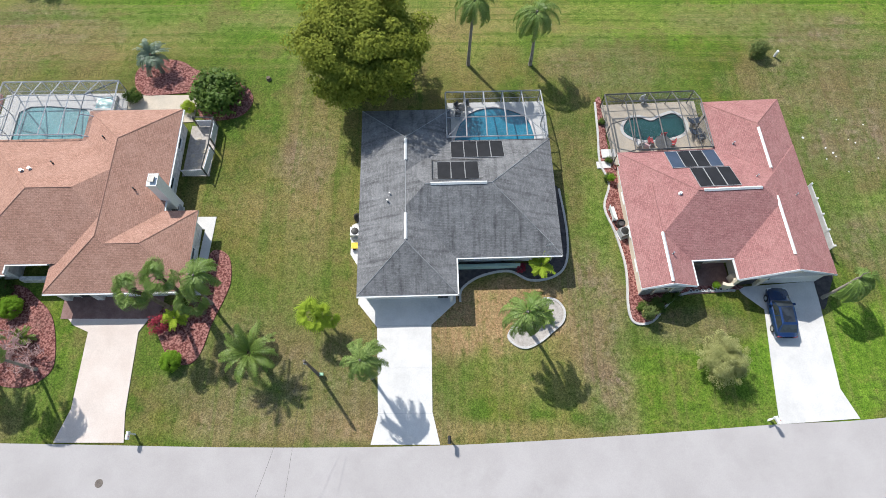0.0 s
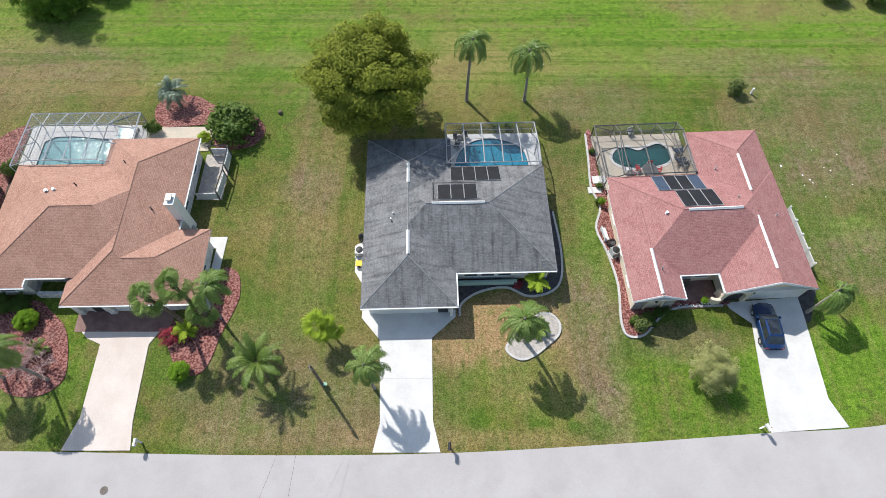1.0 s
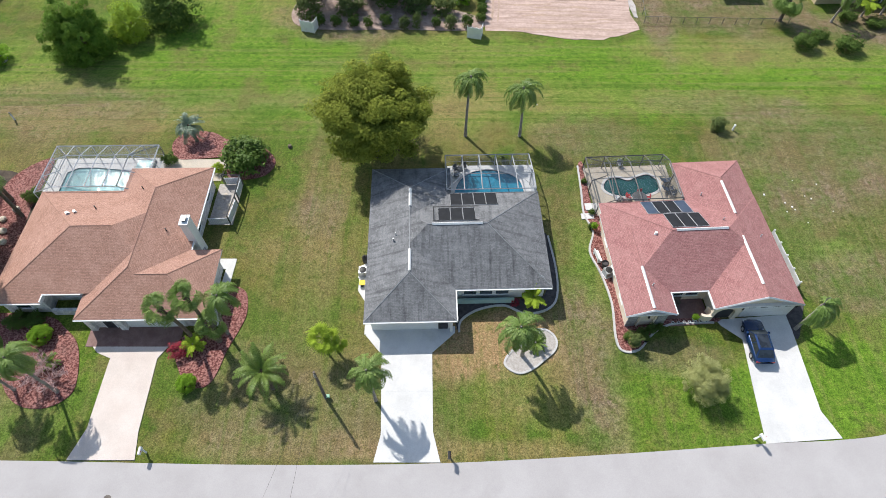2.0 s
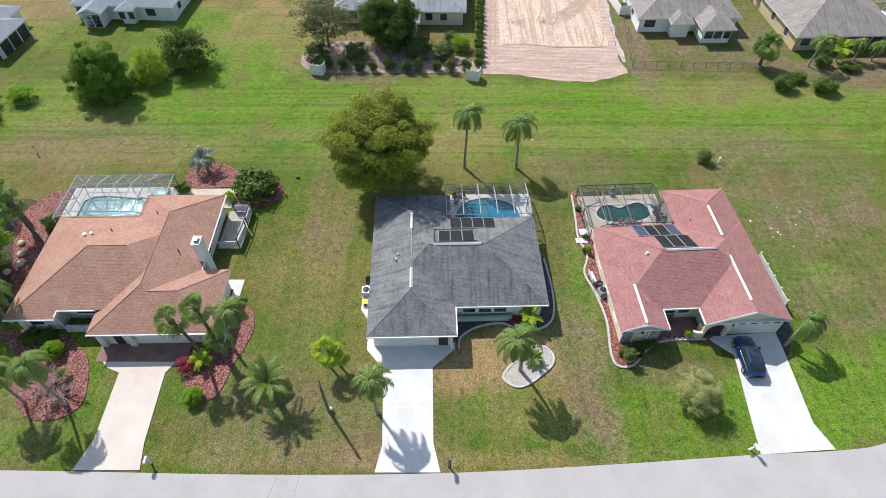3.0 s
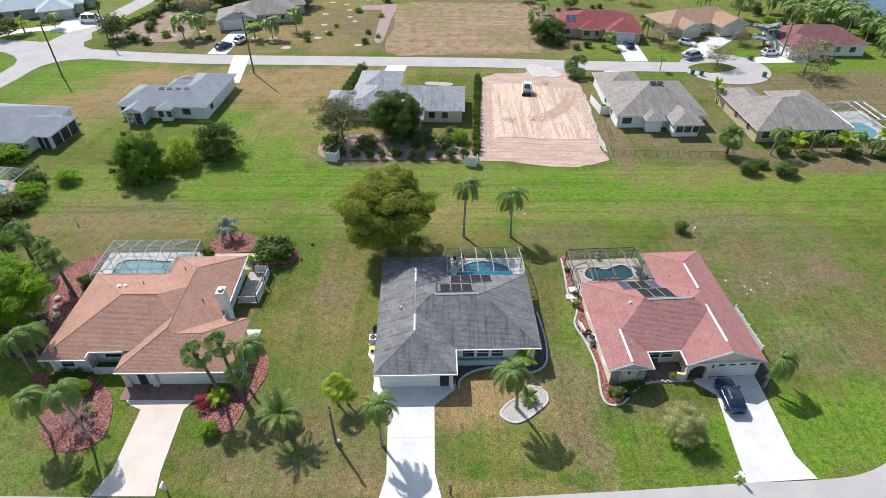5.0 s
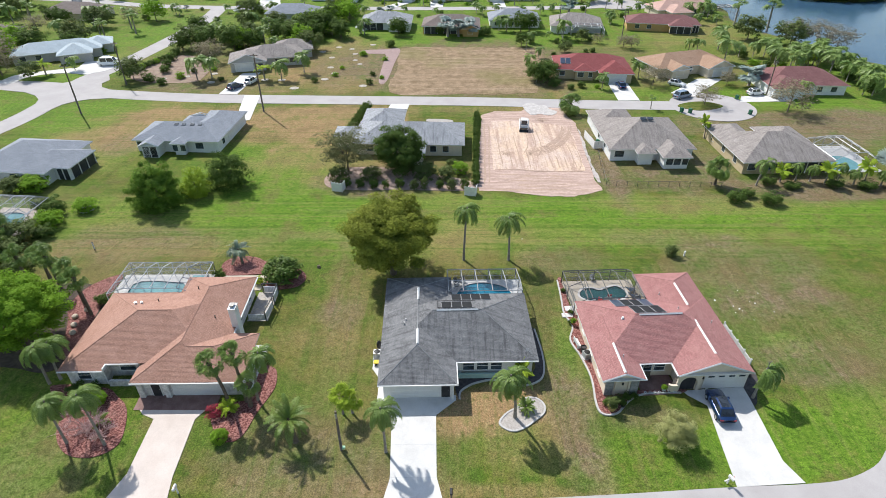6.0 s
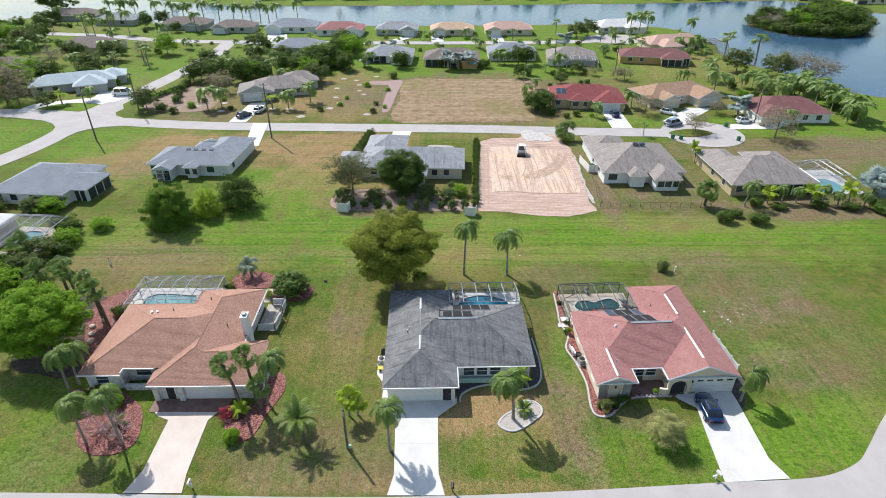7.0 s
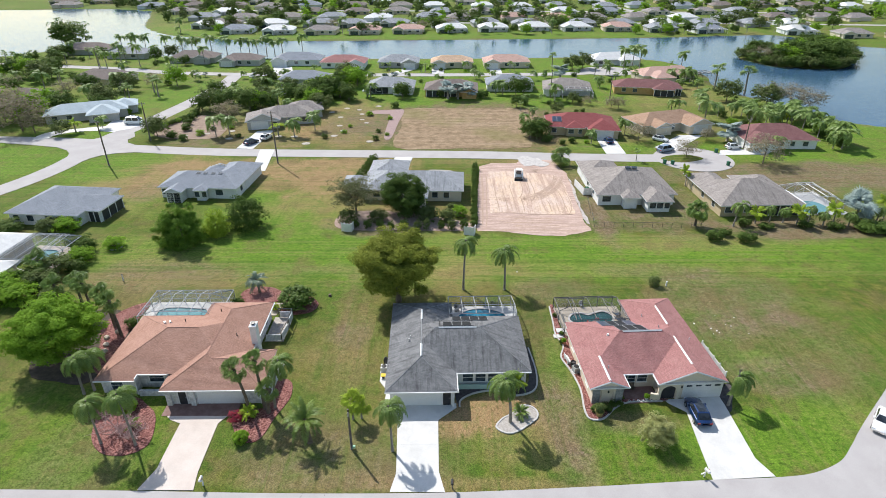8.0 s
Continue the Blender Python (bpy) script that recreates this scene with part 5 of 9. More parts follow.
slab("walkway", [(-8.4, 21.6), (-8.4, 18.6), (-7.4, 17.0), (-7.4, 13.7), (-6.4, 13.7), (-6.4, 22.6)], 0.026, CONCRETE, "white concrete side walk with equipment on it", "walkway")
slab("patio", [(-32.7, 33.4), (-25.6, 33.4), (-25.4, 36.8), (-32.9, 36.8)], 0.03, PATIO, "pale tan paved patio behind the house", "patio")
slab("walkway", [(-25.0, 22.5), (-21.5, 22.5), (-21.75, 14.6), (-22.6, 14.6), (-22.4, 21.2), (-25.0, 21.2)], 0.026, CONCRETE, "white concrete walk beside the house", "walkway")
slab("courtyard", [(22.4, 14.6), (26.6, 14.9), (26.2, 18.0), (22.2, 17.8)], 0.05, PAVER, "dark reddish tiled entrance courtyard", "courtyard")


def bed(name, poly, material, label, edge=None, smooth=6, outer=None):
    line = ccw(smooth_line(poly, smooth, True))
    ob = single(name, Shape().prism(line, -0.1, 0.055), material, label, "flower bed", kind="structure")
    if edge:
        rim = smooth_line(outer, smooth) if outer else line + line[:2]
        single("edging", strip(Shape(), rim, 0.2, 0.11, 0.16), edge, "curved concrete edging round a flower bed", "edging", kind="structure")
    return ob


bed("flower_bed", [(1.7, 13.9), (2.0, 15.2), (3.7, 16.4), (6.3, 16.9), (8.3, 16.0), (10.5, 16.4), (11.7, 17.8), (12.0, 21.0), (11.6, 25.5), (10.4, 25.0), (10.4, 18.0), (2.0, 18.0)], DARK_MULCH, "dark mulched bed along the white house", CURBING, 6, [(1.8, 13.9), (2.0, 15.2), (3.7, 16.4), (6.3, 16.9), (8.3, 16.0), (10.5, 16.4), (11.7, 17.8), (12.0, 21.0), (11.6, 25.5)])
ring_a = smooth_line([(6.0, 10.8), (6.6, 10.0), (7.6, 9.75), (8.8, 10.3), (9.8, 11.1), (10.9, 12.1), (11.1, 13.2), (10.4, 14.1), (9.3, 14.2), (8.6, 13.5), (8.0, 12.8), (6.8, 12.0)], 4, True)
bed("flower_bed", ring_a[::4], GRAVEL, "grey gravel island bed with pale concrete edging", CURBING)
bed("flower_bed", [(34.35, 17.2), (36.2, 18.2), (36.4, 17.2), (35.2, 14.6), (34.6, 13.4), (34.25, 13.6)], DARK_MULCH, "dark mulched bed between garage wall and lawn", None, 4)
RED_BED = [(16.2, 35.8), (16.1, 32.0), (15.95, 28.5), (16.6, 26.1), (15.85, 23.5), (16.6, 20.7), (17.15, 17.2), (16.9, 13.5), (17.3, 12.0), (18.9, 12.1), (20.6, 13.8), (22.6, 14.8), (26.8, 15.0)]
bed("flower_bed", RED_BED + [(27.2, 15.5), (22.3, 15.4), (18.6, 15.3), (18.3, 20.0), (18.0, 27.0), (17.0, 29.6), (16.9, 36.0)], MULCH, "red mulch bed along the cream house", CURBING, 4, RED_BED)
bed("flower_bed", [(-32.8, 39.6), (-31.2, 41.5), (-28.2, 41.3), (-26.0, 40.0), (-22.0, 39.0), (-19.8, 36.6), (-20.6, 34.3), (-23.5, 33.6), (-25.2, 34.4), (-25.4, 37.0), (-28, 37.0), (-31.6, 36.9)], MULCH, "red mulch bed behind the brown-roofed house")
bed("flower_bed", [(-21.5, 18.7), (-19.8, 18.5), (-19.2, 16.2), (-19.5, 14.4), (-20.3, 12.0), (-20.8, 9.6), (-21.6, 8.4), (-23.2, 8.5), (-24.5, 10.2), (-25.3, 12.1), (-24.6, 13.6), (-21.8, 14.0)], MULCH, "red mulch bed beside the pink driveway")
bed("flower_bed", [(-36.6, 14.4), (-34.7, 12.6), (-33.6, 9.6), (-33.6, 7.6), (-35.5, 6.4), (-38.2, 6.8), (-40.4, 9.0), (-42.0, 13.0), (-44.6, 15.2), (-44, 16), (-38.6, 15.6)], MULCH, "red mulch bed with bare shrubs in front of the house")
bed("flower_bed", [(-50.0, 33.8), (-47.8, 36.4), (-46.1, 36.4), (-46.0, 29.6), (-44.9, 21.0), (-46.4, 20.6), (-48.5, 26.0), (-50.4, 30.0)], MULCH, "red mulch bed under trees beside the house")


# ---- plants ----
def quads_mesh(name, centres, normals, size, material, aspect=0.62, seed=0, tri=False):
    """Many small leaves, each a bent pair of faces, in one mesh."""
    rng = np.random.RandomState(seed)
    n = len(centres)
    nrm = normals / (np.linalg.norm(normals, axis=1, keepdims=True) + 1e-9)
    ref = rng.normal(size=(n, 3))
    u = np.cross(nrm, ref)
    u /= np.linalg.norm(u, axis=1, keepdims=True) + 1e-9
    v = np.cross(nrm, u)
    s = (size * (0.6 + 0.8 * rng.rand(n)))[:, None] if np.isscalar(size) else (size * (0.6 + 0.8 * rng.rand(n)))[:, None]
    u, v = u * s * 0.5, v * s * 0.5 * aspect
    fold = nrm * s * 0.12
    if tri:
        verts = np.stack([centres - u - v * 0.6, centres + u - v * 0.6, centres + v * 1.5], 1).reshape(-1, 3)
        me = bpy.data.meshes.new(name)
        me.from_pydata(verts.tolist(), [], np.arange(3 * n).reshape(-1, 3).tolist())
        me.materials.append(material)
        return me
    verts = np.stack([centres - u, centres + v - fold, centres + u, centres - v - fold], 1).reshape(-1, 3)
    k = np.arange(n)[:, None] * 4
    faces = np.concatenate([k + [0, 1, 2], k + [0, 2, 3]], 1).reshape(-1, 3)
    me = bpy.data.meshes.new(name)
    me.from_pydata(verts.tolist(), [], faces.tolist())
    me.materials.append(material)
    me.update()
    return me


def crown_points(rng, rx, ry, rz, clumps, per, ragged=0.25, hollow=0.55, spread=0.24, flip=1.0):
    """Leaf places and directions in uneven clumps through an ellipsoid crown about the origin."""
    cs, ns = [], []
    for i in range(clumps):
        d = rng.normal(size=3)
        d /= np.linalg.norm(d)
        if d[2] < -0.8:
            d[2] *= -0.6
        r = hollow + (1 - hollow) * rng.rand() ** 0.6
        r *= 1 + ragged * (rng.rand() - 0.5) * 2
        c = d * r * np.array([rx, ry, rz])
        rad = spread * min(rx, ry, rz) * (0.7 + 0.8 * rng.rand())
        p = rng.normal(size=(per, 3))
        p /= np.linalg.norm(p, axis=1, keepdims=True)
        p[:, 2] = np.where((p[:, 2] < -0.3) & (rng.rand(per) < flip), -p[:, 2] * 0.7, p[:, 2])
        q = p * rad * (0.55 + 0.5 * rng.rand(per))[:, None] * np.array([1.15, 1.15, 0.8])
        cs.append(c + q)
        ns.append(p * 0.7 + d * 0.35 + rng.normal(size=(per, 3)) * 0.35 + np.array([0, 0, 0.35]))
    return np.concatenate(cs), np.concatenate(ns)


CROWNS = {}


def crown_mesh(kind, material, shape=(1, 1, 1), clumps=80, per=60, leaf=0.1, seed=1, tri=False, **more):
    key = (kind, seed)
    if key not in CROWNS:
        rng = np.random.RandomState(seed)
        c, n = crown_points(rng, *shape, clumps, per, **more)
        CROWNS[key] = quads_mesh("crown", c, n, leaf, material, seed=seed, tri=tri)
    return CROWNS[key]


def limbs(height, base_r, spread, rng, n=5, top=0.6):
    s = Shape()
    fork = height * 0.35
    s.tube([(0, 0, -0.15), (0.02, 0.03, fork * 0.5), (rng.uniform(-0.1, 0.1), rng.uniform(-0.1, 0.1), fork)], [base_r * 1.35, base_r, base_r * 0.85], 9)
    out = []
    for i in range(n):
        a = 2 * math.pi * (i + rng.uniform(-0.25, 0.25)) / n
        r = spread * rng.uniform(0.45, 0.75)
        l = Shape()
        mid = (r * 0.4 * math.cos(a), r * 0.4 * math.sin(a), fork + (height - fork) * 0.3)
        end = (r * math.cos(a + 0.2), r * math.sin(a + 0.2), fork + (height - fork) * top * rng.uniform(0.75, 1.1))
        l.tube([(0, 0, fork - 0.1), mid, end], [base_r * 0.6, base_r * 0.42, base_r * 0.14], 6)
        l.tube([mid, (mid[0] + r * 0.35 * math.cos(a - 0.9), mid[1] + r * 0.35 * math.sin(a - 0.9), end[2] * 0.95)], [base_r * 0.32, base_r * 0.1], 5)
        out.append(l)
    return s, out


def tree(name, label, x, y, height, rx, ry, crown, material, base_r=0.2, z0=0.0, trunk=None, crown_h=0.72, skirt=0.0, seed=1, group="", category="tree", yaw=0.0):
    """Trunk, limbs and a crown mesh stretched to the tree's size."""
    ob = thing(name, label, category, x, y, z0, yaw, group)
    rng = random.Random(seed)
    s, branches = limbs(height, base_r, max(rx, ry), rng)
    part("trunk", s, trunk or BARK, ob, smooth=True)
    for b in branches:
        part("limb", b, trunk or BARK, ob, smooth=True)
    rz = height * crown_h / 2
    c = part("crown", crown, material, ob)
    rz += skirt
    c.matrix_basis = pose(0, 0, height - rz * 1.02) @ Matrix.Diagonal((rx, ry, rz, 1))
    return ob


def bush(label, x, y, r, h, crown, group="", category="shrub", name="shrub", z=0.0, yaw=0.0):
    ob = thing(name, label, category, x, y, z, yaw, group)
    s = Shape()
    for a in range(3):
        s.tube([(0.03 * a, 0, -0.1), (0.25 * r * math.cos(a * 2.1), 0.25 * r * math.sin(a * 2.1), h * 0.5)], [0.05, 0.02], 5)
    part("stem", s, BARK, ob)
    c = part("crown", crown, None, ob) if not isinstance(crown, Shape) else None
    c.matrix_basis = pose(0, 0, h * 0.46) @ Matrix.Diagonal((r, r, h * 0.57, 1))
    return ob


# crowns of unit size
OAK_CROWN = crown_mesh("oak", OAK_LEAF, clumps=280, per=420, leaf=0.050, seed=5, tri=True, ragged=0.30, hollow=0.45, spread=0.18, flip=0.5)
GREEN_CROWN = crown_mesh("green", GREEN_LEAF, clumps=230, per=260, leaf=0.052, seed=6, tri=True, ragged=0.2, hollow=0.6, spread=0.17, flip=0.6)
DARK_CROWN = crown_mesh("dark", DARK_LEAF, clumps=190, per=210, leaf=0.06, seed=7, tri=True, ragged=0.2, hollow=0.55, spread=0.18, flip=0.6)
GREY_CROWN = crown_mesh("grey", GREY_LEAF, clumps=120, per=42, leaf=0.075, seed=9, ragged=0.35, hollow=0.3, spread=0.2)
YELLOW_CROWN = crown_mesh("yellow", YELLOW_LEAF, clumps=90, per=60, leaf=0.11, seed=10, spread=0.25)
RED_CROWN = crown_mesh("red", RED_LEAF, clumps=50, per=30, leaf=0.13, seed=11, spread=0.25)
BALL_CROWN = crown_mesh("ball", GREEN_LEAF, clumps=110, per=50, leaf=0.13, seed=12, ragged=0.05, hollow=0.75, spread=0.2)
BIG_LEAF_CROWN = crown_mesh("bigleaf", GLOSSY_LEAF, clumps=110, per=26, leaf=0.2, seed=13, ragged=0.15, hollow=0.6, spread=0.28)
SMALL_DARK = crown_mesh("smalldark", DARK_LEAF, clumps=70, per=40, leaf=0.15, seed=14, tri=True, spread=0.27)
SMALL_GREEN = crown_mesh("smallgreen", GREEN_LEAF, clumps=70, per=40, leaf=0.15, seed=15, tri=True, spread=0.27)
SMALL_OLIVE = crown_mesh("smallolive", OLIVE_LEAF, clumps=70, per=40, leaf=0.15, seed=16, tri=True, ragged=0.3, spread=0.25)
FAR_DARK = crown_mesh("fardark", DARK_LEAF, clumps=105, per=23, leaf=0.15, seed=17, tri=True, ragged=0.28, hollow=0.45, spread=0.22, flip=0.3)
FAR_GREEN = crown_mesh("fargreen", GREEN_LEAF, clumps=105, per=23, leaf=0.15, seed=18, tri=True, ragged=0.28, hollow=0.45, spread=0.22, flip=0.3)
FAR_OLIVE = crown_mesh("farolive", OLIVE_LEAF, clumps=105, per=23, leaf=0.15, seed=19, tri=True, ragged=0.28, hollow=0.45, spread=0.22, flip=0.3)
DRY_LEAF = leafy("dry_brownish_leaves", (0.190, 0.165, 0.105), (0.330, 0.290, 0.200), (0.250, 0.220, 0.145), 0.4)
FAR_GREY = crown_mesh("fargrey", DRY_LEAF, clumps=100, per=20, leaf=0.085, seed=20, tri=True, ragged=0.28, hollow=0.45, spread=0.22, flip=0.3)


# palm fronds, built once for each kind
def feather_frond(length, droop, leaflet, seed, material, n=30, width=0.075, rise=0.5, hang=0.6):
    """A pinnate frond: an arching midrib with two ranks of hanging leaflets."""
    rng = random.Random(seed)
    s = Shape()
    pts = []
    for i in range(9):
        t = i / 8
        pts.append(Vector((length * t * (1 - 0.12 * t * droop), 0, rise * length * t - droop * length * t * t)))
    s.tube(pts, [0.045 * (1 - 0.8 * i / 8) + 0.008 for i in range(9)], 4)
    for i in range(n):
        t = 0.12 + 0.88 * (i + 0.5) / n
        k = min(int(t * 8), 7)
        p = pts[k].lerp(pts[k + 1], t * 8 - k)
        d = (pts[k + 1] - pts[k]).normalized()
        l = leaflet * (0.45 + 1.0 * math.sin(math.pi * min(1, 0.12 + t * 0.85))) * rng.uniform(0.85, 1.1) * 0.75
        for side in (-1, 1):
            out = (Vector((0, side, 0)) * 0.85 + d * rng.uniform(0.35, 0.6) + Vector((0, 0, rng.uniform(-0.25, 0.25)))).normalized()
            a, b = p, p + out * l * 0.55
            c = b + (out * (1 - hang) + Vector((0, 0, -hang))).normalized() * l * 0.5
            w = d * width * 0.5
            s.face(a - w, a + w, b + w, b - w).face(b - w, b + w, c)
    return s.mesh("frond", material)


def arch_frond(length, a0, a1, leaflet, seed, material, n=34, width=0.055, hang=0.8):
    """A pinnate frond that rises at a0 degrees, bends over and hangs at a1, its leaflets limp."""
    rng = random.Random(seed)
    s, pts = Shape(), [Vector((0, 0, 0))]
    for i in range(10):
        a = radians(a0 + (a1 - a0) * ((i + 0.5) / 10) ** 0.68)
        pts.append(pts[-1] + Vector((math.cos(a), 0, math.sin(a))) * length / 10)
    s.tube(pts, [0.045 * (1 - 0.8 * i / 10) + 0.008 for i in range(11)], 4)
    for i in range(n):
        t = 0.10 + 0.9 * (i + 0.5) / n
        k = min(int(t * 10), 9)
        p = pts[k].lerp(pts[k + 1], t * 10 - k)
        d = (pts[k + 1] - pts[k]).normalized()
        l = leaflet * (0.5 + 0.5 * math.sin(math.pi * min(1, 0.15 + t * 0.8))) * rng.uniform(0.8, 1.1)
        for side in (-1, 1):
            out = (Vector((0, side, 0)) * rng.uniform(0.6, 0.9) + d * rng.uniform(0.4, 0.7) + Vector((0, 0, rng.uniform(-0.55, 0.15)))).normalized()
            b = p + out * l * 0.5
            c = b + (out * (1 - hang) + Vector((0, 0, -hang))).normalized() * l * 0.55
            w = d * width * 0.5
            s.face(p - w, p + w, b + w, b - w).face(b - w, b + w, c)
    return s.mesh("frond", material)


def fan_frond(stalk, radius, seed, material, n=17, droop=0.25, rise=0.5, slim=0.105):
    """A palmate frond: a stalk and a fan of folded, drooping segments."""
    rng = random.Random(seed)
    s = Shape()
    tip = Vector((stalk, 0, rise * stalk))
    s.tube([(0, 0, 0), tip * 0.5 + Vector((0, 0, 0.05)), tip], [0.035, 0.028, 0.02], 4)
    for i in range(n):
        a = math.radians(-115 + 230 * i / (n - 1))
        d = Vector((math.cos(a), math.sin(a), 0.10 + rng.uniform(-0.1, 0.1)))
        l = radius * (1 - 0.25 * abs(a) / 2) * rng.uniform(0.9, 1.08)
        m = tip + d * l * 0.55
        e = m + Vector((d.x, d.y, -droop * 2.2)).normalized() * l * 0.5
        w = Vector((-math.sin(a), math.cos(a), 0)) * radius * slim
        up = Vector((0, 0, 0.03))
        s.face(tip, m - w, m + up).face(tip, m + up, m + w).face(m - w, e, m + up).face(m + up, e, m + w)
    return s.mesh("frond", material)


QUEEN = [arch_frond(l, a, b, 0.8, i, PALM_LEAF, 52, 0.05, 0.85) for i, (l, a, b) in enumerate(((3.1, 58, -86), (3.0, 36, -88), (2.7, 4, -89), (2.7, 78, -70), (3.1, 48, -84)))]
PHOENIX_LEAF = leafy("date_palm_fronds", (0.070, 0.135, 0.020), (0.270, 0.360, 0.085), (0.140, 0.225, 0.040), 0.4, 0.45, 0.35)
PHOENIX = [feather_frond(2.6, d, 0.44, 10 + i, PHOENIX_LEAF, 46, 0.04, r, 0.35) for i, (d, r) in enumerate(((0.75, 0.75), (0.85, 0.6), (0.6, 0.95), (0.8, 0.35)))]
SABAL = [fan_frond(0.85, 1.05, 20 + i, PALM_LEAF, 28, 0.9, r, 0.030) for i, r in enumerate((0.55, 0.2, -0.25, 0.85))]
LIME_FAN = [fan_frond(0.9, 0.9, 30 + i, YELLOW_LEAF, 17, 0.35, r, 0.055) for i, r in enumerate((0.6, 0.25, -0.1, 0.95))]
LIME_FEATHER = [feather_frond(1.5, d, 0.40, 40 + i, YELLOW_LEAF, 22, 0.08, r, 0.3) for i, (d, r) in enumerate(((0.5, 0.6), (0.6, 0.4), (0.4, 0.85), (0.7, 0.3)))]
CYCAD = [feather_frond(1.15, d, 0.24, 50 + i, PHOENIX_LEAF, 20, 0.05, r, 0.1) for i, (d, r) in enumerate(((0.4, 0.5), (0.5, 0.35), (0.35, 0.8), (0.5, 0.2)))]
PINDO_LEAF = leafy("blue_green_fronds", (0.110, 0.165, 0.110), (0.250, 0.320, 0.225), (0.165, 0.235, 0.155), 0.35, 0.4, 0.4)
PINDO = [feather_frond(1.9, d, 0.42, 90 + i, PINDO_LEAF, 22, 0.06, r, 0.3) for i, (d, r) in enumerate(((0.9, 0.7), (1.1, 0.6), (0.75, 0.9), (1.2, 0.4)))]
SILVER = [fan_frond(0.9, 1.25, 60 + i, SILVER_LEAF, 19, 0.12, r) for i, r in enumerate((0.5, 0.1, -0.3, 0.95))]


def palm(name, label, x, y, height, kinds, fronds, lean=(0.0, 0.0), r=0.14, scale=1.0, seed=1, group="", boots=False, category="palm tree", steep=(-65, 118), trunk=True, bulge=1.3, sweep=None):
    """A bare, ringed trunk with a crown of separate fronds; lean: how far the top stands off the foot; sweep: the way that the wind blows them."""
    ob = thing(name, label, category, x, y, 0, 0, group)
    rng = random.Random(seed)
    top = Vector((lean[0], lean[1], height))
    if kinds is QUEEN:
        steep = (-62, 14)
    if trunk:
        n = max(5, int(height / 0.5))
        pts, rad = [], []
        for i in range(n + 1):
            t = i / n
            pts.append(Vector((lean[0] * t * t, lean[1] * t * t, height * t - 0.1 * (1 - t))))
            rad.append(r * (bulge - (bulge - 1) * min(1, t * 4)) * (1 - 0.25 * t) * (1.0 + 0.05 * (i % 2)))
        part("trunk", Shape().tube(pts, rad, 9), PALM_BARK if not boots else BARK, ob, smooth=True)
        shaft = Shape().tube([top - Vector((0, 0, 0.5)), top, top + Vector((0, 0, 0.35))], [r * 0.95, r * (1.7 if boots else 1.1), r * 0.5], 9)
        part("crownshaft", shaft, BARK if boots else PALM_BARK, ob, smooth=True)
    for i in range(fronds):
        k = i % len(kinds)
        f = part("frond", kinds[k], None, ob)
        pitch = steep[0] + (steep[1] - steep[0]) * ((i * 0.618) % 1.0)
        sc = scale * rng.uniform(0.88, 1.1)
        turn = i * 137.5 + rng.uniform(-12, 12)
        if sweep is not None:
            turn = sweep + ((turn - sweep + 180) % 360 - 180) * (0.5 if i % 5 else 1.0)
        f.matrix_basis = Matrix.Translation(top + Vector((0, 0, 0.1))) @ pose(0, 0, 0, 0, 0, turn) @ pose(0, 0, 0, rng.uniform(-22, 22) if kinds is QUEEN else rng.uniform(-38, 38), -pitch * 0.55, 0) @ Matrix.Scale(sc, 4)
    return ob


NEAR_PALMS = "palm trees in the front gardens"
Q = "tall queen palm with drooping feathery fronds"
palm("palm_tree", Q + " beside the red mulch bed", -38.8, 8.1, 6.0, QUEEN, 23, (0.0, 0.1), 0.13, 0.92, 1, NEAR_PALMS)
palm("palm_tree", Q + " beside the red mulch bed", -34.8, 7.9, 7.2, QUEEN, 23, (-0.3, 0.1), 0.13, 0.92, 2, NEAR_PALMS)
palm("palm_tree", Q + " at the house corner", -45.2, 16.2, 5.5, QUEEN, 23, (0.4, 0.0), 0.15, 0.9, 3, NEAR_PALMS)
palm("palm_tree", Q + " at the house corner", -44.3, 16.9, 5.4, QUEEN, 23, (0.5, 0.1), 0.15, 0.9, 4, NEAR_PALMS)
S = "sabal palm with a round head of fan fronds"
palm("palm_tree", S + " in red mulch", -23.4, 12.9, 6.5, SABAL, 24, (-0.9, 0.0), 0.19, 1.0, 5, NEAR_PALMS, True, bulge=1.1)
palm("palm_tree", S + " in red mulch", -21.8, 13.6, 7.1, SABAL, 24, (-0.3, 0.2), 0.19, 0.95, 6, NEAR_PALMS, True, bulge=1.1)
palm("palm_tree", "low thick sabal palm with fan fronds in red mulch", -21.2, 13.0, 3.5, SABAL, 22, (0.4, 0.0), 0.26, 0.95, 7, NEAR_PALMS, True, bulge=1.1)
palm("palm_tree", Q + " leaning over red mulch", -20.6, 13.8, 7.0, QUEEN, 23, (1.2, 0.1), 0.14, 0.9, 8, NEAR_PALMS)
palm("palm_tree", "stout date palm with long stiff arching fronds", -15.3, 8.4, 2.9, PHOENIX, 30, (-0.3, 0.3), 0.27, 0.98, 9, NEAR_PALMS, True, steep=(-25, 75))
palm("palm_tree", "short lime-green fan palm on the lawn", -10.9, 12.0, 2.4, LIME_FAN, 26, (0.2, 0.1), 0.12, 0.95, 10, NEAR_PALMS)
palm("palm_tree", "short lime-green fan palm on the lawn", -9.9, 12.1, 1.9, LIME_FAN, 20, (0.2, 0.0), 0.12, 0.75, 11, NEAR_PALMS)
palm("palm_tree", Q + " beside the white driveway", -5.85, 7.15, 6.2, QUEEN, 22, (-0.2, 0.2), 0.14, 0.95, 12, NEAR_PALMS)
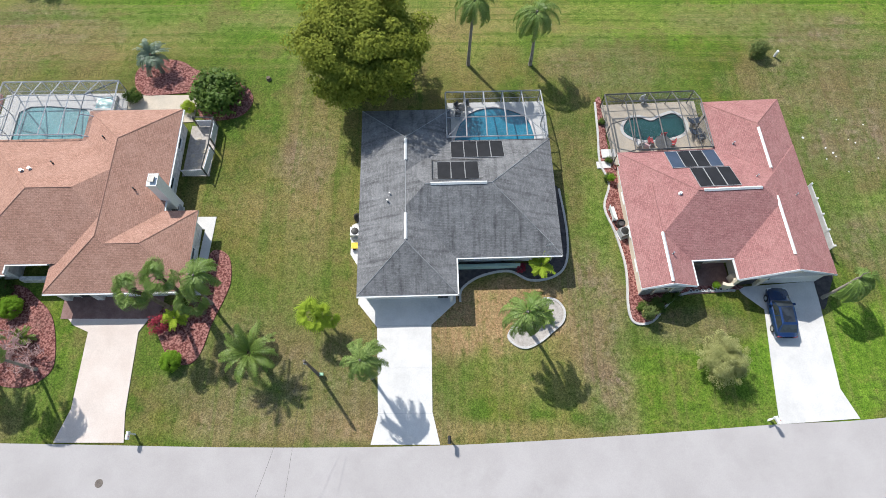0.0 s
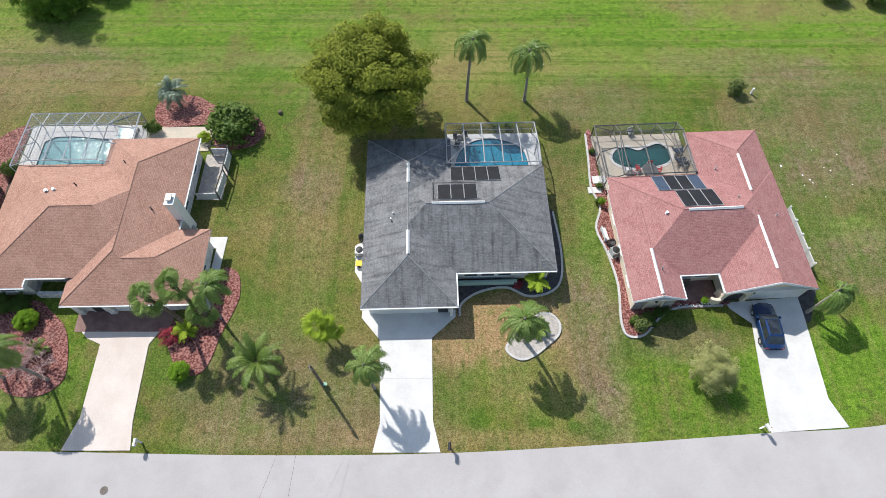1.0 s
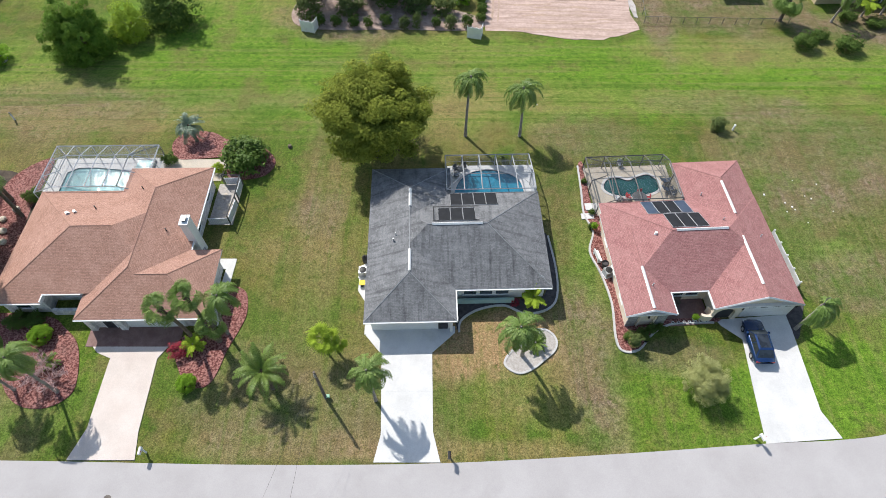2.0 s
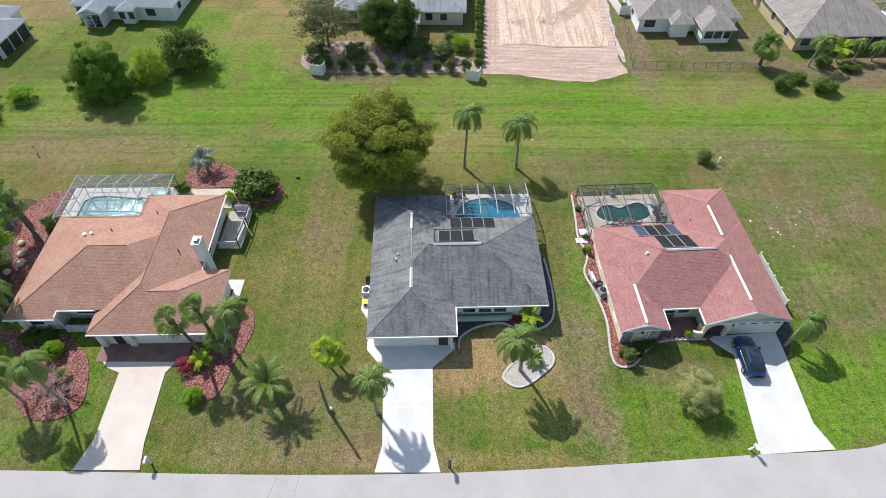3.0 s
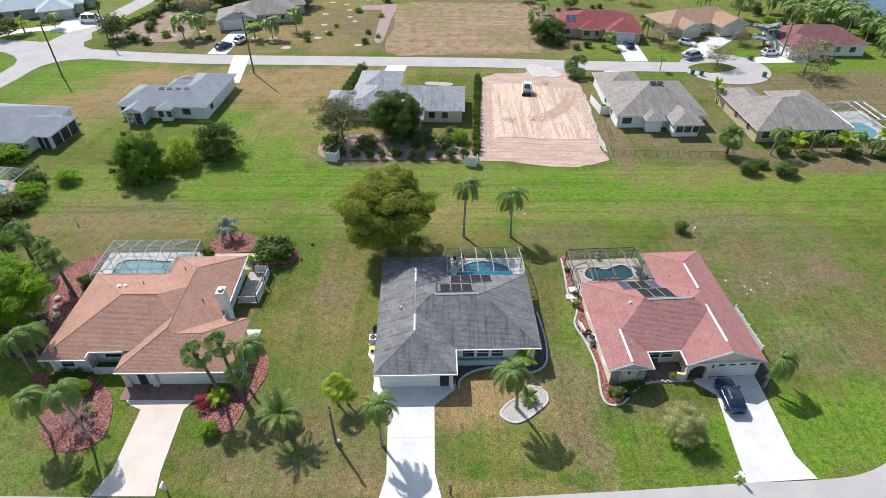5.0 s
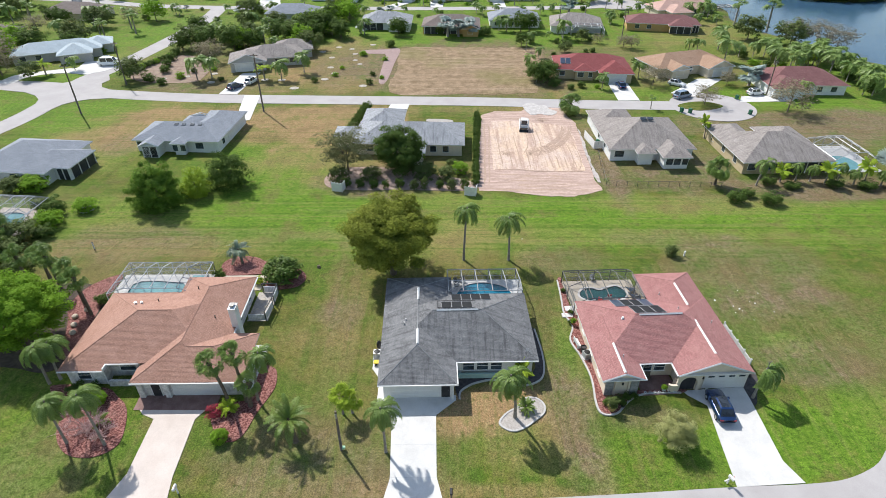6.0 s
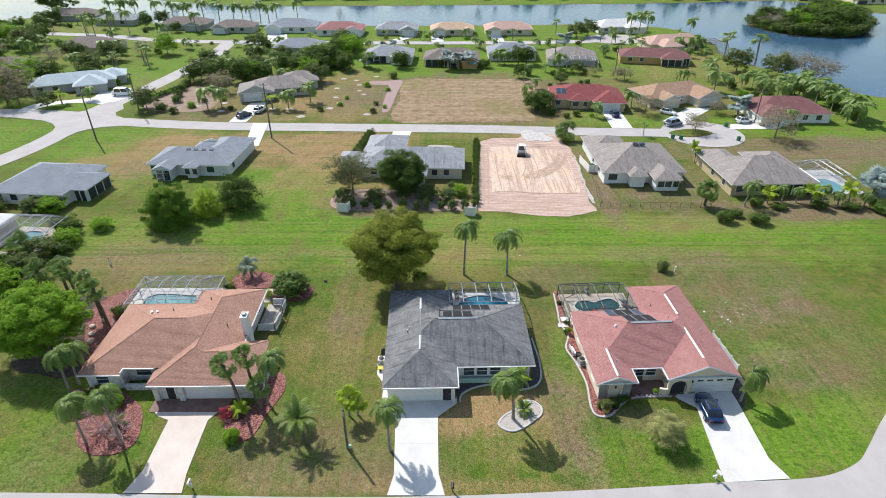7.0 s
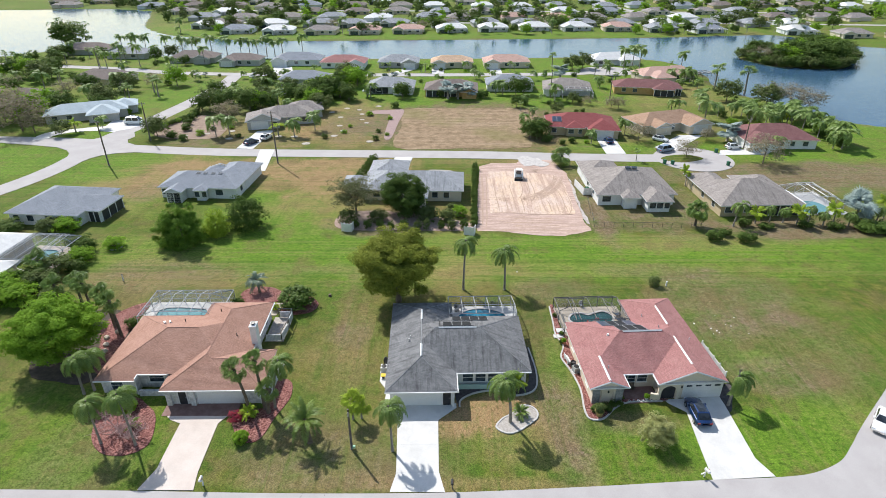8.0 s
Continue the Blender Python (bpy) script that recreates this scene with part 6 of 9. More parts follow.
palm("palm_tree", Q + " in the gravel island", 7.7, 11.5, 6.9, QUEEN, 26, (-0.95, -0.6), 0.17, 0.98, 13, NEAR_PALMS)
windblown = palm("palm_tree", "wind-blown queen palm with a dead spear beside the driveway", 34.55, 14.3, 4.2, QUEEN, 24, (0.5, 0.3), 0.15, 0.95, 14, NEAR_PALMS, sweep=-25)
spear = Shape()
for i in range(5):
    spear.tube([(0.5, 0.3, 4.3), (0.4 + 0.05 * i, 0.3 + 0.05 * i, 4.9), (0.25 + 0.12 * i, 0.4, 5.4 + 0.1 * (i % 2))], [0.05, 0.035, 0.01], 4)
part("dead_frond", spear, PALM_BARK, windblown, "dry tan dead fronds standing up")
palm("palm_tree", "small lime-green palm in the dark mulch bed", 9.0, 17.0, 1.5, LIME_FEATHER, 22, (0.1, 0.0), 0.1, 0.85, 15, NEAR_PALMS)
palm("palm_tree", Q + " on the open grass", 3.0, 40.8, 8.8, QUEEN, 23, (0.3, 0.0), 0.17, 1.0, 16, "palm trees behind the houses")
palm("palm_tree", Q + " on the open grass", 9.7, 40.8, 7.0, QUEEN, 23, (-0.3, 0.3), 0.17, 1.05, 17, "palm trees behind the houses")
palm("cycad", "small cycad with stiff dark fronds in the gravel island", 9.0, 12.6, 0.35, CYCAD, 24, (0, 0), 0.16, 1.0, 18, category="cycad", steep=(-15, 80))
palm("palm_tree", "short palm with arching fronds leaning in red mulch", -29.9, 39.8, 1.9, PINDO, 34, (-0.5, 0.6), 0.2, 1.0, 19, "palm trees behind the houses", True, steep=(-45, 75))
palm("palm_tree", S + " beside the house", -46.5, 28.2, 5.6, SABAL, 24, (-0.6, 0.4), 0.22, 1.1, 20, "palm trees behind the houses", True, bulge=1.1)
palm("palm_tree", S + " beside the house", -48.6, 30.5, 5.4, SABAL, 24, (-0.5, 0.2), 0.22, 1.15, 21, "palm trees behind the houses", True, bulge=1.1)
palm("palm_tree", S + " among shrubs", -53.7, 33.9, 5.0, SABAL, 24, (-0.4, 0.2), 0.2, 1.15, 22, "palm trees behind the houses", True, bulge=1.1)
palm("cycad", "small lime-green palm in red mulch by the garage", -23.4, 12.3, 0.5, LIME_FEATHER, 20, (0, 0), 0.1, 0.8, 23, category="cycad", steep=(-5, 80))
palm("cycad", "small dark cycad in the red mulch bed", -36.4, 10.6, 0.3, CYCAD, 20, (0, 0), 0.12, 0.9, 24, category="cycad", steep=(-5, 80))

# dark soil and mulch, its colour deepened to paint in the tree's shade
slab("ground_bed", [(-55, 20.5), (-50, 18.5), (-46.4, 18.0), (-44.6, 21), (-44.4, 29), (-47, 33), (-52, 35), (-58, 32)], 0.046, plain("soil_with_painted_shade", (0.060, 0.045, 0.035), (0.105, 0.080, 0.060), 1.2, 6, 0.95, bump=0.9), "dark leaf-littered soil under the big green tree, its shade painted in", "flower bed", smooth=4)
tree("oak_tree", "large spreading oak with dense olive-green leaves behind the grey house", -7.3, 37.4, 11.4, 5.5, 5.4, OAK_CROWN, OAK_LEAF, 0.38, crown_h=0.76, seed=1)
tree("broadleaf_tree", "big round tree with bright green leaves beside the house", -51.6, 22.8, 8.8, 5.2, 5.0, GREEN_CROWN, GREEN_LEAF, 0.3, crown_h=0.82, seed=2)
tree("broadleaf_tree", "small round tree with pale grey-green leaves on the lawn", 23.8, 8.3, 3.4, 1.85, 1.8, crown_mesh("lawn", PALE_OLIVE, clumps=190, per=170, leaf=0.05, seed=22, tri=True, ragged=0.3, hollow=0.45, spread=0.17, flip=0.5), PALE_OLIVE, 0.09, crown_h=0.86, seed=3)
bush("large shrub with big glossy dark green leaves", -23.0, 36.3, 2.3, 2.7, BIG_LEAF_CROWN)
bush("clipped bright green round shrub in red mulch", -23.1, 8.5, 0.85, 1.25, BALL_CROWN, "round clipped shrubs")
bush("clipped bright green round shrub in red mulch", -38.2, 13.3, 1.0, 1.4, BALL_CROWN, "round clipped shrubs")
bush("dark red leafed shrub in the mulch bed", -24.7, 11.7, 0.9, 1.3, RED_CROWN)
bush("small dark red shrub in the dark mulch bed", 7.4, 17.1, 0.5, 0.6, RED_CROWN)
bush("clipped dark shrub at the enclosure corner", -32.1, 36.2, 0.8, 1.3, SMALL_DARK)
bush("clipped dark shrub at the enclosure corner", -45.9, 30.5, 0.9, 1.4, SMALL_DARK)
bush("low dark shrub before the house wall", -39.6, 15.0, 0.9, 1.0, SMALL_DARK)
bush("low dark shrub before the house wall", -41.2, 14.9, 1.0, 1.1, SMALL_DARK)
bush("small weathered shrub in the open grass", 34.5, 42.1, 0.9, 1.6, SMALL_OLIVE)
bush("yellow-green shrub beside the shed wall", -26.2, 35.0, 0.7, 1.0, YELLOW_CROWN)
for x, y, r in ((18.1, 13.3, 0.5), (19.3, 13.6, 0.55), (20.4, 14.1, 0.5), (21.3, 14.3, 0.4), (16.6, 33.2, 0.35), (16.8, 28.6, 0.35), (16.5, 26.6, 0.4)):
    bush("small dark potted or bedded shrub in red mulch", x, y, r, r * 1.7, SMALL_DARK, "small shrubs along the cream house")


def bare_shrub(x, y, r, h, seed, label="leafless shrub with fine pale pinkish twigs in red mulch"):
    ob = thing("bare_shrub", label, "shrub", x, y, 0, 0, "leafless shrubs")
    rng = random.Random(seed)
    part("stem", Shape().tube([(0, 0, -0.1), (0.05, 0, h * 0.3)], [0.07, 0.05], 6), TWIG, ob)
    for i in range(11):
        a, k = i * 2.4 + rng.uniform(-0.3, 0.3), rng.uniform(0.55, 1.0)
        s = Shape()
        end = Vector((r * k * math.cos(a), r * k * math.sin(a), h * rng.uniform(0.6, 1.0)))
        mid = Vector((end.x * 0.45, end.y * 0.45, h * 0.5))
        s.tube([(0.05, 0, h * 0.28), mid, end], [0.05, 0.04, 0.018], 4, False)
        for j in range(9):
            t = rng.uniform(0.2, 1)
            p = mid.lerp(end, t)
            q = p + Vector((rng.uniform(-1, 1), rng.uniform(-1, 1), rng.uniform(0, 0.8))) * r * 0.4
            s.tube([p, q], [0.028, 0.014], 3, False)
            for _ in range(2):
                s.tube([p.lerp(q, 0.6), p.lerp(q, 0.6) + Vector((rng.uniform(-1, 1), rng.uniform(-1, 1), rng.uniform(0, 0.7))) * r * 0.25], [0.02, 0.012], 3, False)
        part("branch", s, TWIG, ob)
    return ob


bare_shrub(-37.6, 9.7, 2.3, 2.2, 1)
bare_shrub(-35.6, 8.9, 1.7, 1.8, 2)


# ---- street furniture and things in the gardens ----
def utility_pole(x, y, h, label, arm=0.0, r=0.13, lamp=False):
    ob = thing("utility_pole", label, "utility pole", x, y, 0, 0, "wooden poles")
    part("pole", Shape().tube([(0, 0, -0.3), (0, 0, h * 0.5), (0, 0, h)], [r * 1.15, r, r * 0.8], 9), POLE_WOOD, ob, smooth=True)
    part("bracket", Shape().box(-0.09, -0.16, h - 0.9, 0.09, -0.1, h - 0.3), METAL, ob)
    if arm:
        part("crossarm", Shape().box(-arm, -0.06, h - 0.45, arm, 0.06, h - 0.31), POLE_WOOD, ob)
        for u in (-arm * 0.9, 0.0, arm * 0.9):
            part("insulator", Shape().lathe([(0.03, 0), (0.06, 0.05), (0.03, 0.1), (0.06, 0.15), (0.02, 0.2)], 7, (u, 0, h - 0.31 if u else h)), METAL, ob)
    if lamp:
        part("lamp_arm", Shape().tube([(0, 0, h - 0.8), (0.7, -0.5, h - 0.4), (1.5, -1.0, h - 0.35)], 0.035, 6), METAL, ob)
        part("lamp_head", Shape().box(1.3, -1.15, h - 0.42, 1.85, -0.9, h - 0.28), METAL, ob)
    return ob


utility_pole(-10.4, 7.4, 5.9, "dark wooden utility pole standing on the lawn")
part("post_tag", Shape().box(0.10, -0.12, 0.2, 0.42, 0.12, 0.5), plain("pale_green_plastic", (0.30, 0.55, 0.38), (0.36, 0.6, 0.42), 2, 20, 0.5), bpy.data.objects["utility_pole"], "pale green marker at the pole's foot")
for dx, end in ((0.0, (-17.5, -16.0, 5.6)), (0.1, (-12.6, -18.0, 5.4))):
    a, b = Vector((-10.4 + dx * 0.3, 7.4, 5.6)), Vector(end)
    s = Shape().tube([a.lerp(b, t / 10) - Vector((0, 0, 1.1 * (1 - (t / 5 - 1) ** 2))) for t in range(11)], 0.008, 4)
    single("cable", s, BLACK, "thin overhead service cable running across the street", "cable", group="overhead cables")
utility_pole(-85.3, 99.6, 11.5, "tall grey wooden utility pole beside the side street", 0.9, 0.17)
utility_pole(-42.8, 101.3, 13.5, "tall grey wooden utility pole beside the side street", 0.9, 0.17)
utility_pole(-84.2, 120.5, 11.0, "tall grey wooden utility pole at the junction", 0.9, 0.17)
utility_pole(81.6, 112.8, 8.6, "grey wooden utility pole beside a driveway", 0.6, 0.15)
utility_pole(58.5, 166, 9.0, "grey wooden utility pole on open grass", 0.6, 0.15)
utility_pole(38.5, 172, 10.0, "grey wooden utility pole behind a house", 0.6, 0.15)
utility_pole(-148, 214, 11.0, "tall wooden utility pole among trees", 0.8, 0.17)


def mailbox(x, y, yaw, material, post, label):
    ob = thing("mailbox", label, "mailbox", x, y, 0, yaw, "mailboxes along the kerb")
    part("post", Shape().box(-0.06, -0.06, -0.2, 0.06, 0.06, 1.05), post, ob)
    part("arm", Shape().box(-0.05, -0.45, 0.95, 0.05, 0.15, 1.03), post, ob)
    s = Shape()
    prof = [(-0.13, 0), (0.13, 0), (0.13, 0.16)] + [(0.13 * math.cos(math.pi * i / 8), 0.16 + 0.13 * math.sin(math.pi * i / 8)) for i in range(1, 8)] + [(-0.13, 0.16)]
    n = len(prof)
    k = len(s.v)
    s.v += [(u, -0.5, 1.03 + w) for u, w in prof] + [(u, 0.12, 1.03 + w) for u, w in prof]
    s.f += [tuple(range(k, k + n)), tuple(range(k + 2 * n - 1, k + n - 1, -1))] + [(k + i, k + n + i, k + n + (i + 1) % n, k + (i + 1) % n) for i in range(n)]
    part("box", s, material, ob)
    part("flag", Shape().box(0.135, -0.3, 1.15, 0.15, -0.25, 1.4), RED_PAINT, ob)
    return ob


RED_PAINT = plain("red_paint", (0.45, 0.04, 0.03), (0.5, 0.06, 0.05), 3, 20, 0.4)
mailbox(-25.2, 2.55, 0, WHITE_TRIM, WHITE_TRIM, "white mailbox on a white post beside the street")
mailbox(0.75, 2.2, 0, BLACK, POLE_WOOD, "small black mailbox on a post beside the street")
mailbox(27.4, 3.7, 20, WHITE_TRIM, WHITE_TRIM, "white mailbox on a white post beside the street")
part("side_arm", Shape().box(-0.5, -0.06, 0.55, 0.0, 0.06, 0.67), WHITE_TRIM, bpy.data.objects["mailbox.002"])
single("manhole_cover", Shape().lathe([(0.33, 0.0), (0.33, 0.045), (0.30, 0.048), (0.0, 0.048)], 20), POLE_WOOD, "dark round iron manhole cover in the street", "manhole cover", pose(-27.3, -1.2, 0))


# ---- vehicles ----
def car_body(L, W, H, hood, deck, belt, roof_in=0.22, rake=0.55, rear=0.35):
    """Lower body and roof pillars as cross-sections along the length (x forward)."""
    s = Shape()
    stations = [(-L / 2, 0.86, 0.42, belt * 0.86), (-L / 2 + 0.12, 0.95, 0.26, belt * 0.97), (-L / 2 + 0.6, 1.0, 0.2, belt), (0, 1.0, 0.2, belt * 0.99), (L / 2 - hood, 1.0, 0.2, belt * 0.97), (L / 2 - 0.45, 0.97, 0.22, belt * 0.83), (L / 2 - 0.1, 0.88, 0.28, belt * 0.72), (L / 2, 0.74, 0.36, belt * 0.6)]
    rings = []
    for x, k, lo, hi in stations:
        w = W / 2 * k
        rings.append([(x, -w * 0.94, lo), (x, -w, lo + 0.22), (x, -w * 0.985, hi - 0.12), (x, -w * 0.90, hi), (x, w * 0.90, hi), (x, w * 0.985, hi - 0.12), (x, w, lo + 0.22), (x, w * 0.94, lo)])
    n = 8
    k0 = len(s.v)
    for r in rings:
        s.v += r
    for i in range(len(rings) - 1):
        a = k0 + i * n
        s.f += [(a + j, a + (j + 1) % n, a + n + (j + 1) % n, a + n + j) for j in range(n)]
    s.f += [tuple(range(k0, k0 + n)), tuple(range(k0 + (len(rings) - 1) * n + n - 1, k0 + (len(rings) - 1) * n - 1, -1))]
    return s


def vehicle(kind, x, y, yaw, paint, label, L=4.6, W=1.85, H=1.5, hood=1.35, deck=0.6, belt=0.98, group="parked cars", z=0.035, category="car", rear_slope=0.45, name="car"):
    ob = thing(name, label, category, x, y, z, yaw, group)
    part("body", car_body(L, W, H, hood, deck, belt), paint, ob, smooth=True)
    a0, a1 = -L / 2 + deck * 0.55, L / 2 - hood + 0.05
    b0, b1 = a0 + rear_slope, a1 - 0.75
    wb, wt = W / 2 * 0.90, W / 2 * 0.72
    z0, z1 = belt - 0.02, H
    p = [Vector(q) for q in ((a0, -wb, z0), (a1, -wb, z0), (a1, wb, z0), (a0, wb, z0), (b0, -wt, z1), (b1, -wt, z1), (b1, wt, z1), (b0, wt, z1))]

    def glass(name, q, shrink=0.06):
        c = sum(q, Vector()) / 4
        nrm = (q[1] - q[0]).cross(q[3] - q[0]).normalized() * 0.012
        part(name, Shape().face(*[v.lerp(c, shrink) + nrm for v in q]), CAR_GLASS, ob, "dark tinted car glass")

    cab = Shape()
    cab.v += [tuple(v) for v in p]
    cab.f += [(0, 1, 5, 4), (1, 2, 6, 5), (2, 3, 7, 6), (3, 0, 4, 7)]
    part("cabin", cab, paint, ob)
    roof = Shape()
    e = Vector((0, 0, 0.045))
    mid = [p[4].lerp(p[6], 0.1) + e, p[5].lerp(p[7], 0.1) + e, p[6].lerp(p[4], 0.1) + e, p[7].lerp(p[5], 0.1) + e]
    roof.face(*mid)
    for i in range(4):
        roof.face(p[4 + i], p[4 + (i + 1) % 4], mid[(i + 1) % 4], mid[i])
    part("roof", roof, paint, ob)
    glass("windscreen", [p[1], p[2], p[6], p[5]], 0.07)
    glass("rear_window", [p[3], p[0], p[4], p[7]], 0.12)
    m0, m1 = p[0].lerp(p[1], 0.52), p[4].lerp(p[5], 0.5)
    glass("side_window", [p[0].lerp(p[1], 0.08), m0, m1, p[4]], 0.09)
    glass("side_window", [m0, p[1], p[5], m1], 0.09)
    m0, m1 = p[3].lerp(p[2], 0.52), p[7].lerp(p[6], 0.5)
    glass("side_window", [m0, p[3].lerp(p[2], 0.08), p[7], m1], 0.09)
    glass("side_window", [p[2], m0, m1, p[6]], 0.09)
    for wx in (-L / 2 + 0.85, L / 2 - 0.9):
        for sy in (-1, 1):
            w = part("wheel", Shape().tube([(0, -0.11, 0), (0, 0.11, 0)], 0.33, 16), RUBBER, ob, "black tyre")
            w.matrix_basis = pose(wx, sy * (W / 2 - 0.10), 0.33)
            part("rim", Shape().tube([(0, -0.118, 0), (0, 0.118, 0)], 0.2, 12), METAL, w)
    for sy in (-1, 1):
        part("headlight", Shape().box(L / 2 - 0.28, sy * W * 0.36 - 0.16, belt * 0.62, L / 2 - 0.05, sy * W * 0.36 + 0.16, belt * 0.74), LAMP_GLASS, ob)
        part("tail_light", Shape().box(-L / 2 - 0.01, sy * W * 0.36 - 0.16, belt * 0.68, -L / 2 + 0.12, sy * W * 0.36 + 0.16, belt * 0.86), RED_PAINT, ob)
        part("mirror", Shape().box(a1 - 0.45, sy * (W / 2 + 0.06) - 0.1, belt, a1 - 0.25, sy * (W / 2 + 0.06) + 0.1, belt + 0.16), paint, ob)
    if kind == "crossover":
        part("sunroof", Shape().box(b0 + 0.18, -wt * 0.74, H + 0.04, b1 - 0.04, wt * 0.74, H + 0.056), CAR_GLASS, ob, "dark glass sunroof")
    return ob


def car_paint(name, c, metal=0.3):
    k = Mat(name, 0.22, metal, 0.6)
    k.b.inputs["Coat Weight"].default_value = 0.7
    return k.color(k.mix(k.ramp(k.noise(60, 2), 0.4, 0.6), c, [v * 1.15 for v in c])).m


CAR_GLASS = glass_pane("tinted_car_glass", (0.015, 0.018, 0.022))
LAMP_GLASS = plain("lamp_glass", (0.65, 0.66, 0.68), (0.75, 0.76, 0.78), 3, 20, 0.15)
BLUE_PAINT = car_paint("dark_blue_car_paint", (0.010, 0.036, 0.120), 0.35)
WHITE_PAINT = car_paint("white_car_paint", (0.75, 0.75, 0.75), 0.0)
SILVER_PAINT = car_paint("blue_grey_car_paint", (0.22, 0.28, 0.36))
NAVY_PAINT = car_paint("navy_car_paint", (0.02, 0.03, 0.07))
DARK_PAINT = car_paint("dark_grey_car_paint", (0.03, 0.032, 0.036))
vehicle("crossover", 30.15, 12.75, 89, BLUE_PAINT, "dark blue crossover car parked on the white driveway", 4.55, 1.9, 1.55, rear_slope=0.6)
vehicle("sedan", 51.2, 11.2, 228, WHITE_PAINT, "white saloon car standing at the bend of the street", 4.6, 1.82, 1.45, deck=1.2, rear_slope=0.6)
vehicle("crossover", -51.5, 122.2, 75, WHITE_PAINT, "white crossover car parked on a driveway", 4.5, 1.85, 1.65)
vehicle("crossover", -54.5, 117.8, 60, NAVY_PAINT, "dark navy car parked on a driveway", 4.5, 1.85, 1.6)
vehicle("crossover", 46.3, 119.0, 92, BLUE_PAINT, "dark blue car parked on a driveway", 4.5, 1.85, 1.6)
vehicle("van", 59.8, 111.3, 28, SILVER_PAINT, "blue-grey minivan parked at the turning circle", 5.1, 1.95, 1.8, hood=1.0, belt=1.05, category="van", name="van")
vehicle("crossover", 61.5, 120.5, 320, WHITE_PAINT, "white car parked on a driveway", 4.5, 1.85, 1.6)
vehicle("crossover", 79.2, 113.5, 10, WHITE_PAINT, "white crossover car parked on a driveway", 4.5, 1.85, 1.65)
vehicle("van", -97.0, 137.8, 5, WHITE_PAINT, "white panel van parked on a driveway", 5.8, 2.05, 2.3, hood=0.9, belt=1.2, category="van", name="van")
vehicle("crossover", -99.0, 141.8, 10, WHITE_PAINT, "white car parked behind a van", 4.5, 1.85, 1.55)


def loader(x, y, yaw):
    """A compact skid-steer loader."""
    ob = thing("skid_loader", "compact white and dark skid-steer loader on bare sand", "loader", x, y, 0.05, yaw)
    part("body", Shape().box(-1.4, -0.75, 0.35, 1.0, 0.75, 1.15, 0.06), WHITE_PAINT, ob)
    part("engine_cover", Shape().box(-1.5, -0.65, 1.1, -0.5, 0.65, 1.5, 0.08), DARK_PAINT, ob)
    cab = part("cab", Shape().box(-0.55, -0.6, 1.1, 0.75, 0.6, 2.15, 0.05), DARK_PAINT, ob)
    part("cab_roof", Shape().box(-0.65, -0.68, 2.15, 0.85, 0.68, 2.25), WHITE_PAINT, ob)
    part("front_window", Shape().box(0.72, -0.45, 1.25, 0.765, 0.45, 2.05), CAR_GLASS, cab)
    for sy in (-1, 1):
        part("lift_arm", Shape().bar((-1.3, sy * 0.9, 1.7), (0.9, sy * 0.9, 1.4), 0.2).bar((0.9, sy * 0.9, 1.4), (1.7, sy * 0.9, 0.5), 0.2), WHITE_PAINT, ob)
        part("track", Shape().box(-1.35, sy * 0.75 - 0.2, 0.0, 1.05, sy * 0.75 + 0.2, 0.62, 0.08), RUBBER, ob)
    part("bucket", Shape().box(1.5, -0.95, 0.05, 1.65, 0.95, 0.75).box(1.6, -0.95, 0.02, 2.3, 0.95, 0.1).box(1.6, -0.98, 0.05, 2.15, -0.92, 0.6).box(1.6, 0.92, 0.05, 2.15, 0.98, 0.6), DARK_PAINT, ob)
    return ob


loader(17.7, 91.2, 264)


# ---- small things round the houses ----
air_conditioner(-25.2, 23.0, 5)
air_conditioner(-8.0, 20.6, 0)
air_conditioner(17.25, 20.6, 20)
tank = thing("pool_filter", "dark round pool filter tank on the side walk", "pool filter", -7.9, 22.2, 0.026)
part("tank", Shape().lathe([(0.28, 0), (0.33, 0.1), (0.33, 0.7), (0.22, 0.9), (0.08, 0.98), (0.08, 1.05)], 14), BLACK, tank, smooth=True)
part("pipe", Shape().tube([(0.2, 0, 0.3), (0.55, 0, 0.3), (0.55, 0.5, 0.3)], 0.04, 6), WHITE_TRIM, tank)
pump = thing("pool_pump", "small pump with yellow cover on the side walk", "pump", -8.0, 19.3, 0.026)
part("motor", Shape().tube([(0, -0.35, 0.25), (0, 0.25, 0.25)], 0.14, 10), BLACK, pump)
part("cover", Shape().box(-0.3, -0.3, 0.38, 0.3, 0.3, 0.45), plain("yellow_plastic", (0.7, 0.5, 0.03), (0.75, 0.55, 0.05), 3, 20, 0.5), pump, "yellow plastic cover")
part("base", Shape().box(-0.2, -0.4, 0.0, 0.2, 0.35, 0.12), GREY_CONCRETE, pump)
dish = thing("antenna", "thin metal roof antenna on the grey shingle roof", "antenna", 9.6, 18.0, 2.95, 1.5)
part("mast", Shape().tube([(0, 0, -0.2), (0, 0, 1.0)], 0.025, 6), METAL, dish)
for i in range(4):
    part("rod", Shape().bar((-0.35 + 0.04 * i, 0, 0.55 + 0.12 * i), (0.35 - 0.04 * i, 0, 0.55 + 0.12 * i), 0.02), METAL, dish)

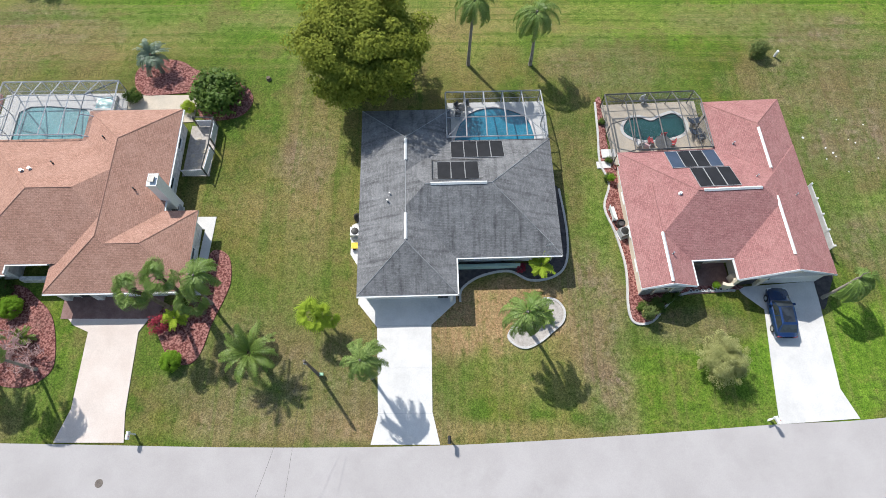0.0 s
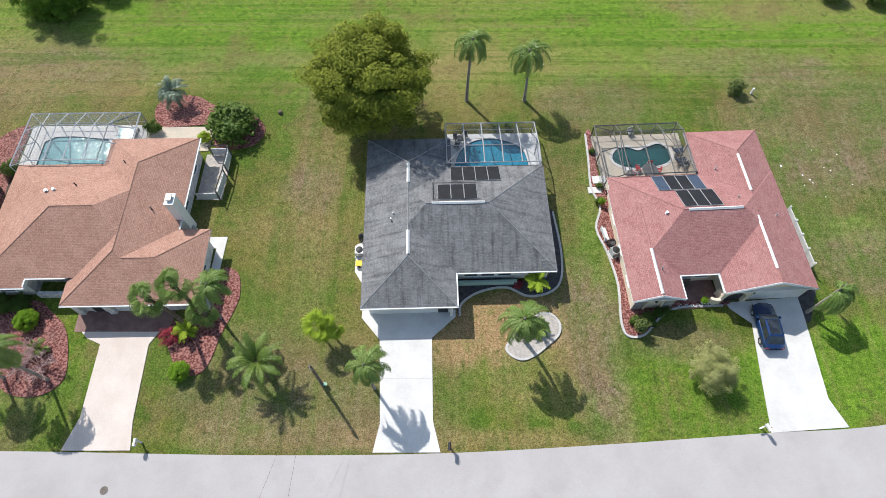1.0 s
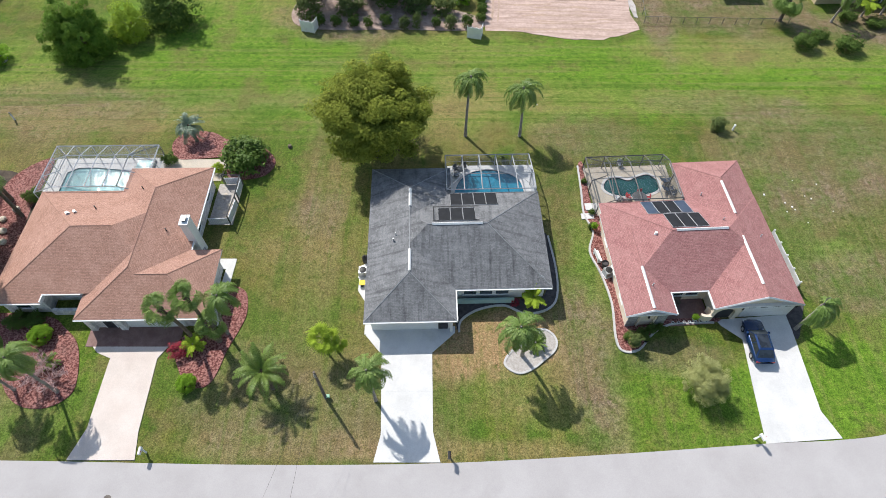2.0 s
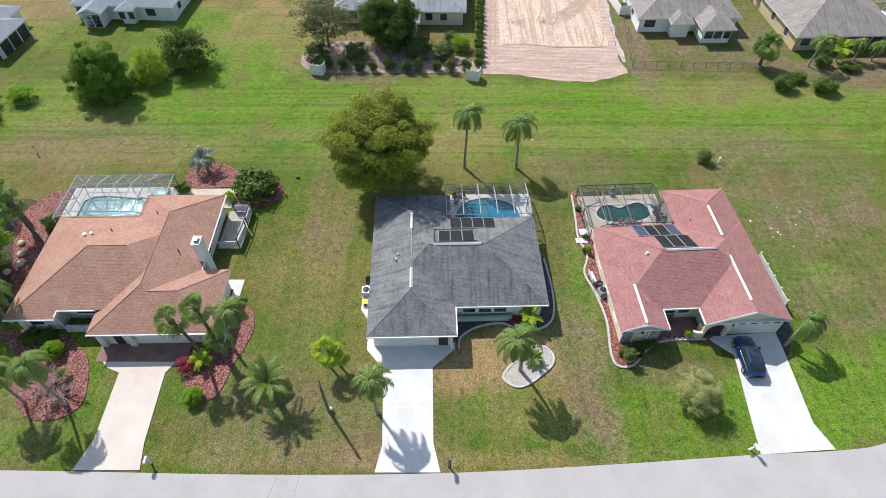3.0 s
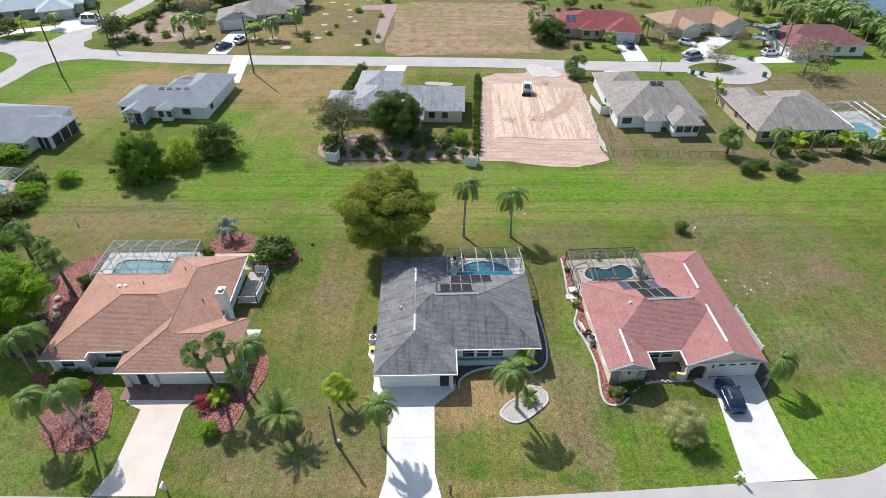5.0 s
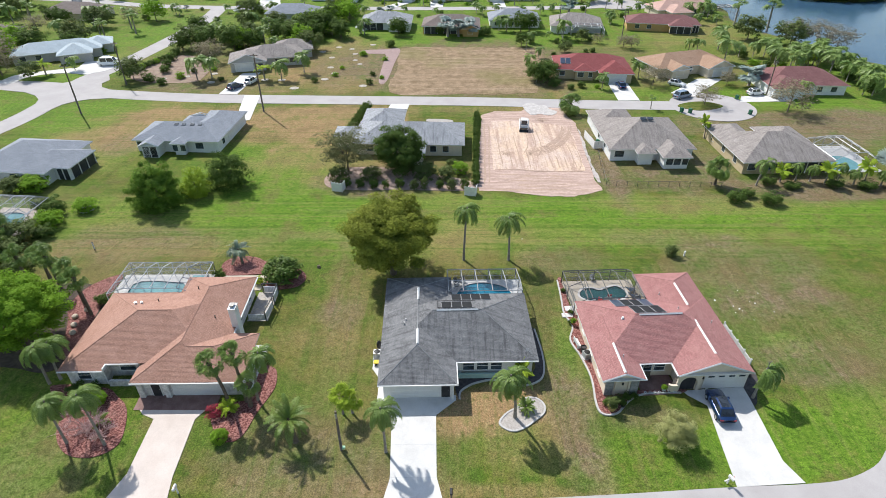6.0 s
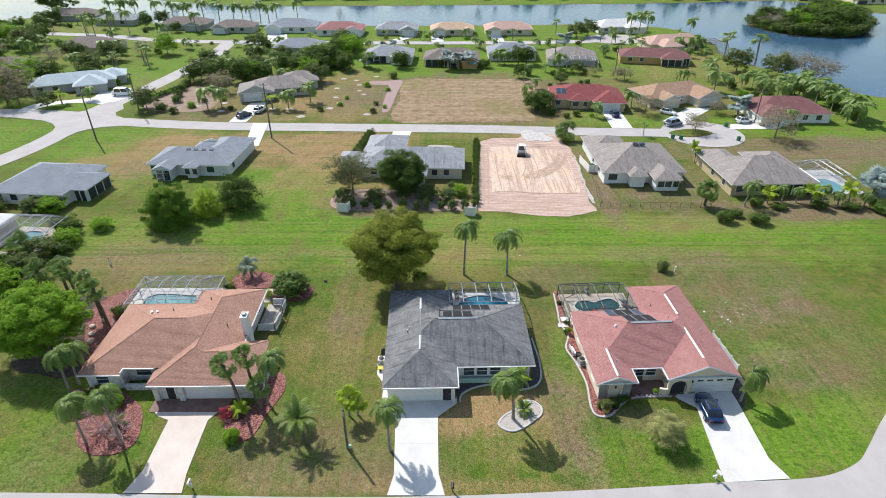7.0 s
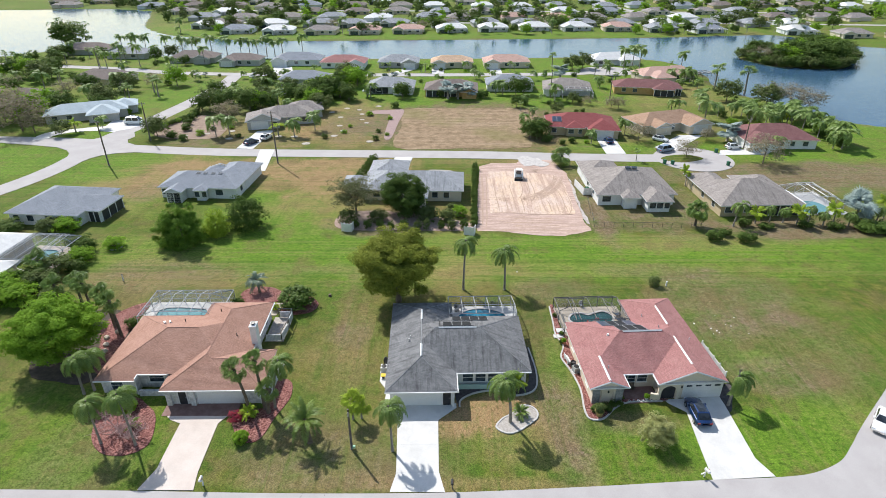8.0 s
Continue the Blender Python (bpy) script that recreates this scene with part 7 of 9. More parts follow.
# the fenced corner beside the chimney
yard = thing("patio_enclosure", "white lattice patio enclosure with a dark bronze frame", "patio enclosure", -25.3, 27.0, 0.0, 1.0)
LATTICE = plain("white_lattice", (0.70, 0.71, 0.74), (0.60, 0.61, 0.65), 2.0, 7, 0.6)
for x0, y0, x1, y1 in ((0.0, 0.0, 2.2, 0.0), (2.2, 0.0, 2.5, 2.6), (2.4, 3.4, 2.5, 5.6), (0.6, 5.8, 2.4, 5.8)):
    d = Vector((x1 - x0, y1 - y0, 0))
    L = d.length
    p = part("panel", Shape().box(0, -0.03, 0.12, L, 0.03, 1.15), LATTICE, yard)
    p.matrix_basis = pose(x0, y0, 0, 0, 0, math.degrees(math.atan2(d.y, d.x)))
    for k in range(int(L / 0.2)):
        part("slat", Shape().bar((0.1 + k * 0.2, -0.045, 0.14), (0.1 + k * 0.2, -0.045, 1.13), 0.035), WHITE_TRIM, p)
for x, y in ((2.2, 0.0), (2.5, 2.7), (2.5, 3.4), (2.5, 5.8), (0.4, 5.9)):
    part("post", Shape().box(x - 0.06, y - 0.06, -0.05, x + 0.06, y + 0.06, 1.6), DARK_FRAME, yard)
for a, b in (((2.2, 0.0, 1.6), (2.5, 2.7, 1.6)), ((2.5, 2.7, 1.6), (2.5, 5.8, 1.6)), ((2.5, 5.8, 1.6), (0.4, 5.9, 1.6))):
    part("rail", Shape().bar(a, b, 0.1), DARK_FRAME, yard)
single("patio_slab", Shape().box(-25.6, 27.0, -0.1, -22.9, 32.9, 0.028), GRAVEL, "small grey pebbled patio beside the house", "patio", kind="structure")
rng = random.Random(21)
for i in range(9):
    single("stepping_stone", Shape().lathe([(0.24, 0.0), (0.24, 0.07), (0.2, 0.085)], 7), PATIO, "pale round stepping stone on the small patio", "stepping stone", pose(-24.9 + rng.uniform(0, 1.5), 27.6 + rng.uniform(0, 4.6), 0.0, 0, 0, i * 40), "stepping stones")


def garden_chair(x, y, yaw, material, label, z=0.1):
    c = thing("garden_chair", label, "chair", x, y, z, yaw, "chairs by the pools")
    part("seat", Shape().box(-0.27, -0.27, 0.38, 0.27, 0.27, 0.43), material, c)
    part("backrest", Shape().box(-0.27, 0.22, 0.43, 0.27, 0.28, 0.95, 0.01), material, c)
    for sx in (-1, 1):
        for sy in (-1, 1):
            part("leg", Shape().box(sx * 0.24 - 0.025, sy * 0.23 - 0.025, 0, sx * 0.24 + 0.025, sy * 0.23 + 0.025, 0.39), GREY_FRAME, c)
        part("armrest", Shape().box(sx * 0.27 - 0.03, -0.25, 0.62, sx * 0.27 + 0.03, 0.26, 0.66), GREY_FRAME, c)
    return c


def round_table(x, y, r, material, label, z=0.1):
    t = thing("garden_table", label, "table", x, y, z, 0, "tables by the pools")
    part("tabletop", Shape().lathe([(r * 0.97, 0.70), (r, 0.715), (r, 0.735), (r * 0.97, 0.75)], 20), material, t)
    for i in range(4):
        a = math.pi / 4 + i * math.pi / 2
        part("leg", Shape().bar((0.75 * r * math.cos(a), 0.75 * r * math.sin(a), 0), (0.6 * r * math.cos(a), 0.6 * r * math.sin(a), 0.71), 0.05), GREY_FRAME, t)
    return t


PINK_CLOTH = plain("pink_white_cushion", (0.70, 0.35, 0.38), (0.78, 0.62, 0.62), 6, 20, 0.9)
RED_CLOTH = plain("red_cushion", (0.45, 0.05, 0.06), (0.52, 0.08, 0.08), 5, 20, 0.9)
WHITE_PLASTIC = plain("white_plastic", (0.78, 0.78, 0.78), (0.70, 0.70, 0.70), 3, 20, 0.5)
round_table(22.3, 30.3, 0.85, DARK_FRAME, "dark round table on the pool deck")
garden_chair(20.0, 30.4, 200, WHITE_PLASTIC, "white chair on the pool deck")
garden_chair(20.7, 30.1, 150, PINK_CLOTH, "chair with a pink cushion on the pool deck")
garden_chair(21.2, 30.7, 100, RED_CLOTH, "chair with a red cushion on the pool deck")
garden_chair(23.3, 30.5, 260, RED_CLOTH, "chair with a red cushion on the pool deck")
garden_chair(22.5, 31.1, 0, RED_CLOTH, "chair with a red cushion on the pool deck")
garden_chair(21.1, 35.7, 20, WHITE_PLASTIC, "white chair on the pool deck")
garden_chair(26.3, 31.2, 270, BLUE_SOLAR, "dark blue chair on the pool deck")
for y in (31.9, 33.2):
    l = thing("sun_lounger", "dark blue folded sun lounger by the pool", "sun lounger", 26.1, y, 0.1, 100, "sun loungers")
    part("mattress", Shape().box(-0.3, -0.9, 0.3, 0.3, 0.4, 0.38), BLUE_SOLAR, l)
    b = part("backrest", Shape().box(-0.3, 0.0, 0.0, 0.3, 0.7, 0.08), BLUE_SOLAR, l)
    b.matrix_basis = pose(0, 0.4, 0.32, 40, 0, 0)
    for sx in (-0.26, 0.26):
        for sy in (-0.8, 0.3):
            part("leg", Shape().box(sx - 0.02, sy - 0.02, 0, sx + 0.02, sy + 0.02, 0.31), GREY_FRAME, l)
for x, y, a in ((1.7, 34.9, 30), (2.7, 35.2, 10), (1.8, 33.9, 80)):
    garden_chair(x, y, a, DARK_FRAME, "dark metal chair in the pool enclosure corner")
round_table(2.3, 34.6, 0.5, DARK_FRAME, "small dark table in the pool enclosure corner")


def flowerpot(x, y, r, h, material, label, crown=None):
    p = thing("flowerpot", label, "flowerpot", x, y, 0.05, 0, "flowerpots along the cream house")
    part("pot", Shape().lathe([(r * 0.65, 0), (r * 0.95, h * 0.85), (r * 1.05, h * 0.87), (r * 1.05, h), (r * 0.85, h), (r * 0.8, h * 0.85)], 14), material, p, smooth=False)
    part("soil", Shape().lathe([(r * 0.82, h * 0.8), (r * 0.82, h * 0.88)], 12), DARK_MULCH, p)
    if crown:
        c = part("plant", crown, None, p)
        c.matrix_basis = pose(0, 0, h + r * 0.6) @ Matrix.Scale(r * 1.1, 4)
    return p


OCHRE = plain("ochre_glazed_clay", (0.38, 0.29, 0.10), (0.46, 0.36, 0.15), 3, 20, 0.4)
flowerpot(18.4, 12.6, 0.55, 0.75, OCHRE, "large ochre glazed pot in red mulch", SMALL_OLIVE)
flowerpot(19.7, 13.0, 0.28, 0.4, BLACK, "small dark pot in red mulch", SMALL_DARK)
flowerpot(17.0, 21.4, 0.35, 0.9, BLACK, "tall dark urn in red mulch")
flowerpot(16.7, 26.4, 0.3, 0.5, TERRACOTTA, "terracotta pot in red mulch", SMALL_GREEN)
flowerpot(24.9, 15.3, 0.28, 0.4, WHITE_PLASTIC, "white pot on the courtyard edge", SMALL_GREEN)
for i in range(7):
    flowerpot(22.7 + 0.55 * i, 14.9 + 0.03 * i, 0.13, 0.2, WHITE_PLASTIC, "small white pot along the courtyard edge")
bench = thing("garden_bench", "white garden bench in the mulch bed", "bench", 16.5, 22.6, 0.05, 100)
part("seat", Shape().box(-0.7, -0.25, 0.4, 0.7, 0.2, 0.46), WHITE_PLASTIC, bench)
part("backrest", Shape().box(-0.7, 0.2, 0.45, 0.7, 0.26, 0.95), WHITE_PLASTIC, bench)
for sx in (-0.6, 0.6):
    part("leg", Shape().box(sx - 0.05, -0.22, 0, sx + 0.05, 0.22, 0.41), WHITE_PLASTIC, bench)
single("step", Shape().box(-0.7, -0.5, 0, 0.7, 0.5, 0.16, 0.02), CONCRETE, "pale concrete step beside the pool enclosure", "step", pose(16.9, 29.5, 0, 0, 0, 3))
single("step", Shape().box(-0.7, -0.4, 0, 0.7, 0.4, 0.10, 0.02), CONCRETE, "pale concrete step beside the pool enclosure", "step", pose(16.3, 28.2, 0, 0, 0, 3))

# the low wall that curls round the entrance
wall_pts = smooth_line([(25.3, 15.35), (25.8, 15.2), (26.35, 15.3), (26.5, 15.75), (26.3, 16.3)], 5)
single("low_wall", strip(Shape(), wall_pts, 0.28, 1.05, 1.1), CREAM_STUCCO, "low curved cream stucco wall at the entrance", "low wall")
bench2 = thing("garden_bench", "dark wooden bench in the tiled courtyard", "bench", 23.2, 17.1, 0.05, 3)
part("seat", Shape().box(-0.7, -0.22, 0.38, 0.7, 0.22, 0.44), BARK, bench2)
part("backrest", Shape().box(-0.7, 0.2, 0.44, 0.7, 0.26, 0.9), BARK, bench2)
for sx in (-0.6, 0.6):
    part("leg", Shape().box(sx - 0.05, -0.2, 0, sx + 0.05, 0.2, 0.39), BARK, bench2)

# the white fence beside the red-roofed house
fence = thing("fence", "white plastic panel fence beside the cream house", "fence", 36.0, 18.8, 0, 94.2)
for i in range(4):
    u = i * 1.62
    p = part("panel", Shape().box(u + 0.07, -0.025, 0.1, u + 1.55, 0.025, 1.35), WHITE_PLASTIC, fence)
    for k in range(9):
        part("slat", Shape().box(u + 0.12 + k * 0.16, -0.04, 0.2, u + 0.22 + k * 0.16, 0.04, 1.25), WHITE_PLASTIC, p)
for i in range(5):
    u = i * 1.62
    q = part("post", Shape().box(u - 0.07, -0.07, -0.1, u + 0.07, 0.07, 1.5), WHITE_PLASTIC, fence)
    part("cap", Shape().box(u - 0.09, -0.09, 1.5, u + 0.09, 0.09, 1.56, 0.03), WHITE_PLASTIC, q)

# odds and ends on the open grass
m = thing("marker_post", "short white utility marker post on the grass", "marker post", -53.9, 43.6, 0)
part("post", Shape().box(-0.07, -0.07, -0.1, 0.07, 0.07, 1.1), WHITE_PLASTIC, m)
part("cap", Shape().box(-0.09, -0.09, 1.1, 0.09, 0.09, 1.2), BLACK, m)
m = thing("marker_post", "short white utility marker post on the grass", "marker post", 36.4, 41.9, 0)
part("post", Shape().box(-0.09, -0.09, -0.1, 0.09, 0.09, 0.8), WHITE_PLASTIC, m)
part("cap", Shape().box(-0.11, -0.11, 0.8, 0.11, 0.11, 0.88), WHITE_PLASTIC, m)
for i, (x, y, r) in enumerate(((37.0, 31.4, 0.22), (39.0, 30.2, 0.16), (39.6, 29.6, 0.2), (39.8, 29.2, 0.12), (42.2, 30.8, 0.14), (38.8, 28.9, 0.12), (41.6, 31.2, 0.1), (43.6, 33.0, 0.12), (40.6, 27.4, 0.1), (44.0, 29.0, 0.1), (12.4, 46.5, 0.16), (41.0, 33.6, 0.1))):
    r *= 0.62
    s = Shape().lathe([(r * 0.7, -0.03), (r, r * 0.25), (r * 0.75, r * 0.6), (r * 0.2, r * 0.75)], 7)
    single("stone", s, WHITE_STUCCO, "small pale limestone lump in the dry grass", "stone", pose(x, y, -0.03, 8, 5, i * 50), "pale stones on the grass")
stump = single("tree_stump", Shape().lathe([(0.3, -0.05), (0.24, 0.1), (0.22, 0.3), (0.18, 0.31)], 10), BARK, "small cut tree stump on the lawn", "tree stump", pose(-18.4, 38.9, 0))
stones = [(-61.2, 55.4, 1.1)]
for x, y, r in stones:
    for i in range(12):
        a = i * math.pi / 6
        single("edging_stone", Shape().box(-0.2, -0.12, -0.05, 0.2, 0.12, 0.16, 0.03), CURBING, "pale edging stone round a shrub", "edging stone", pose(x + r * math.cos(a), y + r * math.sin(a), 0, 0, 0, math.degrees(a) + 90), "edging stones")
for i, (x, y) in enumerate(((-47.6, 26.0), (-47.0, 24.5), (-47.9, 23.4), (-47.4, 29.0), (-48.3, 27.6))):
    single("boulder", Shape().lathe([(0.3, -0.05), (0.42, 0.15), (0.35, 0.35), (0.1, 0.45)], 8), PATIO, "pale boulder in the red mulch bed", "boulder", pose(x, y, 0.03, 6, 4, i * 70), "boulders in the mulch")


# ---- houses further off ----
SLATE = shingle("slate_grey_shingles", (0.300, 0.325, 0.365), (0.250, 0.270, 0.305), (0.340, 0.365, 0.405), 0.08)
WARM_GREY = shingle("warm_grey_shingles", (0.340, 0.305, 0.285), (0.270, 0.242, 0.225), (0.390, 0.355, 0.335), 0.8, (0.45, 0.44, 0.44))
MID_GREY = shingle("mid_grey_shingles", (0.375, 0.390, 0.415), (0.300, 0.312, 0.332), (0.44, 0.455, 0.48), 0.9, (0.42, 0.43, 0.45))
BRICK_RED = shingle("brick_red_shingles", (0.285, 0.085, 0.085), (0.235, 0.068, 0.070), (0.32, 0.11, 0.108), 0.1)
MAROON = shingle("maroon_shingles", (0.245, 0.120, 0.118), (0.195, 0.092, 0.092), (0.285, 0.150, 0.145), 0.2)
DULL_BROWN = shingle("dull_brown_shingles", (0.245, 0.205, 0.185), (0.195, 0.160, 0.145), (0.290, 0.245, 0.222), 0.2)
ORANGE_TAN = shingle("orange_tan_shingles", (0.42, 0.275, 0.190), (0.35, 0.22, 0.150), (0.47, 0.325, 0.235), 0.2)
PALE_ROOF = plain("pale_metal_roof", (0.42, 0.49, 0.53), (0.48, 0.55, 0.59), 0.5, 6, 0.85, spec=0.1, dirt=0.2)
WHITE_ROOF = plain("white_tile_roof", (0.72, 0.72, 0.71), (0.62, 0.62, 0.62), 0.6, 7, 0.7, dirt=0.12)
PEACH_TILE = shingle("peach_tiles", (0.60, 0.42, 0.29), (0.52, 0.36, 0.25), (0.66, 0.49, 0.36), 0.15, row=0.3)
PINK_TILE = shingle("pink_tiles", (0.56, 0.37, 0.31), (0.48, 0.31, 0.26), (0.62, 0.43, 0.37), 0.15, row=0.3)
TAN_STUCCO = plain("tan_stucco", (0.50, 0.40, 0.25), (0.56, 0.46, 0.30), 0.7, 25, 0.9, dirt=0.1)
YELLOW_STUCCO = plain("ochre_stucco", (0.52, 0.34, 0.13), (0.58, 0.40, 0.17), 0.7, 25, 0.9, dirt=0.1)
GREY_STUCCO = plain("grey_stucco", (0.46, 0.45, 0.43), (0.53, 0.52, 0.50), 0.7, 25, 0.9, dirt=0.1)


def house(x, y, yaw, blocks, roof, wall, label, windows=(), garage=(), lanai=(), group="houses beyond the open grass", gable_wall=None, caps=None, joined=False):
    """A house from eave rectangles; windows and garages as (x, y, width, face)."""
    h = thing("house", label, "house", x, y, 0, yaw, group)
    roofed(h, blocks, roof, wall, 0.0, WHITE_TRIM, caps=caps, gable_wall=gable_wall, joined=joined)
    for wx, wy, w, face in windows:
        window(h, wx, wy, 0.85, w, 1.25, face, sill=False)
    for gx, gy, w, face in garage:
        garage_door(h, gx, gy, w, 2.15, face)
    for x0, y0, x1, y1 in lanai:
        s = Shape().box(x0, y0, 0.05, x1, y1, 2.3)
        p = part("lanai_screen", s, DARK_LANAI, h, "dark screened porch opening")
        n = max(2, round(max(x1 - x0, y1 - y0) / 2.4))
        for i in range(n + 1):
            t = i / n
            px, py = (x0 + (x1 - x0) * t, y0 - 0.02) if x1 - x0 > y1 - y0 else (x1 + 0.02, y0 + (y1 - y0) * t)
            part("post", Shape().box(px - 0.08, py - 0.08, 0, px + 0.08, py + 0.08, 2.45), WHITE_TRIM, h)
    return h


DARK_LANAI = plain("dark_porch_screen", (0.035, 0.04, 0.042), (0.06, 0.065, 0.068), 0.8, 12, 0.6)

# the row behind the open grass
house(-87.8, 65.0, -5.5, [(0, 0, 15.6, 14.8, ""), (9.0, 2.6, 18.7, 10.9, "")], SLATE, WHITE_STUCCO, "white house with a slate grey hip roof and screened porch", [(2.0, 0.54, 1.2, "S"), (5.0, 0.54, 1.4, "S"), (9.0, 0.54, 1.3, "S"), (13.6, 0.54, 1.3, "S")], lanai=[(15.7, 3.05, 18.0, 3.11), (18.12, 3.5, 18.20, 10.5)])
house(-63.3, 78.7, -3, [(0, 0, 18.0, 10.2, ""), (9.6, 5.5, 18.1, 17.0, ""), (6.0, 9.0, 12, 13.5, "N"), (2.6, -2.7, 6.8, 3.0, "S"), (8.4, -1.4, 11.6, 3.0, "")], SLATE, WHITE_STUCCO, "pale house with a blue-grey shingle roof and bay window", [(1.3, 0.54, 1.2, "S"), (9.2, -0.8, 1.0, "S"), (10.8, -0.8, 1.0, "S"), (13.6, 0.54, 1.6, "S"), (17.44, 3.5, 1.2, "E"), (17.44, 8.0, 1.2, "E"), (17.44, 13.0, 1.2, "E")], lanai=[(3.2, -2.35, 6.2, -2.30)])
house(-18.5, 76.6, -2, [(0, 0.6, 22.6, 12.4, ""), (8.0, -3.4, 15.0, 6.0, "S"), (0.2, 9.0, 9.4, 20.0, ""), (-4.5, 4.0, 2.0, 9.5, "")], MID_GREY, CREAM_STUCCO, "cream house with a streaked grey shingle hip roof", [(18.8, 1.13, 1.2, "S"), (16.3, 1.13, 1.2, "S"), (11.5, -3.0, 1.6, "S"), (3.5, 1.13, 1.4, "S"), (22.02, 5.0, 1.2, "E")])
house(32.4, 74.4, 1.0, [(0, 0, 17.3, 16.6, ""), (0.1, 12.0, 9.3, 21.5, ""), (5.0, -1.9, 8.9, 4.0, ""), (9.4, -3.8, 15.2, 5.0, "")], WARM_GREY, WHITE_STUCCO, "white house with a brownish grey hip roof and sunroom", [(2.3, 0.54, 1.8, "S"), (6.0, -1.3, 0.9, "S"), (7.6, -1.3, 0.9, "S"), (11.0, -3.22, 1.3, "S"), (12.5, -3.22, 1.3, "S"), (14.0, -3.22, 1.1, "S"), (0.55, 5.0, 1.2, "W"), (0.55, 10.0, 1.2, "W")])
house(56.2, 68.6, 2.5, [(0, 0, 17.8, 14.8, ""), (0.1, 8.0, 7.6, 19.0, ""), (9.6, 8.0, 18.2, 17.2, "")], WARM_GREY, TAN_STUCCO, "tan house with a warm grey hip roof and rear screened porch", [(2.2, 0.54, 1.6, "S"), (6.3, 0.54, 1.8, "S"), (0.55, 4.0, 1.2, "W"), (0.55, 9.0, 1.2, "W"), (0.6, 14.0, 1.2, "W")], lanai=[(8.6, 0.50, 17.0, 0.56)])
house(-97.5, 41.5, -4, [(0, 0, 20.8, 16.0, ""), (12.0, -4.5, 25.4, 6.0, "")], WHITE_ROOF, CREAM_STUCCO, "cream house with a white tile hip roof", [(3, 0.54, 1.4, "S"), (16, -3.93, 1.6, "S"), (21.5, -3.93, 1.4, "S"), (24.85, 1.0, 1.2, "E")])
cage("white framed screen cage behind the white-roofed house", 20.4, 5.2, 29.6, 16.0, -4, (-97.5, 41.5), 4, 4, PALE_FRAME, SCREEN, 2.4, 0.9, 1.2)
pool("swimming_pool", [(-76.6, 45.6), (-68.0, 45.0), (-67.2, 55.4), (-75.8, 56.0)], smooth_line([(-75, 48), (-71, 47), (-69.6, 50), (-70.5, 53.6), (-74, 54)], 4, True), POOL_PALE, "pale blue pool under a screen cage", "pinkish concrete pool deck", PINK_CONCRETE, PALE_WATER)
cage("pale grey framed screen cage beside the tan house", 18.4, 0.9, 26.6, 11.2, 2.5, (56.2, 68.6), 4, 4, PALE_FRAME, DARK_SCREEN, 2.4, 1.5, 2.4)
slab("patio", [(74.6, 69.8), (84.4, 70.2), (83.6, 82.2), (73.9, 81.8)], 0.05, DECK, "pale concrete deck of the caged pool", "patio")
single("pool_water", Shape().prism(ccw(smooth_line([(75.2, 71.2), (79.4, 71.0), (81.6, 73.8), (80.2, 77.0), (76.4, 76.2)], 5, True)), 0.0, 0.075), PALE_WATER, "turquoise pool water beside the tan house", "swimming pool")
for sx in (40.6, 42.0):
    single("skylight", Shape().box(-0.6, -0.35, 0, 0.6, 0.35, 0.14, 0.03), GLASS, "small flat skylight on the grey roof", "skylight", pose(sx, 82.1, 5.92, 21, 0, 1.0), "skylights on the roof")
for sx in (-55.2, -53.6, -51.8, -50.2):
    single("skylight", Shape().box(-0.45, -0.3, 0, 0.45, 0.3, 0.14, 0.03), GLASS, "small flat roof light on the blue-grey roof", "skylight", pose(sx, 82.6 - 0.05 * (sx + 55), 4.35, 21, 0, -3), "skylights on the roof")

# houses across the side street
house(-124.5, 136.5, 26, [(0, 0, 24, 10.5, ""), (12, -4.5, 21.5, 6.0, ""), (19, 4.0, 27.0, 13, "")], PALE_ROOF, GREY_STUCCO, "low house with a pale blue metal roof and dormers", [(3, 0.54, 1.5, "S"), (7, 0.54, 1.5, "S"), (14.5, -3.95, 1.5, "S"), (20.95, -1.5, 1.2, "E"), (23.4, 2.5, 1.2, "E")], group="houses across the side street")
house(-60.0, 130.5, 14, [(0, 0, 10.5, 11, "S"), (4, 3, 21, 14.5, ""), (12, 10, 24, 20, "")], WARM_GREY, GREY_STUCCO, "grey house with a weathered grey roof and front gable", [(8.6, 0.36, 1.4, "S"), (13.5, 3.54, 1.6, "S"), (17.5, 3.54, 1.6, "S")], [(4.2, 0.34, 4.8, "S")], group="houses across the side street")
house(29.8, 125.0, -5, [(0, 1.0, 20.6, 14, ""), (11.5, -1.6, 20.8, 9, ""), (5.0, 0, 11.0, 7.0, "")], BRICK_RED, TAN_STUCCO, "tan house with a bright brick red hip roof", [(2.2, 1.54, 1.3, "S"), (7.0, 0.54, 1.6, "S"), (9.6, 0.54, 1.0, "S")], [(16.3, -1.08, 4.9, "S")], group="houses across the side street")
for i in range(2):
    solar_panel(pose(29.8, 125.0, 0, 0, 0, -5) @ pose(1.6 + 1.4 * i, 3.2, EAVE + PITCH * 2.2, 22.6, 0, 0), 1.3, 2.4, "pale blue-grey solar panel on the red roof", BLUE_SOLAR)
house(58.0, 126.0, 18, [(0, 0, 23, 11.5, ""), (13, -4, 22.0, 7, "S"), (2.5, -2.5, 9.0, 6.5, "S")], ORANGE_TAN, CREAM_STUCCO, "cream house with a tan shingle roof and front gables", [(5.5, -2.13, 2.2, "S"), (10.5, 0.54, 1.6, "S")], [(17.5, -3.65, 4.8, "S")], group="houses across the side street")
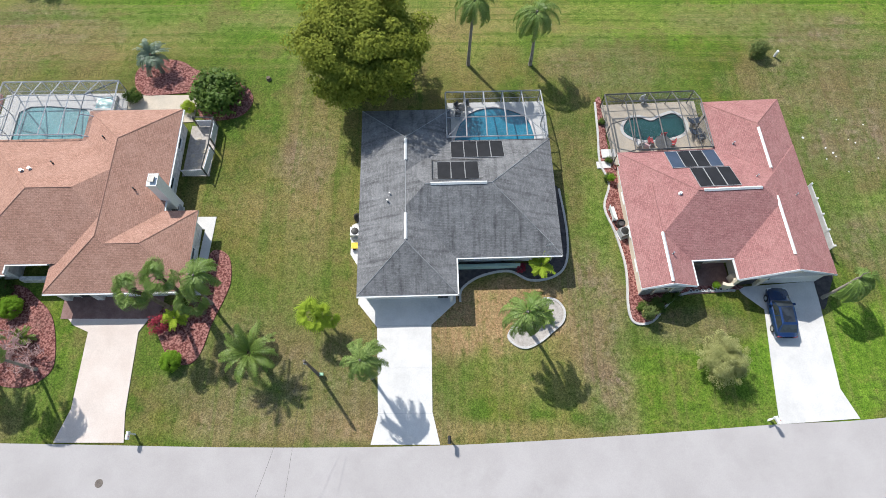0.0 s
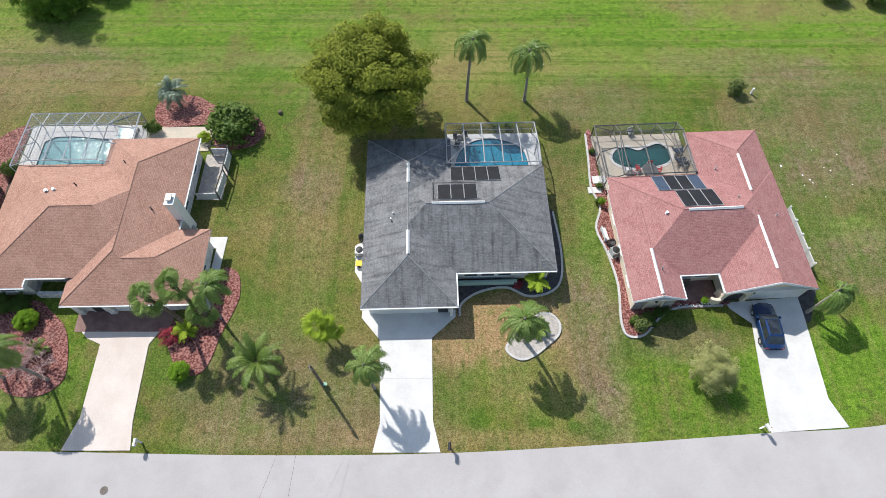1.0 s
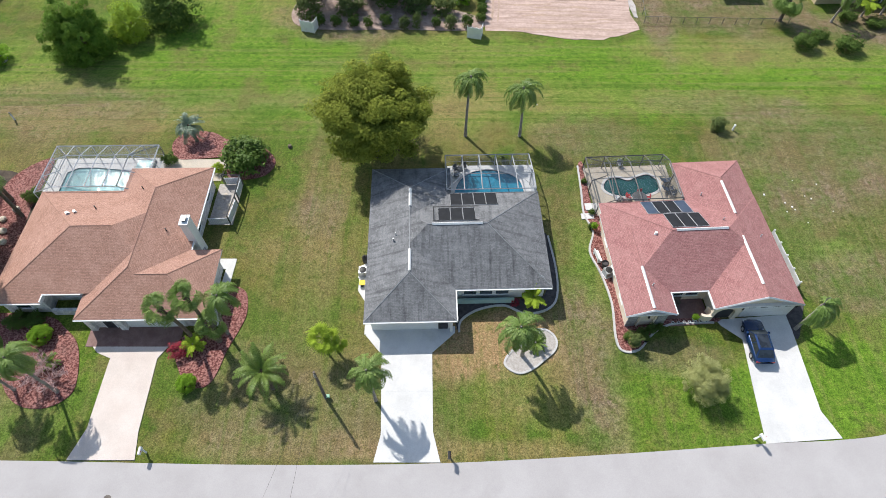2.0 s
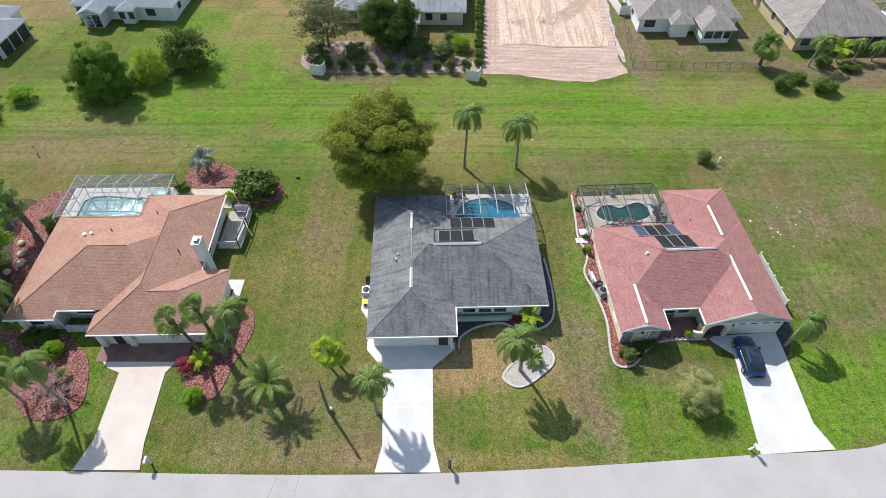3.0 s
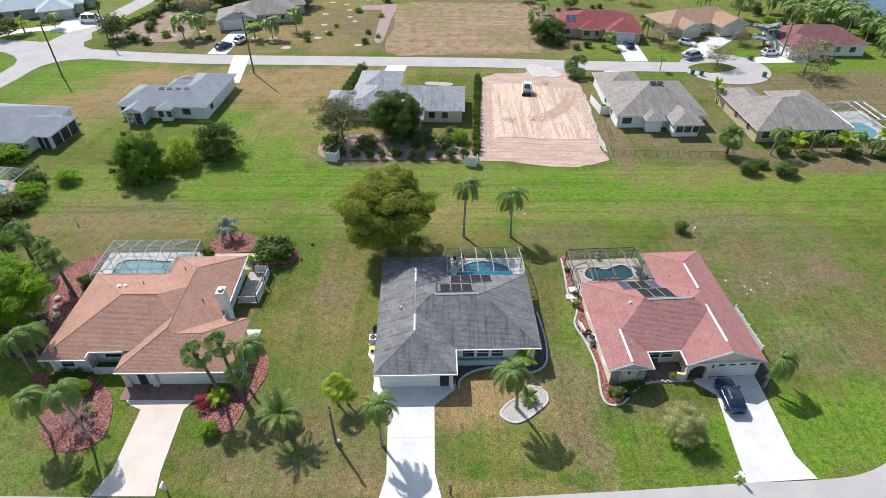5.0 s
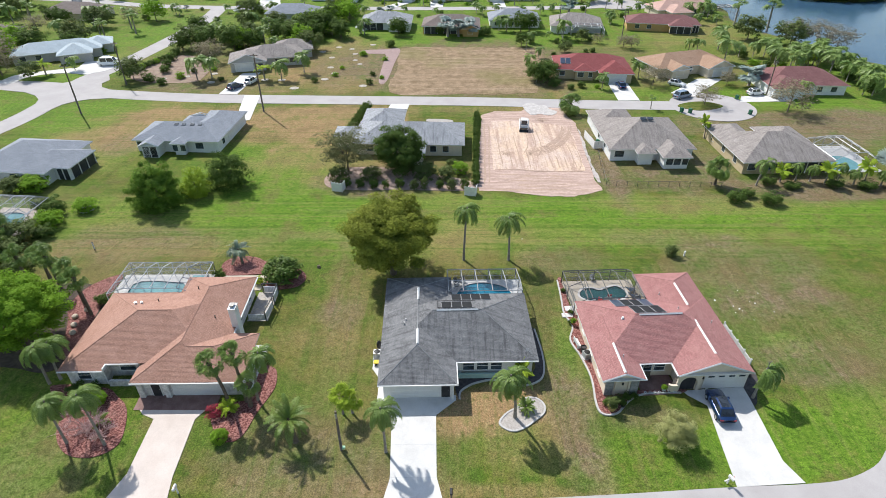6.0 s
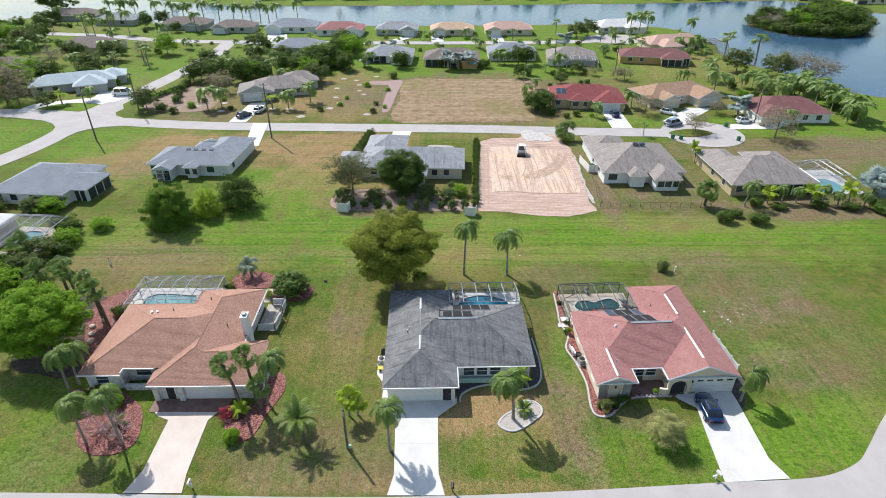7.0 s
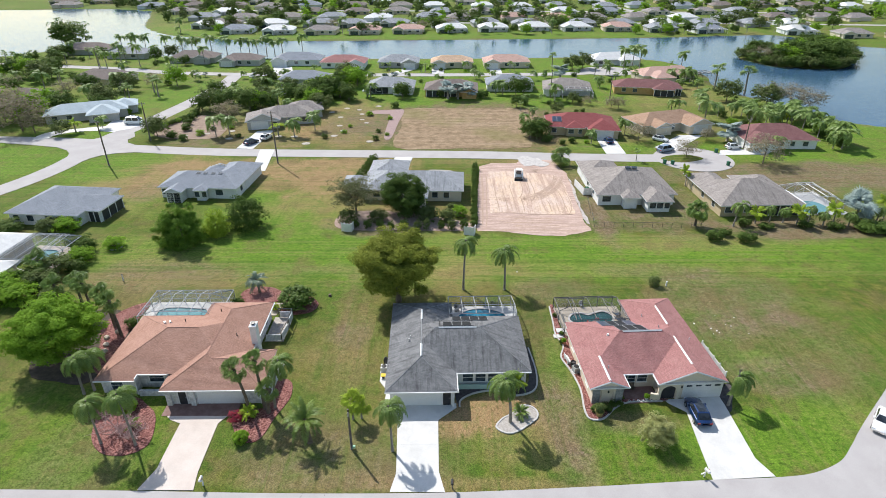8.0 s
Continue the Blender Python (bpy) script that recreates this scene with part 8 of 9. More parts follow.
house(81.5, 113.2, -2, [(0, 0, 20.5, 13.5, ""), (0.2, -3.0, 8.8, 7, "")], MAROON, WHITE_STUCCO, "white house with a maroon shingle hip roof", [(10.5, 0.54, 1.2, "S"), (13.5, 0.54, 1.2, "S"), (17.0, 0.54, 1.4, "S"), (6.8, -2.42, 1.3, "S")], [(3.6, -2.42, 4.4, "S")], group="houses across the side street")
# two rows along the far street and the shore
FARROWS = "houses along the far street"
house(-29.2, 178.5, 0, [(0, 0, 18, 12, ""), (9.5, -2.5, 17.8, 6, "S"), (2, 6, 10, 16, "")], MID_GREY, WHITE_STUCCO, "white house with a grey hip roof seen from behind", [(13.5, -2.1, 2.0, "S"), (4.5, 0.54, 1.6, "S")], lanai=[(1.0, 0.5, 8.0, 0.56)], group=FARROWS)
house(-7.8, 172.5, -2, [(0, 1.0, 20, 14, ""), (13.5, -2.0, 19.8, 6, "S")], DULL_BROWN, YELLOW_STUCCO, "ochre house with a brown roof and dark porch", [(16.6, -1.6, 1.6, "S")], lanai=[(1.0, 1.5, 12.0, 1.56)], group=FARROWS)
house(15.6, 182.0, -1, [(0, 0, 18.5, 13, "")], SLATE, WHITE_STUCCO, "white house with a blue-grey hip roof behind shrubs", [(3, 0.54, 1.6, "S"), (8, 0.54, 1.6, "S"), (14, 0.54, 1.6, "S")], group=FARROWS)
house(36.2, 176.5, -8, [(0, 0, 18, 13, ""), (0, -2, 7, 6, "")], WARM_GREY, WHITE_STUCCO, "white house with a pale tan roof and pool cage", [(3, -1.42, 1.6, "S")], group=FARROWS)
cage("white framed screen cage behind a house", 7.2, -5.5, 18.0, 0.4, -8, (36.2, 176.5), 5, 2, PALE_FRAME, SCREEN, 2.4, 0.9, 1.2, hip=("W", "E"))
ROW5 = [(-104, 234, 19, 11, DULL_BROWN, GREY_STUCCO, "grey house with a brown roof by the lake"), (-80, 234, 23, 13, SLATE, WHITE_STUCCO, "white house with a dark slate roof by the lake"), (-56.5, 228, 21, 12, RED_SHINGLE, WHITE_STUCCO, "white house with a red roof by the lake"), (-30.5, 229, 19, 12, MID_GREY, GREY_STUCCO, "grey house with a grey roof by the lake"), (-6.5, 228.5, 19.5, 11, PEACH_TILE, CREAM_STUCCO, "cream house with a peach tile roof by the lake"), (17.3, 229, 21.5, 12, PINK_TILE, CREAM_STUCCO, "cream house with a pinkish tile roof by the lake")]
for x, y, w, d, roof, wall, label in ROW5:
    house(x, y, 0, [(0, 0, w, d, ""), (0.3 if x > 10 or x < -60 else w - 8.6, -2.6, 8.2 if x > 10 or x < -60 else w - 0.3, 6, "S")] if x != -6.5 else [(0, 0, w, d, ""), (0.2, -2.2, 7.8, 5, "S"), (14.0, -1.2, 18.8, 5, "S")], roof, wall, label, [(w * 0.5, 0.54, 1.6, "S"), (w * 0.72 if x > 10 or x < -60 else w * 0.2, 0.54, 1.6, "S")], [(4.2 if x > 10 or x < -60 or x == -6.5 else w - 4.4, -2.25 if x != -6.5 else -1.85, 4.8, "S")], group=FARROWS)
house(68, 233, 12, [(0, 0, 24, 12, ""), (12, -3, 22, 6, "")], WHITE_ROOF, WHITE_STUCCO, "white house with a bright white roof by the lake", [(4, 0.54, 1.8, "S"), (16, -2.4, 1.8, "S")], group=FARROWS)
house(80, 198, 10, [(0, 0, 20, 12, ""), (3, -5, 12, 6, ""), (12, 4, 26, 14, "")], PINK_TILE, CREAM_STUCCO, "cream house with pink tile roofs and a pool cage", [(7, -4.4, 2.0, "S"), (16, 0.54, 1.8, "S")], group=FARROWS)
cage("bronze framed screen cage by the lake", 20.0, -4.0, 31.0, 3.8, 10, (80, 198), 5, 3, DARK_FRAME, DARK_SCREEN, 2.4, 1.2, 2.0)
house(63.0, 179.0, -10, [(0, 0, 25, 10.5, ""), (14, -2.5, 22, 6, "")], MAROON, YELLOW_STUCCO, "ochre house with a maroon hip roof by the lake", [(4, 0.54, 1.4, "S"), (8, 0.54, 1.4, "S")], lanai=[(14.6, -1.95, 21.4, -1.9), (22.4, 0.5, 24.4, 0.56)], group=FARROWS)
house(-196, 262, 4, [(0, 0, 26, 13, "")], DULL_BROWN, GREY_STUCCO, "long low house with a brown roof by the lake", [(18, 0.54, 2, "S"), (23, 0.54, 1.4, "S")], group=FARROWS)
house(-166, 252, -3, [(0, 0, 20, 12, "")], MID_GREY, GREY_STUCCO, "grey house with a grey roof among palms", [(5, 0.54, 2, "S"), (14, 0.54, 2, "S")], group=FARROWS)
house(-130, 240, 2, [(0, 0, 22, 12, ""), (12, -3, 20, 6, "S")], DULL_BROWN, GREY_STUCCO, "grey house with a brown roof among palms", [(5, 0.54, 2, "S")], [(16, -2.6, 4.6, "S")], group=FARROWS)
house(-150, 196, -8, [(0, 0, 22, 12, ""), (13, -2, 22, 7, "E")], DULL_BROWN, CREAM_STUCCO, "cream house with a greyish brown roof among trees", [(5, 0.54, 2, "S")], group=FARROWS)
house(-222, 214, -5, [(0, 0, 22, 12, "")], MID_GREY, GREY_STUCCO, "grey house half hidden by trees", [(15, 0.54, 2, "S")], group=FARROWS)
house(-160, 158, 8, [(0, 0, 20, 12, "")], DULL_BROWN, GREY_STUCCO, "brown-roofed house half hidden by trees", [(15, 0.54, 2, "S")], group=FARROWS)
house(-66, 192, 0, [(0, 0, 19, 12, "")], SLATE, GREY_STUCCO, "slate-roofed house half hidden by trees", [(12, 0.54, 2, "S")], group=FARROWS)


# houses on the far shore, a few kinds in several places
def shore_house(roof, wall, label, screened):
    h = house(0, -2000, 0, [(-10, -6, 10, 6.5, ""), (-9.5, -8.5, -1.5, 2, "S"), (2, 0, 9.8, 10, "")], roof, wall, label, [(1.5, -5.45, 1.8, "S"), (6.5, -5.45, 1.8, "S")], group="houses on the far shore", joined=True)
    part("patio_door", Shape().box(-8.0, -8.22, 0.05, -3.2, -8.17, 2.15), GLASS, h)
    if screened:
        s = Shape()
        for u in (-2, 0.5, 3, 5.5, 8, 9.5):
            s.bar((u, -10, 0), (u, -10, 2.4), 0.1)
            s.bar((u, -10, 2.4), (u, -6, 2.9), 0.1)
        s.bar((-2, -10, 2.4), (9.5, -10, 2.4), 0.12)
        part("screen_frame", s, PALE_FRAME, h)
        part("screen", Shape().face((-2, -10, 2.4), (9.5, -10, 2.4), (9.5, -6, 2.9), (-2, -6, 2.9)).face((-2, -10, 0), (9.5, -10, 0), (9.5, -10, 2.4), (-2, -10, 2.4)), SCREEN, h)
    return h


KINDS = [shore_house(WHITE_ROOF, WHITE_STUCCO, "white house with a white roof on the far shore", True), shore_house(SLATE, WHITE_STUCCO, "white house with a dark grey roof on the far shore", True), shore_house(WARM_GREY, CREAM_STUCCO, "cream house with a warm grey roof on the far shore", False), shore_house(PINK_TILE, CREAM_STUCCO, "cream house with a pinkish roof on the far shore", True), shore_house(MID_GREY, GREY_STUCCO, "grey house with a grey roof on the far shore", False), shore_house(DULL_BROWN, TAN_STUCCO, "tan house with a brown roof on the far shore", False)]
rng = random.Random(4)
PLACES = [(x, 351 + 9 * math.sin(x * 0.02) + (0 if x > -140 else 20), rng.choice((0, 0, 1, 3, 4, 2))) for x in range(-158, 240, 27)]
PLACES += [(x + rng.uniform(-5, 5), 378 + rng.uniform(-3, 5), rng.choice((0, 2, 4, 4))) for x in range(-150, 250, 30)]
PLACES += [(x + rng.uniform(-5, 5), 416 + rng.uniform(-4, 4), rng.choice((0, 2, 4, 5, 3))) for x in range(-240, 330, 32)]
PLACES += [(x + rng.uniform(-5, 5), 456 + rng.uniform(-4, 4), rng.choice((1, 2, 4, 5, 0))) for x in range(-240, 330, 34)]
PLACES += [(x + rng.uniform(-5, 5), 505 + rng.uniform(-6, 6), rng.choice((1, 2, 4, 5, 0))) for x in range(-330, 380, 36)]
PLACES += [(x + rng.uniform(-5, 5), 545 + rng.uniform(-6, 6), rng.choice((1, 2, 4, 5, 0))) for x in range(-360, 420, 38)]
PLACES += [(x, 330 - 0.28 * (x - 235), rng.choice((0, 2, 5))) for x in range(245, 330, 28)]
used = set()
for x, y, k in PLACES:
    if signed_distance(np.array([x]), np.array([y]), LAKE_POLY)[0] > -14:
        continue
    m = pose(x, y, 0, 0, 0, rng.uniform(-6, 6) + (180 if (380 < y < 430 or 480 < y < 520) else 0))
    if k not in used:
        used.add(k)
        KINDS[k].matrix_basis = m
    else:
        copy_thing(KINDS[k], m)

# ---- drives and yards further off ----
for poly, label in (([(-50.6, 112.5), (-46.6, 112.5), (-44.6, 96), (-47.8, 95)], "white concrete driveway of the blue-grey house"), ([(-13, 106.4), (-8.4, 106.4), (-9.5, 96.5), (-14.5, 96.5)], "white concrete driveway of the grey-roofed house"), ([(37, 103.2), (43, 102.6), (40.5, 95.6), (33.5, 96)], "white concrete driveway before the side street"), ([(-57.4, 113.4), (-52.7, 113.2), (-51.5, 131), (-56.4, 130)], "white concrete driveway before a garage"), ([(43.3, 109), (48.6, 109), (49, 123.5), (43.8, 123.6)], "white concrete driveway before a garage"), ([(73, 108), (75, 112), (84, 113.5), (88, 110.5), (86, 108.6)], "white concrete driveway before a garage"), ([(63, 112), (58, 114.5), (69, 126), (76, 126)], "pale gravel driveway before a house"), ([(-104, 130), (-99, 129), (-92, 141), (-106, 142)], "white concrete driveway before a garage"), ([(-0.6, 216), (-5.6, 216), (-5.8, 227), (-0.2, 227)], "white concrete driveway by the lake"), ([(-24.5, 216), (-19.5, 216), (-12.4, 227), (-18, 227)], "white concrete driveway by the lake"), ([(-46, 216), (-41, 216), (-36, 226), (-41, 226)], "reddish driveway by the lake"), ([(20, 216), (25, 216), (25, 227), (20, 227)], "white concrete driveway by the lake"), ([(-76, 217), (-66, 217), (-70, 232), (-78, 232)], "white concrete driveway by the lake")):
    slab("driveway", poly, 0.085, CONCRETE, label, "driveway")
slab("road", [(-90.6, 124.5), (-91.3, 121.5), (-89.8, 118.6), (-86.4, 116.4), (-81.9, 115.2), (-78, 113), (-78, 110.0), (-84, 110.2), (-88.5, 109.4), (-91.4, 107.8), (-93.2, 105.6), (-94.6, 100), (-95.0, 97.1), (-98, 97), (-100.2, 100.0), (-99.9, 106.1), (-101.0, 109.2), (-103.4, 112.0), (-107.5, 114.5), (-116, 116.6), (-124.5, 118.2), (-124, 122.4), (-116.0, 122.2), (-109, 121.2), (-103.0, 121.0), (-98.6, 124.1), (-96.6, 129.0), (-94, 131)], 0.074, ASPHALT, "rounded asphalt street corner", "road")
slab("driveway", [(-118.6, 121.6), (-119.4, 125.6), (-117.4, 129.6), (-112.0, 132.4), (-104.0, 135.8), (-98.5, 138.6), (-95.6, 139.2), (-94.6, 136.0), (-96.4, 131.6), (-99.8, 130.2), (-108.0, 130.0), (-113.4, 127.4), (-115.0, 124.4), (-115.0, 121.6)], 0.092, CONCRETE, "curving white concrete driveway", "driveway", smooth=3)
FIELD_BED = plain("pink_gravel_bed", (0.31, 0.215, 0.20), (0.38, 0.28, 0.26), 1.4, 6, 0.95, bump=0.9)
bed("flower_bed", [(-25.5, 150.2), (-25.0, 153.6), (-19, 154.6), (-13.9, 155.0), (-14.6, 140), (-15.6, 123.4), (-17.6, 123.2), (-17.9, 136), (-17.8, 148.2), (-20, 149.8)], FIELD_BED, "long pinkish gravel bed at the field's edge")
bed("flower_bed", [(-87.4, 128), (-86.4, 134), (-83, 146), (-76, 147), (-68, 138), (-66, 128), (-68, 122.5), (-80, 122.5)], plain("brown_garden_soil", (0.24, 0.165, 0.125), (0.33, 0.25, 0.19), 0.7, 6, 0.95, bump=0.9), "broad brown garden bed with many small shrubs")
RING = plain("white_stone_ring", (0.36, 0.32, 0.27), (0.52, 0.48, 0.43), 1.5, 5, 0.95, bump=0.8)
for rx, ry, rr in ((-21.4, 119.9, 1.5), (-24.6, 139.1, 1.1), (-26.5, 143.0, 1.1), (-27.3, 149.5, 1.2), (-29.0, 155.0, 1.2), (-32.5, 125.3, 1.5), (-32.6, 135.9, 1.3), (-37.7, 152.0, 1.4), (-33.4, 157.0, 1.4), (-22.9, 160.0, 1.4), (-33.8, 145.7, 1.3), (-30.6, 130.5, 1.3), (-70.5, 127.5, 1.3), (-76.5, 125.6, 1.3), (-72.0, 133.0, 1.3), (-64, 130, 1.4), (-62.5, 122.6, 1.5), (-44.0, 124.6, 1.5), (-48.6, 124.8, 1.5), (-39.2, 118.0, 1.7)):
    rr *= 0.72
    slab("flower_bed", [(rx + rr * math.cos(a * 0.6283), ry + rr * math.sin(a * 0.6283) * 0.9) for a in range(10)], 0.07, RING, "small round bed of white stones on the grass", "flower bed")
for i in range(11):
    bush("small garden shrub in the brown bed", -88.0 + 0.62 * i, 129.5 + 1.75 * i, 0.9, 1.4, SMALL_DARK if i % 3 else SMALL_GREEN, "shrubs in the garden beds")
slab("ground_gravel", [(20.2, 99.4), (19.0, 105.4), (21.5, 107.2), (23.2, 105.4), (24.6, 105.6), (25.2, 103.2), (26.8, 101.5), (25.9, 99.6), (24.2, 99.0), (22.6, 100.0)], 0.095, plain("white_gravel", (0.46, 0.43, 0.41), (0.58, 0.55, 0.53), 1.2, 5, 0.95, bump=0.9, dirt=0.3), "patch of white gravel at the lot's entrance", "gravel", smooth=2)
bed("flower_bed", [(-20.5, 63.2), (-21.5, 70), (-14, 72), (-4, 69.5), (5, 66), (5.2, 62.6), (-6, 62.6)], plain("pale_mulch", (0.30, 0.21, 0.17), (0.42, 0.32, 0.27), 1.4, 6, 0.95, bump=0.9), "pale brown mulched yard with shrubs behind the house")
bed("flower_bed", [(-3.6, 95.2), (1.4, 94.6), (1.6, 96.2), (-3.4, 96.8)], GRAVEL, "small gravel bed on the front lawn")
for fx, fy, n in ((-20.2, 62.2, 3), (3.7, 60.7, 3)):
    f = thing("fence", "short corner of white panel fence", "fence", fx, fy, 0, -14, "white fence corners")
    for i in range(n):
        part("panel", Shape().box(i * 0.65 + 0.03, -0.03, 0.05, i * 0.65 + 0.62, 0.03, 1.75), WHITE_TRIM, f)
    for i in range(n + 1):
        part("post", Shape().box(i * 0.65 - 0.05, -0.06, -0.1, i * 0.65 + 0.05, 0.06, 1.9), WHITE_TRIM, f)
    part("panel", Shape().box(n * 0.65 - 0.03, 0.0, 0.05, n * 0.65 + 0.03, 1.5, 1.75), WHITE_TRIM, f)
f = thing("fence", "white panel fence round bins beside the house", "fence", 31.0, 80.5, 0, 8, "white fence corners")
for i in range(6):
    part("panel", Shape().box(-0.03, i * 1.0 + 0.03, 0.05, 0.03, i * 1.0 + 0.97, 1.7), WHITE_TRIM, f)
for i in range(3):
    part("panel", Shape().box(i * 0.9, -0.03, 0.05, i * 0.9 + 0.86, 0.03, 1.7), WHITE_TRIM, f)
wire = thing("fence", "low dark chain-link fence behind the white house", "fence", 29.8, 64.3, 0, -1.5)
for i in range(12):
    part("post", Shape().tube([(i * 1.9, 0, -0.1), (i * 1.9, 0, 1.1)], 0.035, 6), DARK_FRAME, wire)
part("rail", Shape().tube([(0, 0, 1.08), (20.9, 0, 1.08)], 0.025, 5), DARK_FRAME, wire)
part("mesh", Shape().face((0, 0, 0), (20.9, 0, 0), (20.9, 0, 1.08), (0, 0, 1.08)), screen_material("wire_mesh", (0.1, 0.1, 0.1), 0.85), wire)
wire = thing("fence", "dark chain-link fence along the sandy lot", "fence", 29.8, 64.3, 0, 84)
for i in range(7):
    part("post", Shape().tube([(i * 2.2, 0, -0.1), (i * 2.2, 0, 1.1)], 0.035, 6), DARK_FRAME, wire)
part("rail", Shape().tube([(0, 0, 1.08), (13.2, 0, 1.08)], 0.025, 5), DARK_FRAME, wire)
GREEN_BIN = plain("green_bin_plastic", (0.02, 0.12, 0.06), (0.03, 0.15, 0.08), 3, 20, 0.5)
for bx, by in ((56.2, 101.2), (58.0, 100.6), (71.8, 99.8), (32.2, 82.6), (73.0, 110)):
    b = thing("wheelie_bin", "green plastic wheeled bin at the kerb", "bin", bx, by, 0.06, 20, "green wheeled bins")
    part("body", Shape().box(-0.27, -0.32, 0.06, 0.27, 0.32, 1.0, -0.04), GREEN_BIN, b)
    part("lid", Shape().box(-0.32, -0.38, 1.0, 0.32, 0.38, 1.08, 0.03), GREEN_BIN, b)
    for sx in (-1, 1):
        part("wheel", Shape().tube([(sx * 0.25, 0.33, 0.1), (sx * 0.31, 0.33, 0.1)], 0.1, 8), RUBBER, b)


# ---- plants further off ----
def joined_crown(frond_meshes, count, seed, steep, scale=1.0):
    """All fronds of a distant palm in one mesh."""
    rng, verts, faces = random.Random(seed), [], []
    for i in range(count):
        me = frond_meshes[i % len(frond_meshes)]
        pitch = steep[0] + (steep[1] - steep[0]) * ((i * 0.618) % 1.0)
        m = pose(0, 0, 0.1, 0, 0, i * 137.5 + rng.uniform(-12, 12)) @ pose(0, 0, 0, rng.uniform(-15, 15), -pitch * 0.55, 0) @ Matrix.Scale(scale * rng.uniform(0.88, 1.1), 4)
        k = len(verts)
        verts += [tuple(m @ v.co) for v in me.vertices]
        faces += [tuple(k + j for j in p.vertices) for p in me.polygons]
    out = bpy.data.meshes.new("crown")
    out.from_pydata(verts, [], faces)
    out.materials.append(frond_meshes[0].materials[0])
    return out


def thin(material, seed, length=2.5, droop=0.8, leaflet=0.7, width=0.16, hang=0.6):
    return [feather_frond(length, droop, leaflet, seed, material, 11, width, 0.5, hang), feather_frond(length, droop * 1.25, leaflet, seed + 1, material, 11, width, 0.4, hang)]


QUEEN_FAR = joined_crown(thin(PALM_LEAF, 70, 2.6, 0.85, 0.8, 0.24, 0.7), 17, 1, (-60, 60))
ROYAL_FAR = joined_crown(thin(PALM_LEAF, 74, 2.6, 0.8, 0.8, 0.26, 0.5), 17, 2, (-60, 65))
SABAL_FAR = joined_crown([fan_frond(0.85, 0.95, 80 + i, PALM_LEAF, 9, 0.3, r) for i, r in enumerate((0.55, 0.2, -0.25, 0.85))], 20, 3, (-40, 55))
SILVER_FAR = joined_crown(SILVER, 20, 4, (-30, 60))
LIME_FAR = joined_crown(thin(YELLOW_LEAF, 78, 2.2, 0.6, 0.5, 0.18, 0.3), 14, 5, (-20, 70))


def far_palm(name, label, crown, x, y, h, scale, r=0.16, group="palm trees among the far gardens", seed=0):
    ob = thing(name, label, "palm tree", x, y, 0, seed * 77 % 360, group)
    part("trunk", Shape().tube([(0, 0, -0.1), (0.05 * h * 0.3, 0, h * 0.5), (0.04 * h, 0, h)], [r * 1.3, r, r * 0.8], 7), PALM_BARK, ob, smooth=True)
    c = part("crown", crown, None, ob)
    c.matrix_basis = pose(0.04 * h, 0, h) @ Matrix.Scale(scale, 4)
    return ob


def far_tree(label, crown, x, y, h, r, group="trees among the far gardens", low=0.85, bare=0.0, seed=0, name="broadleaf_tree"):
    ob = thing(name, label, "tree", x, y, 0, seed * 53 % 360, group)
    part("trunk", Shape().tube([(0, 0, -0.1), (0.1, 0.05, h * 0.3), (0, 0, h * 0.6)], [0.05 * h * 0.5, 0.04 * h * 0.5, 0.02 * h * 0.4], 7), BARK, ob, smooth=True)
    rz = h * low / 2
    c = part("crown", crown, None, ob)
    c.matrix_basis = pose(0, 0, h - rz * 1.02) @ Matrix.Diagonal((r, r, rz, 1))
    return ob


MIDDLE = "trees and shrubs in the gardens behind the open grass"
MID_LEAF = leafy("mid_green_leaves", (0.080, 0.165, 0.020), (0.210, 0.330, 0.055), (0.135, 0.235, 0.032))
MID_CROWN = crown_mesh("midgreen", MID_LEAF, clumps=210, per=190, leaf=0.058, seed=37, tri=True, ragged=0.26, hollow=0.55, spread=0.16, flip=0.6)
tree("broadleaf_tree", "dense bushy green tree reaching to the ground", -49.2, 57.2, 7.6, 3.9, 3.6, MID_CROWN, MID_LEAF, 0.2, crown_h=0.98, skirt=1.2, seed=11, group=MIDDLE)
tree("broadleaf_tree", "small bushy yellow-green tree", -43.9, 60.8, 4.6, 2.3, 2.2, crown_mesh("mid", YELLOW_LEAF, clumps=120, per=60, leaf=0.1, seed=31), YELLOW_LEAF, 0.12, crown_h=0.97, skirt=0.8, seed=12, group=MIDDLE)
tree("broadleaf_tree", "dark bushy tree with an uneven crown", -39.3, 64.4, 6.0, 3.6, 3.2, crown_mesh("mid2", DARK_LEAF, clumps=130, per=60, leaf=0.09, seed=32, ragged=0.3), DARK_LEAF, 0.16, crown_h=0.92, skirt=0.9, seed=13, group=MIDDLE)
tree("broadleaf_tree", "dense dark green round tree behind the house", -8.6, 70.6, 8.2, 4.3, 4.1, DARK_CROWN, DARK_LEAF, 0.22, crown_h=0.9, skirt=0.4, seed=14, group=MIDDLE)
tree("broadleaf_tree", "thin grey-green half-bare tree behind the house", -18.4, 70.0, 8.6, 4.8, 4.4, GREY_CROWN, GREY_LEAF, 0.18, crown_h=0.86, seed=15, group=MIDDLE)
bush("round green shrub in a gravel ring on the grass", -61.2, 55.4, 1.7, 2.0, SMALL_GREEN, MIDDLE)
rng = random.Random(8)
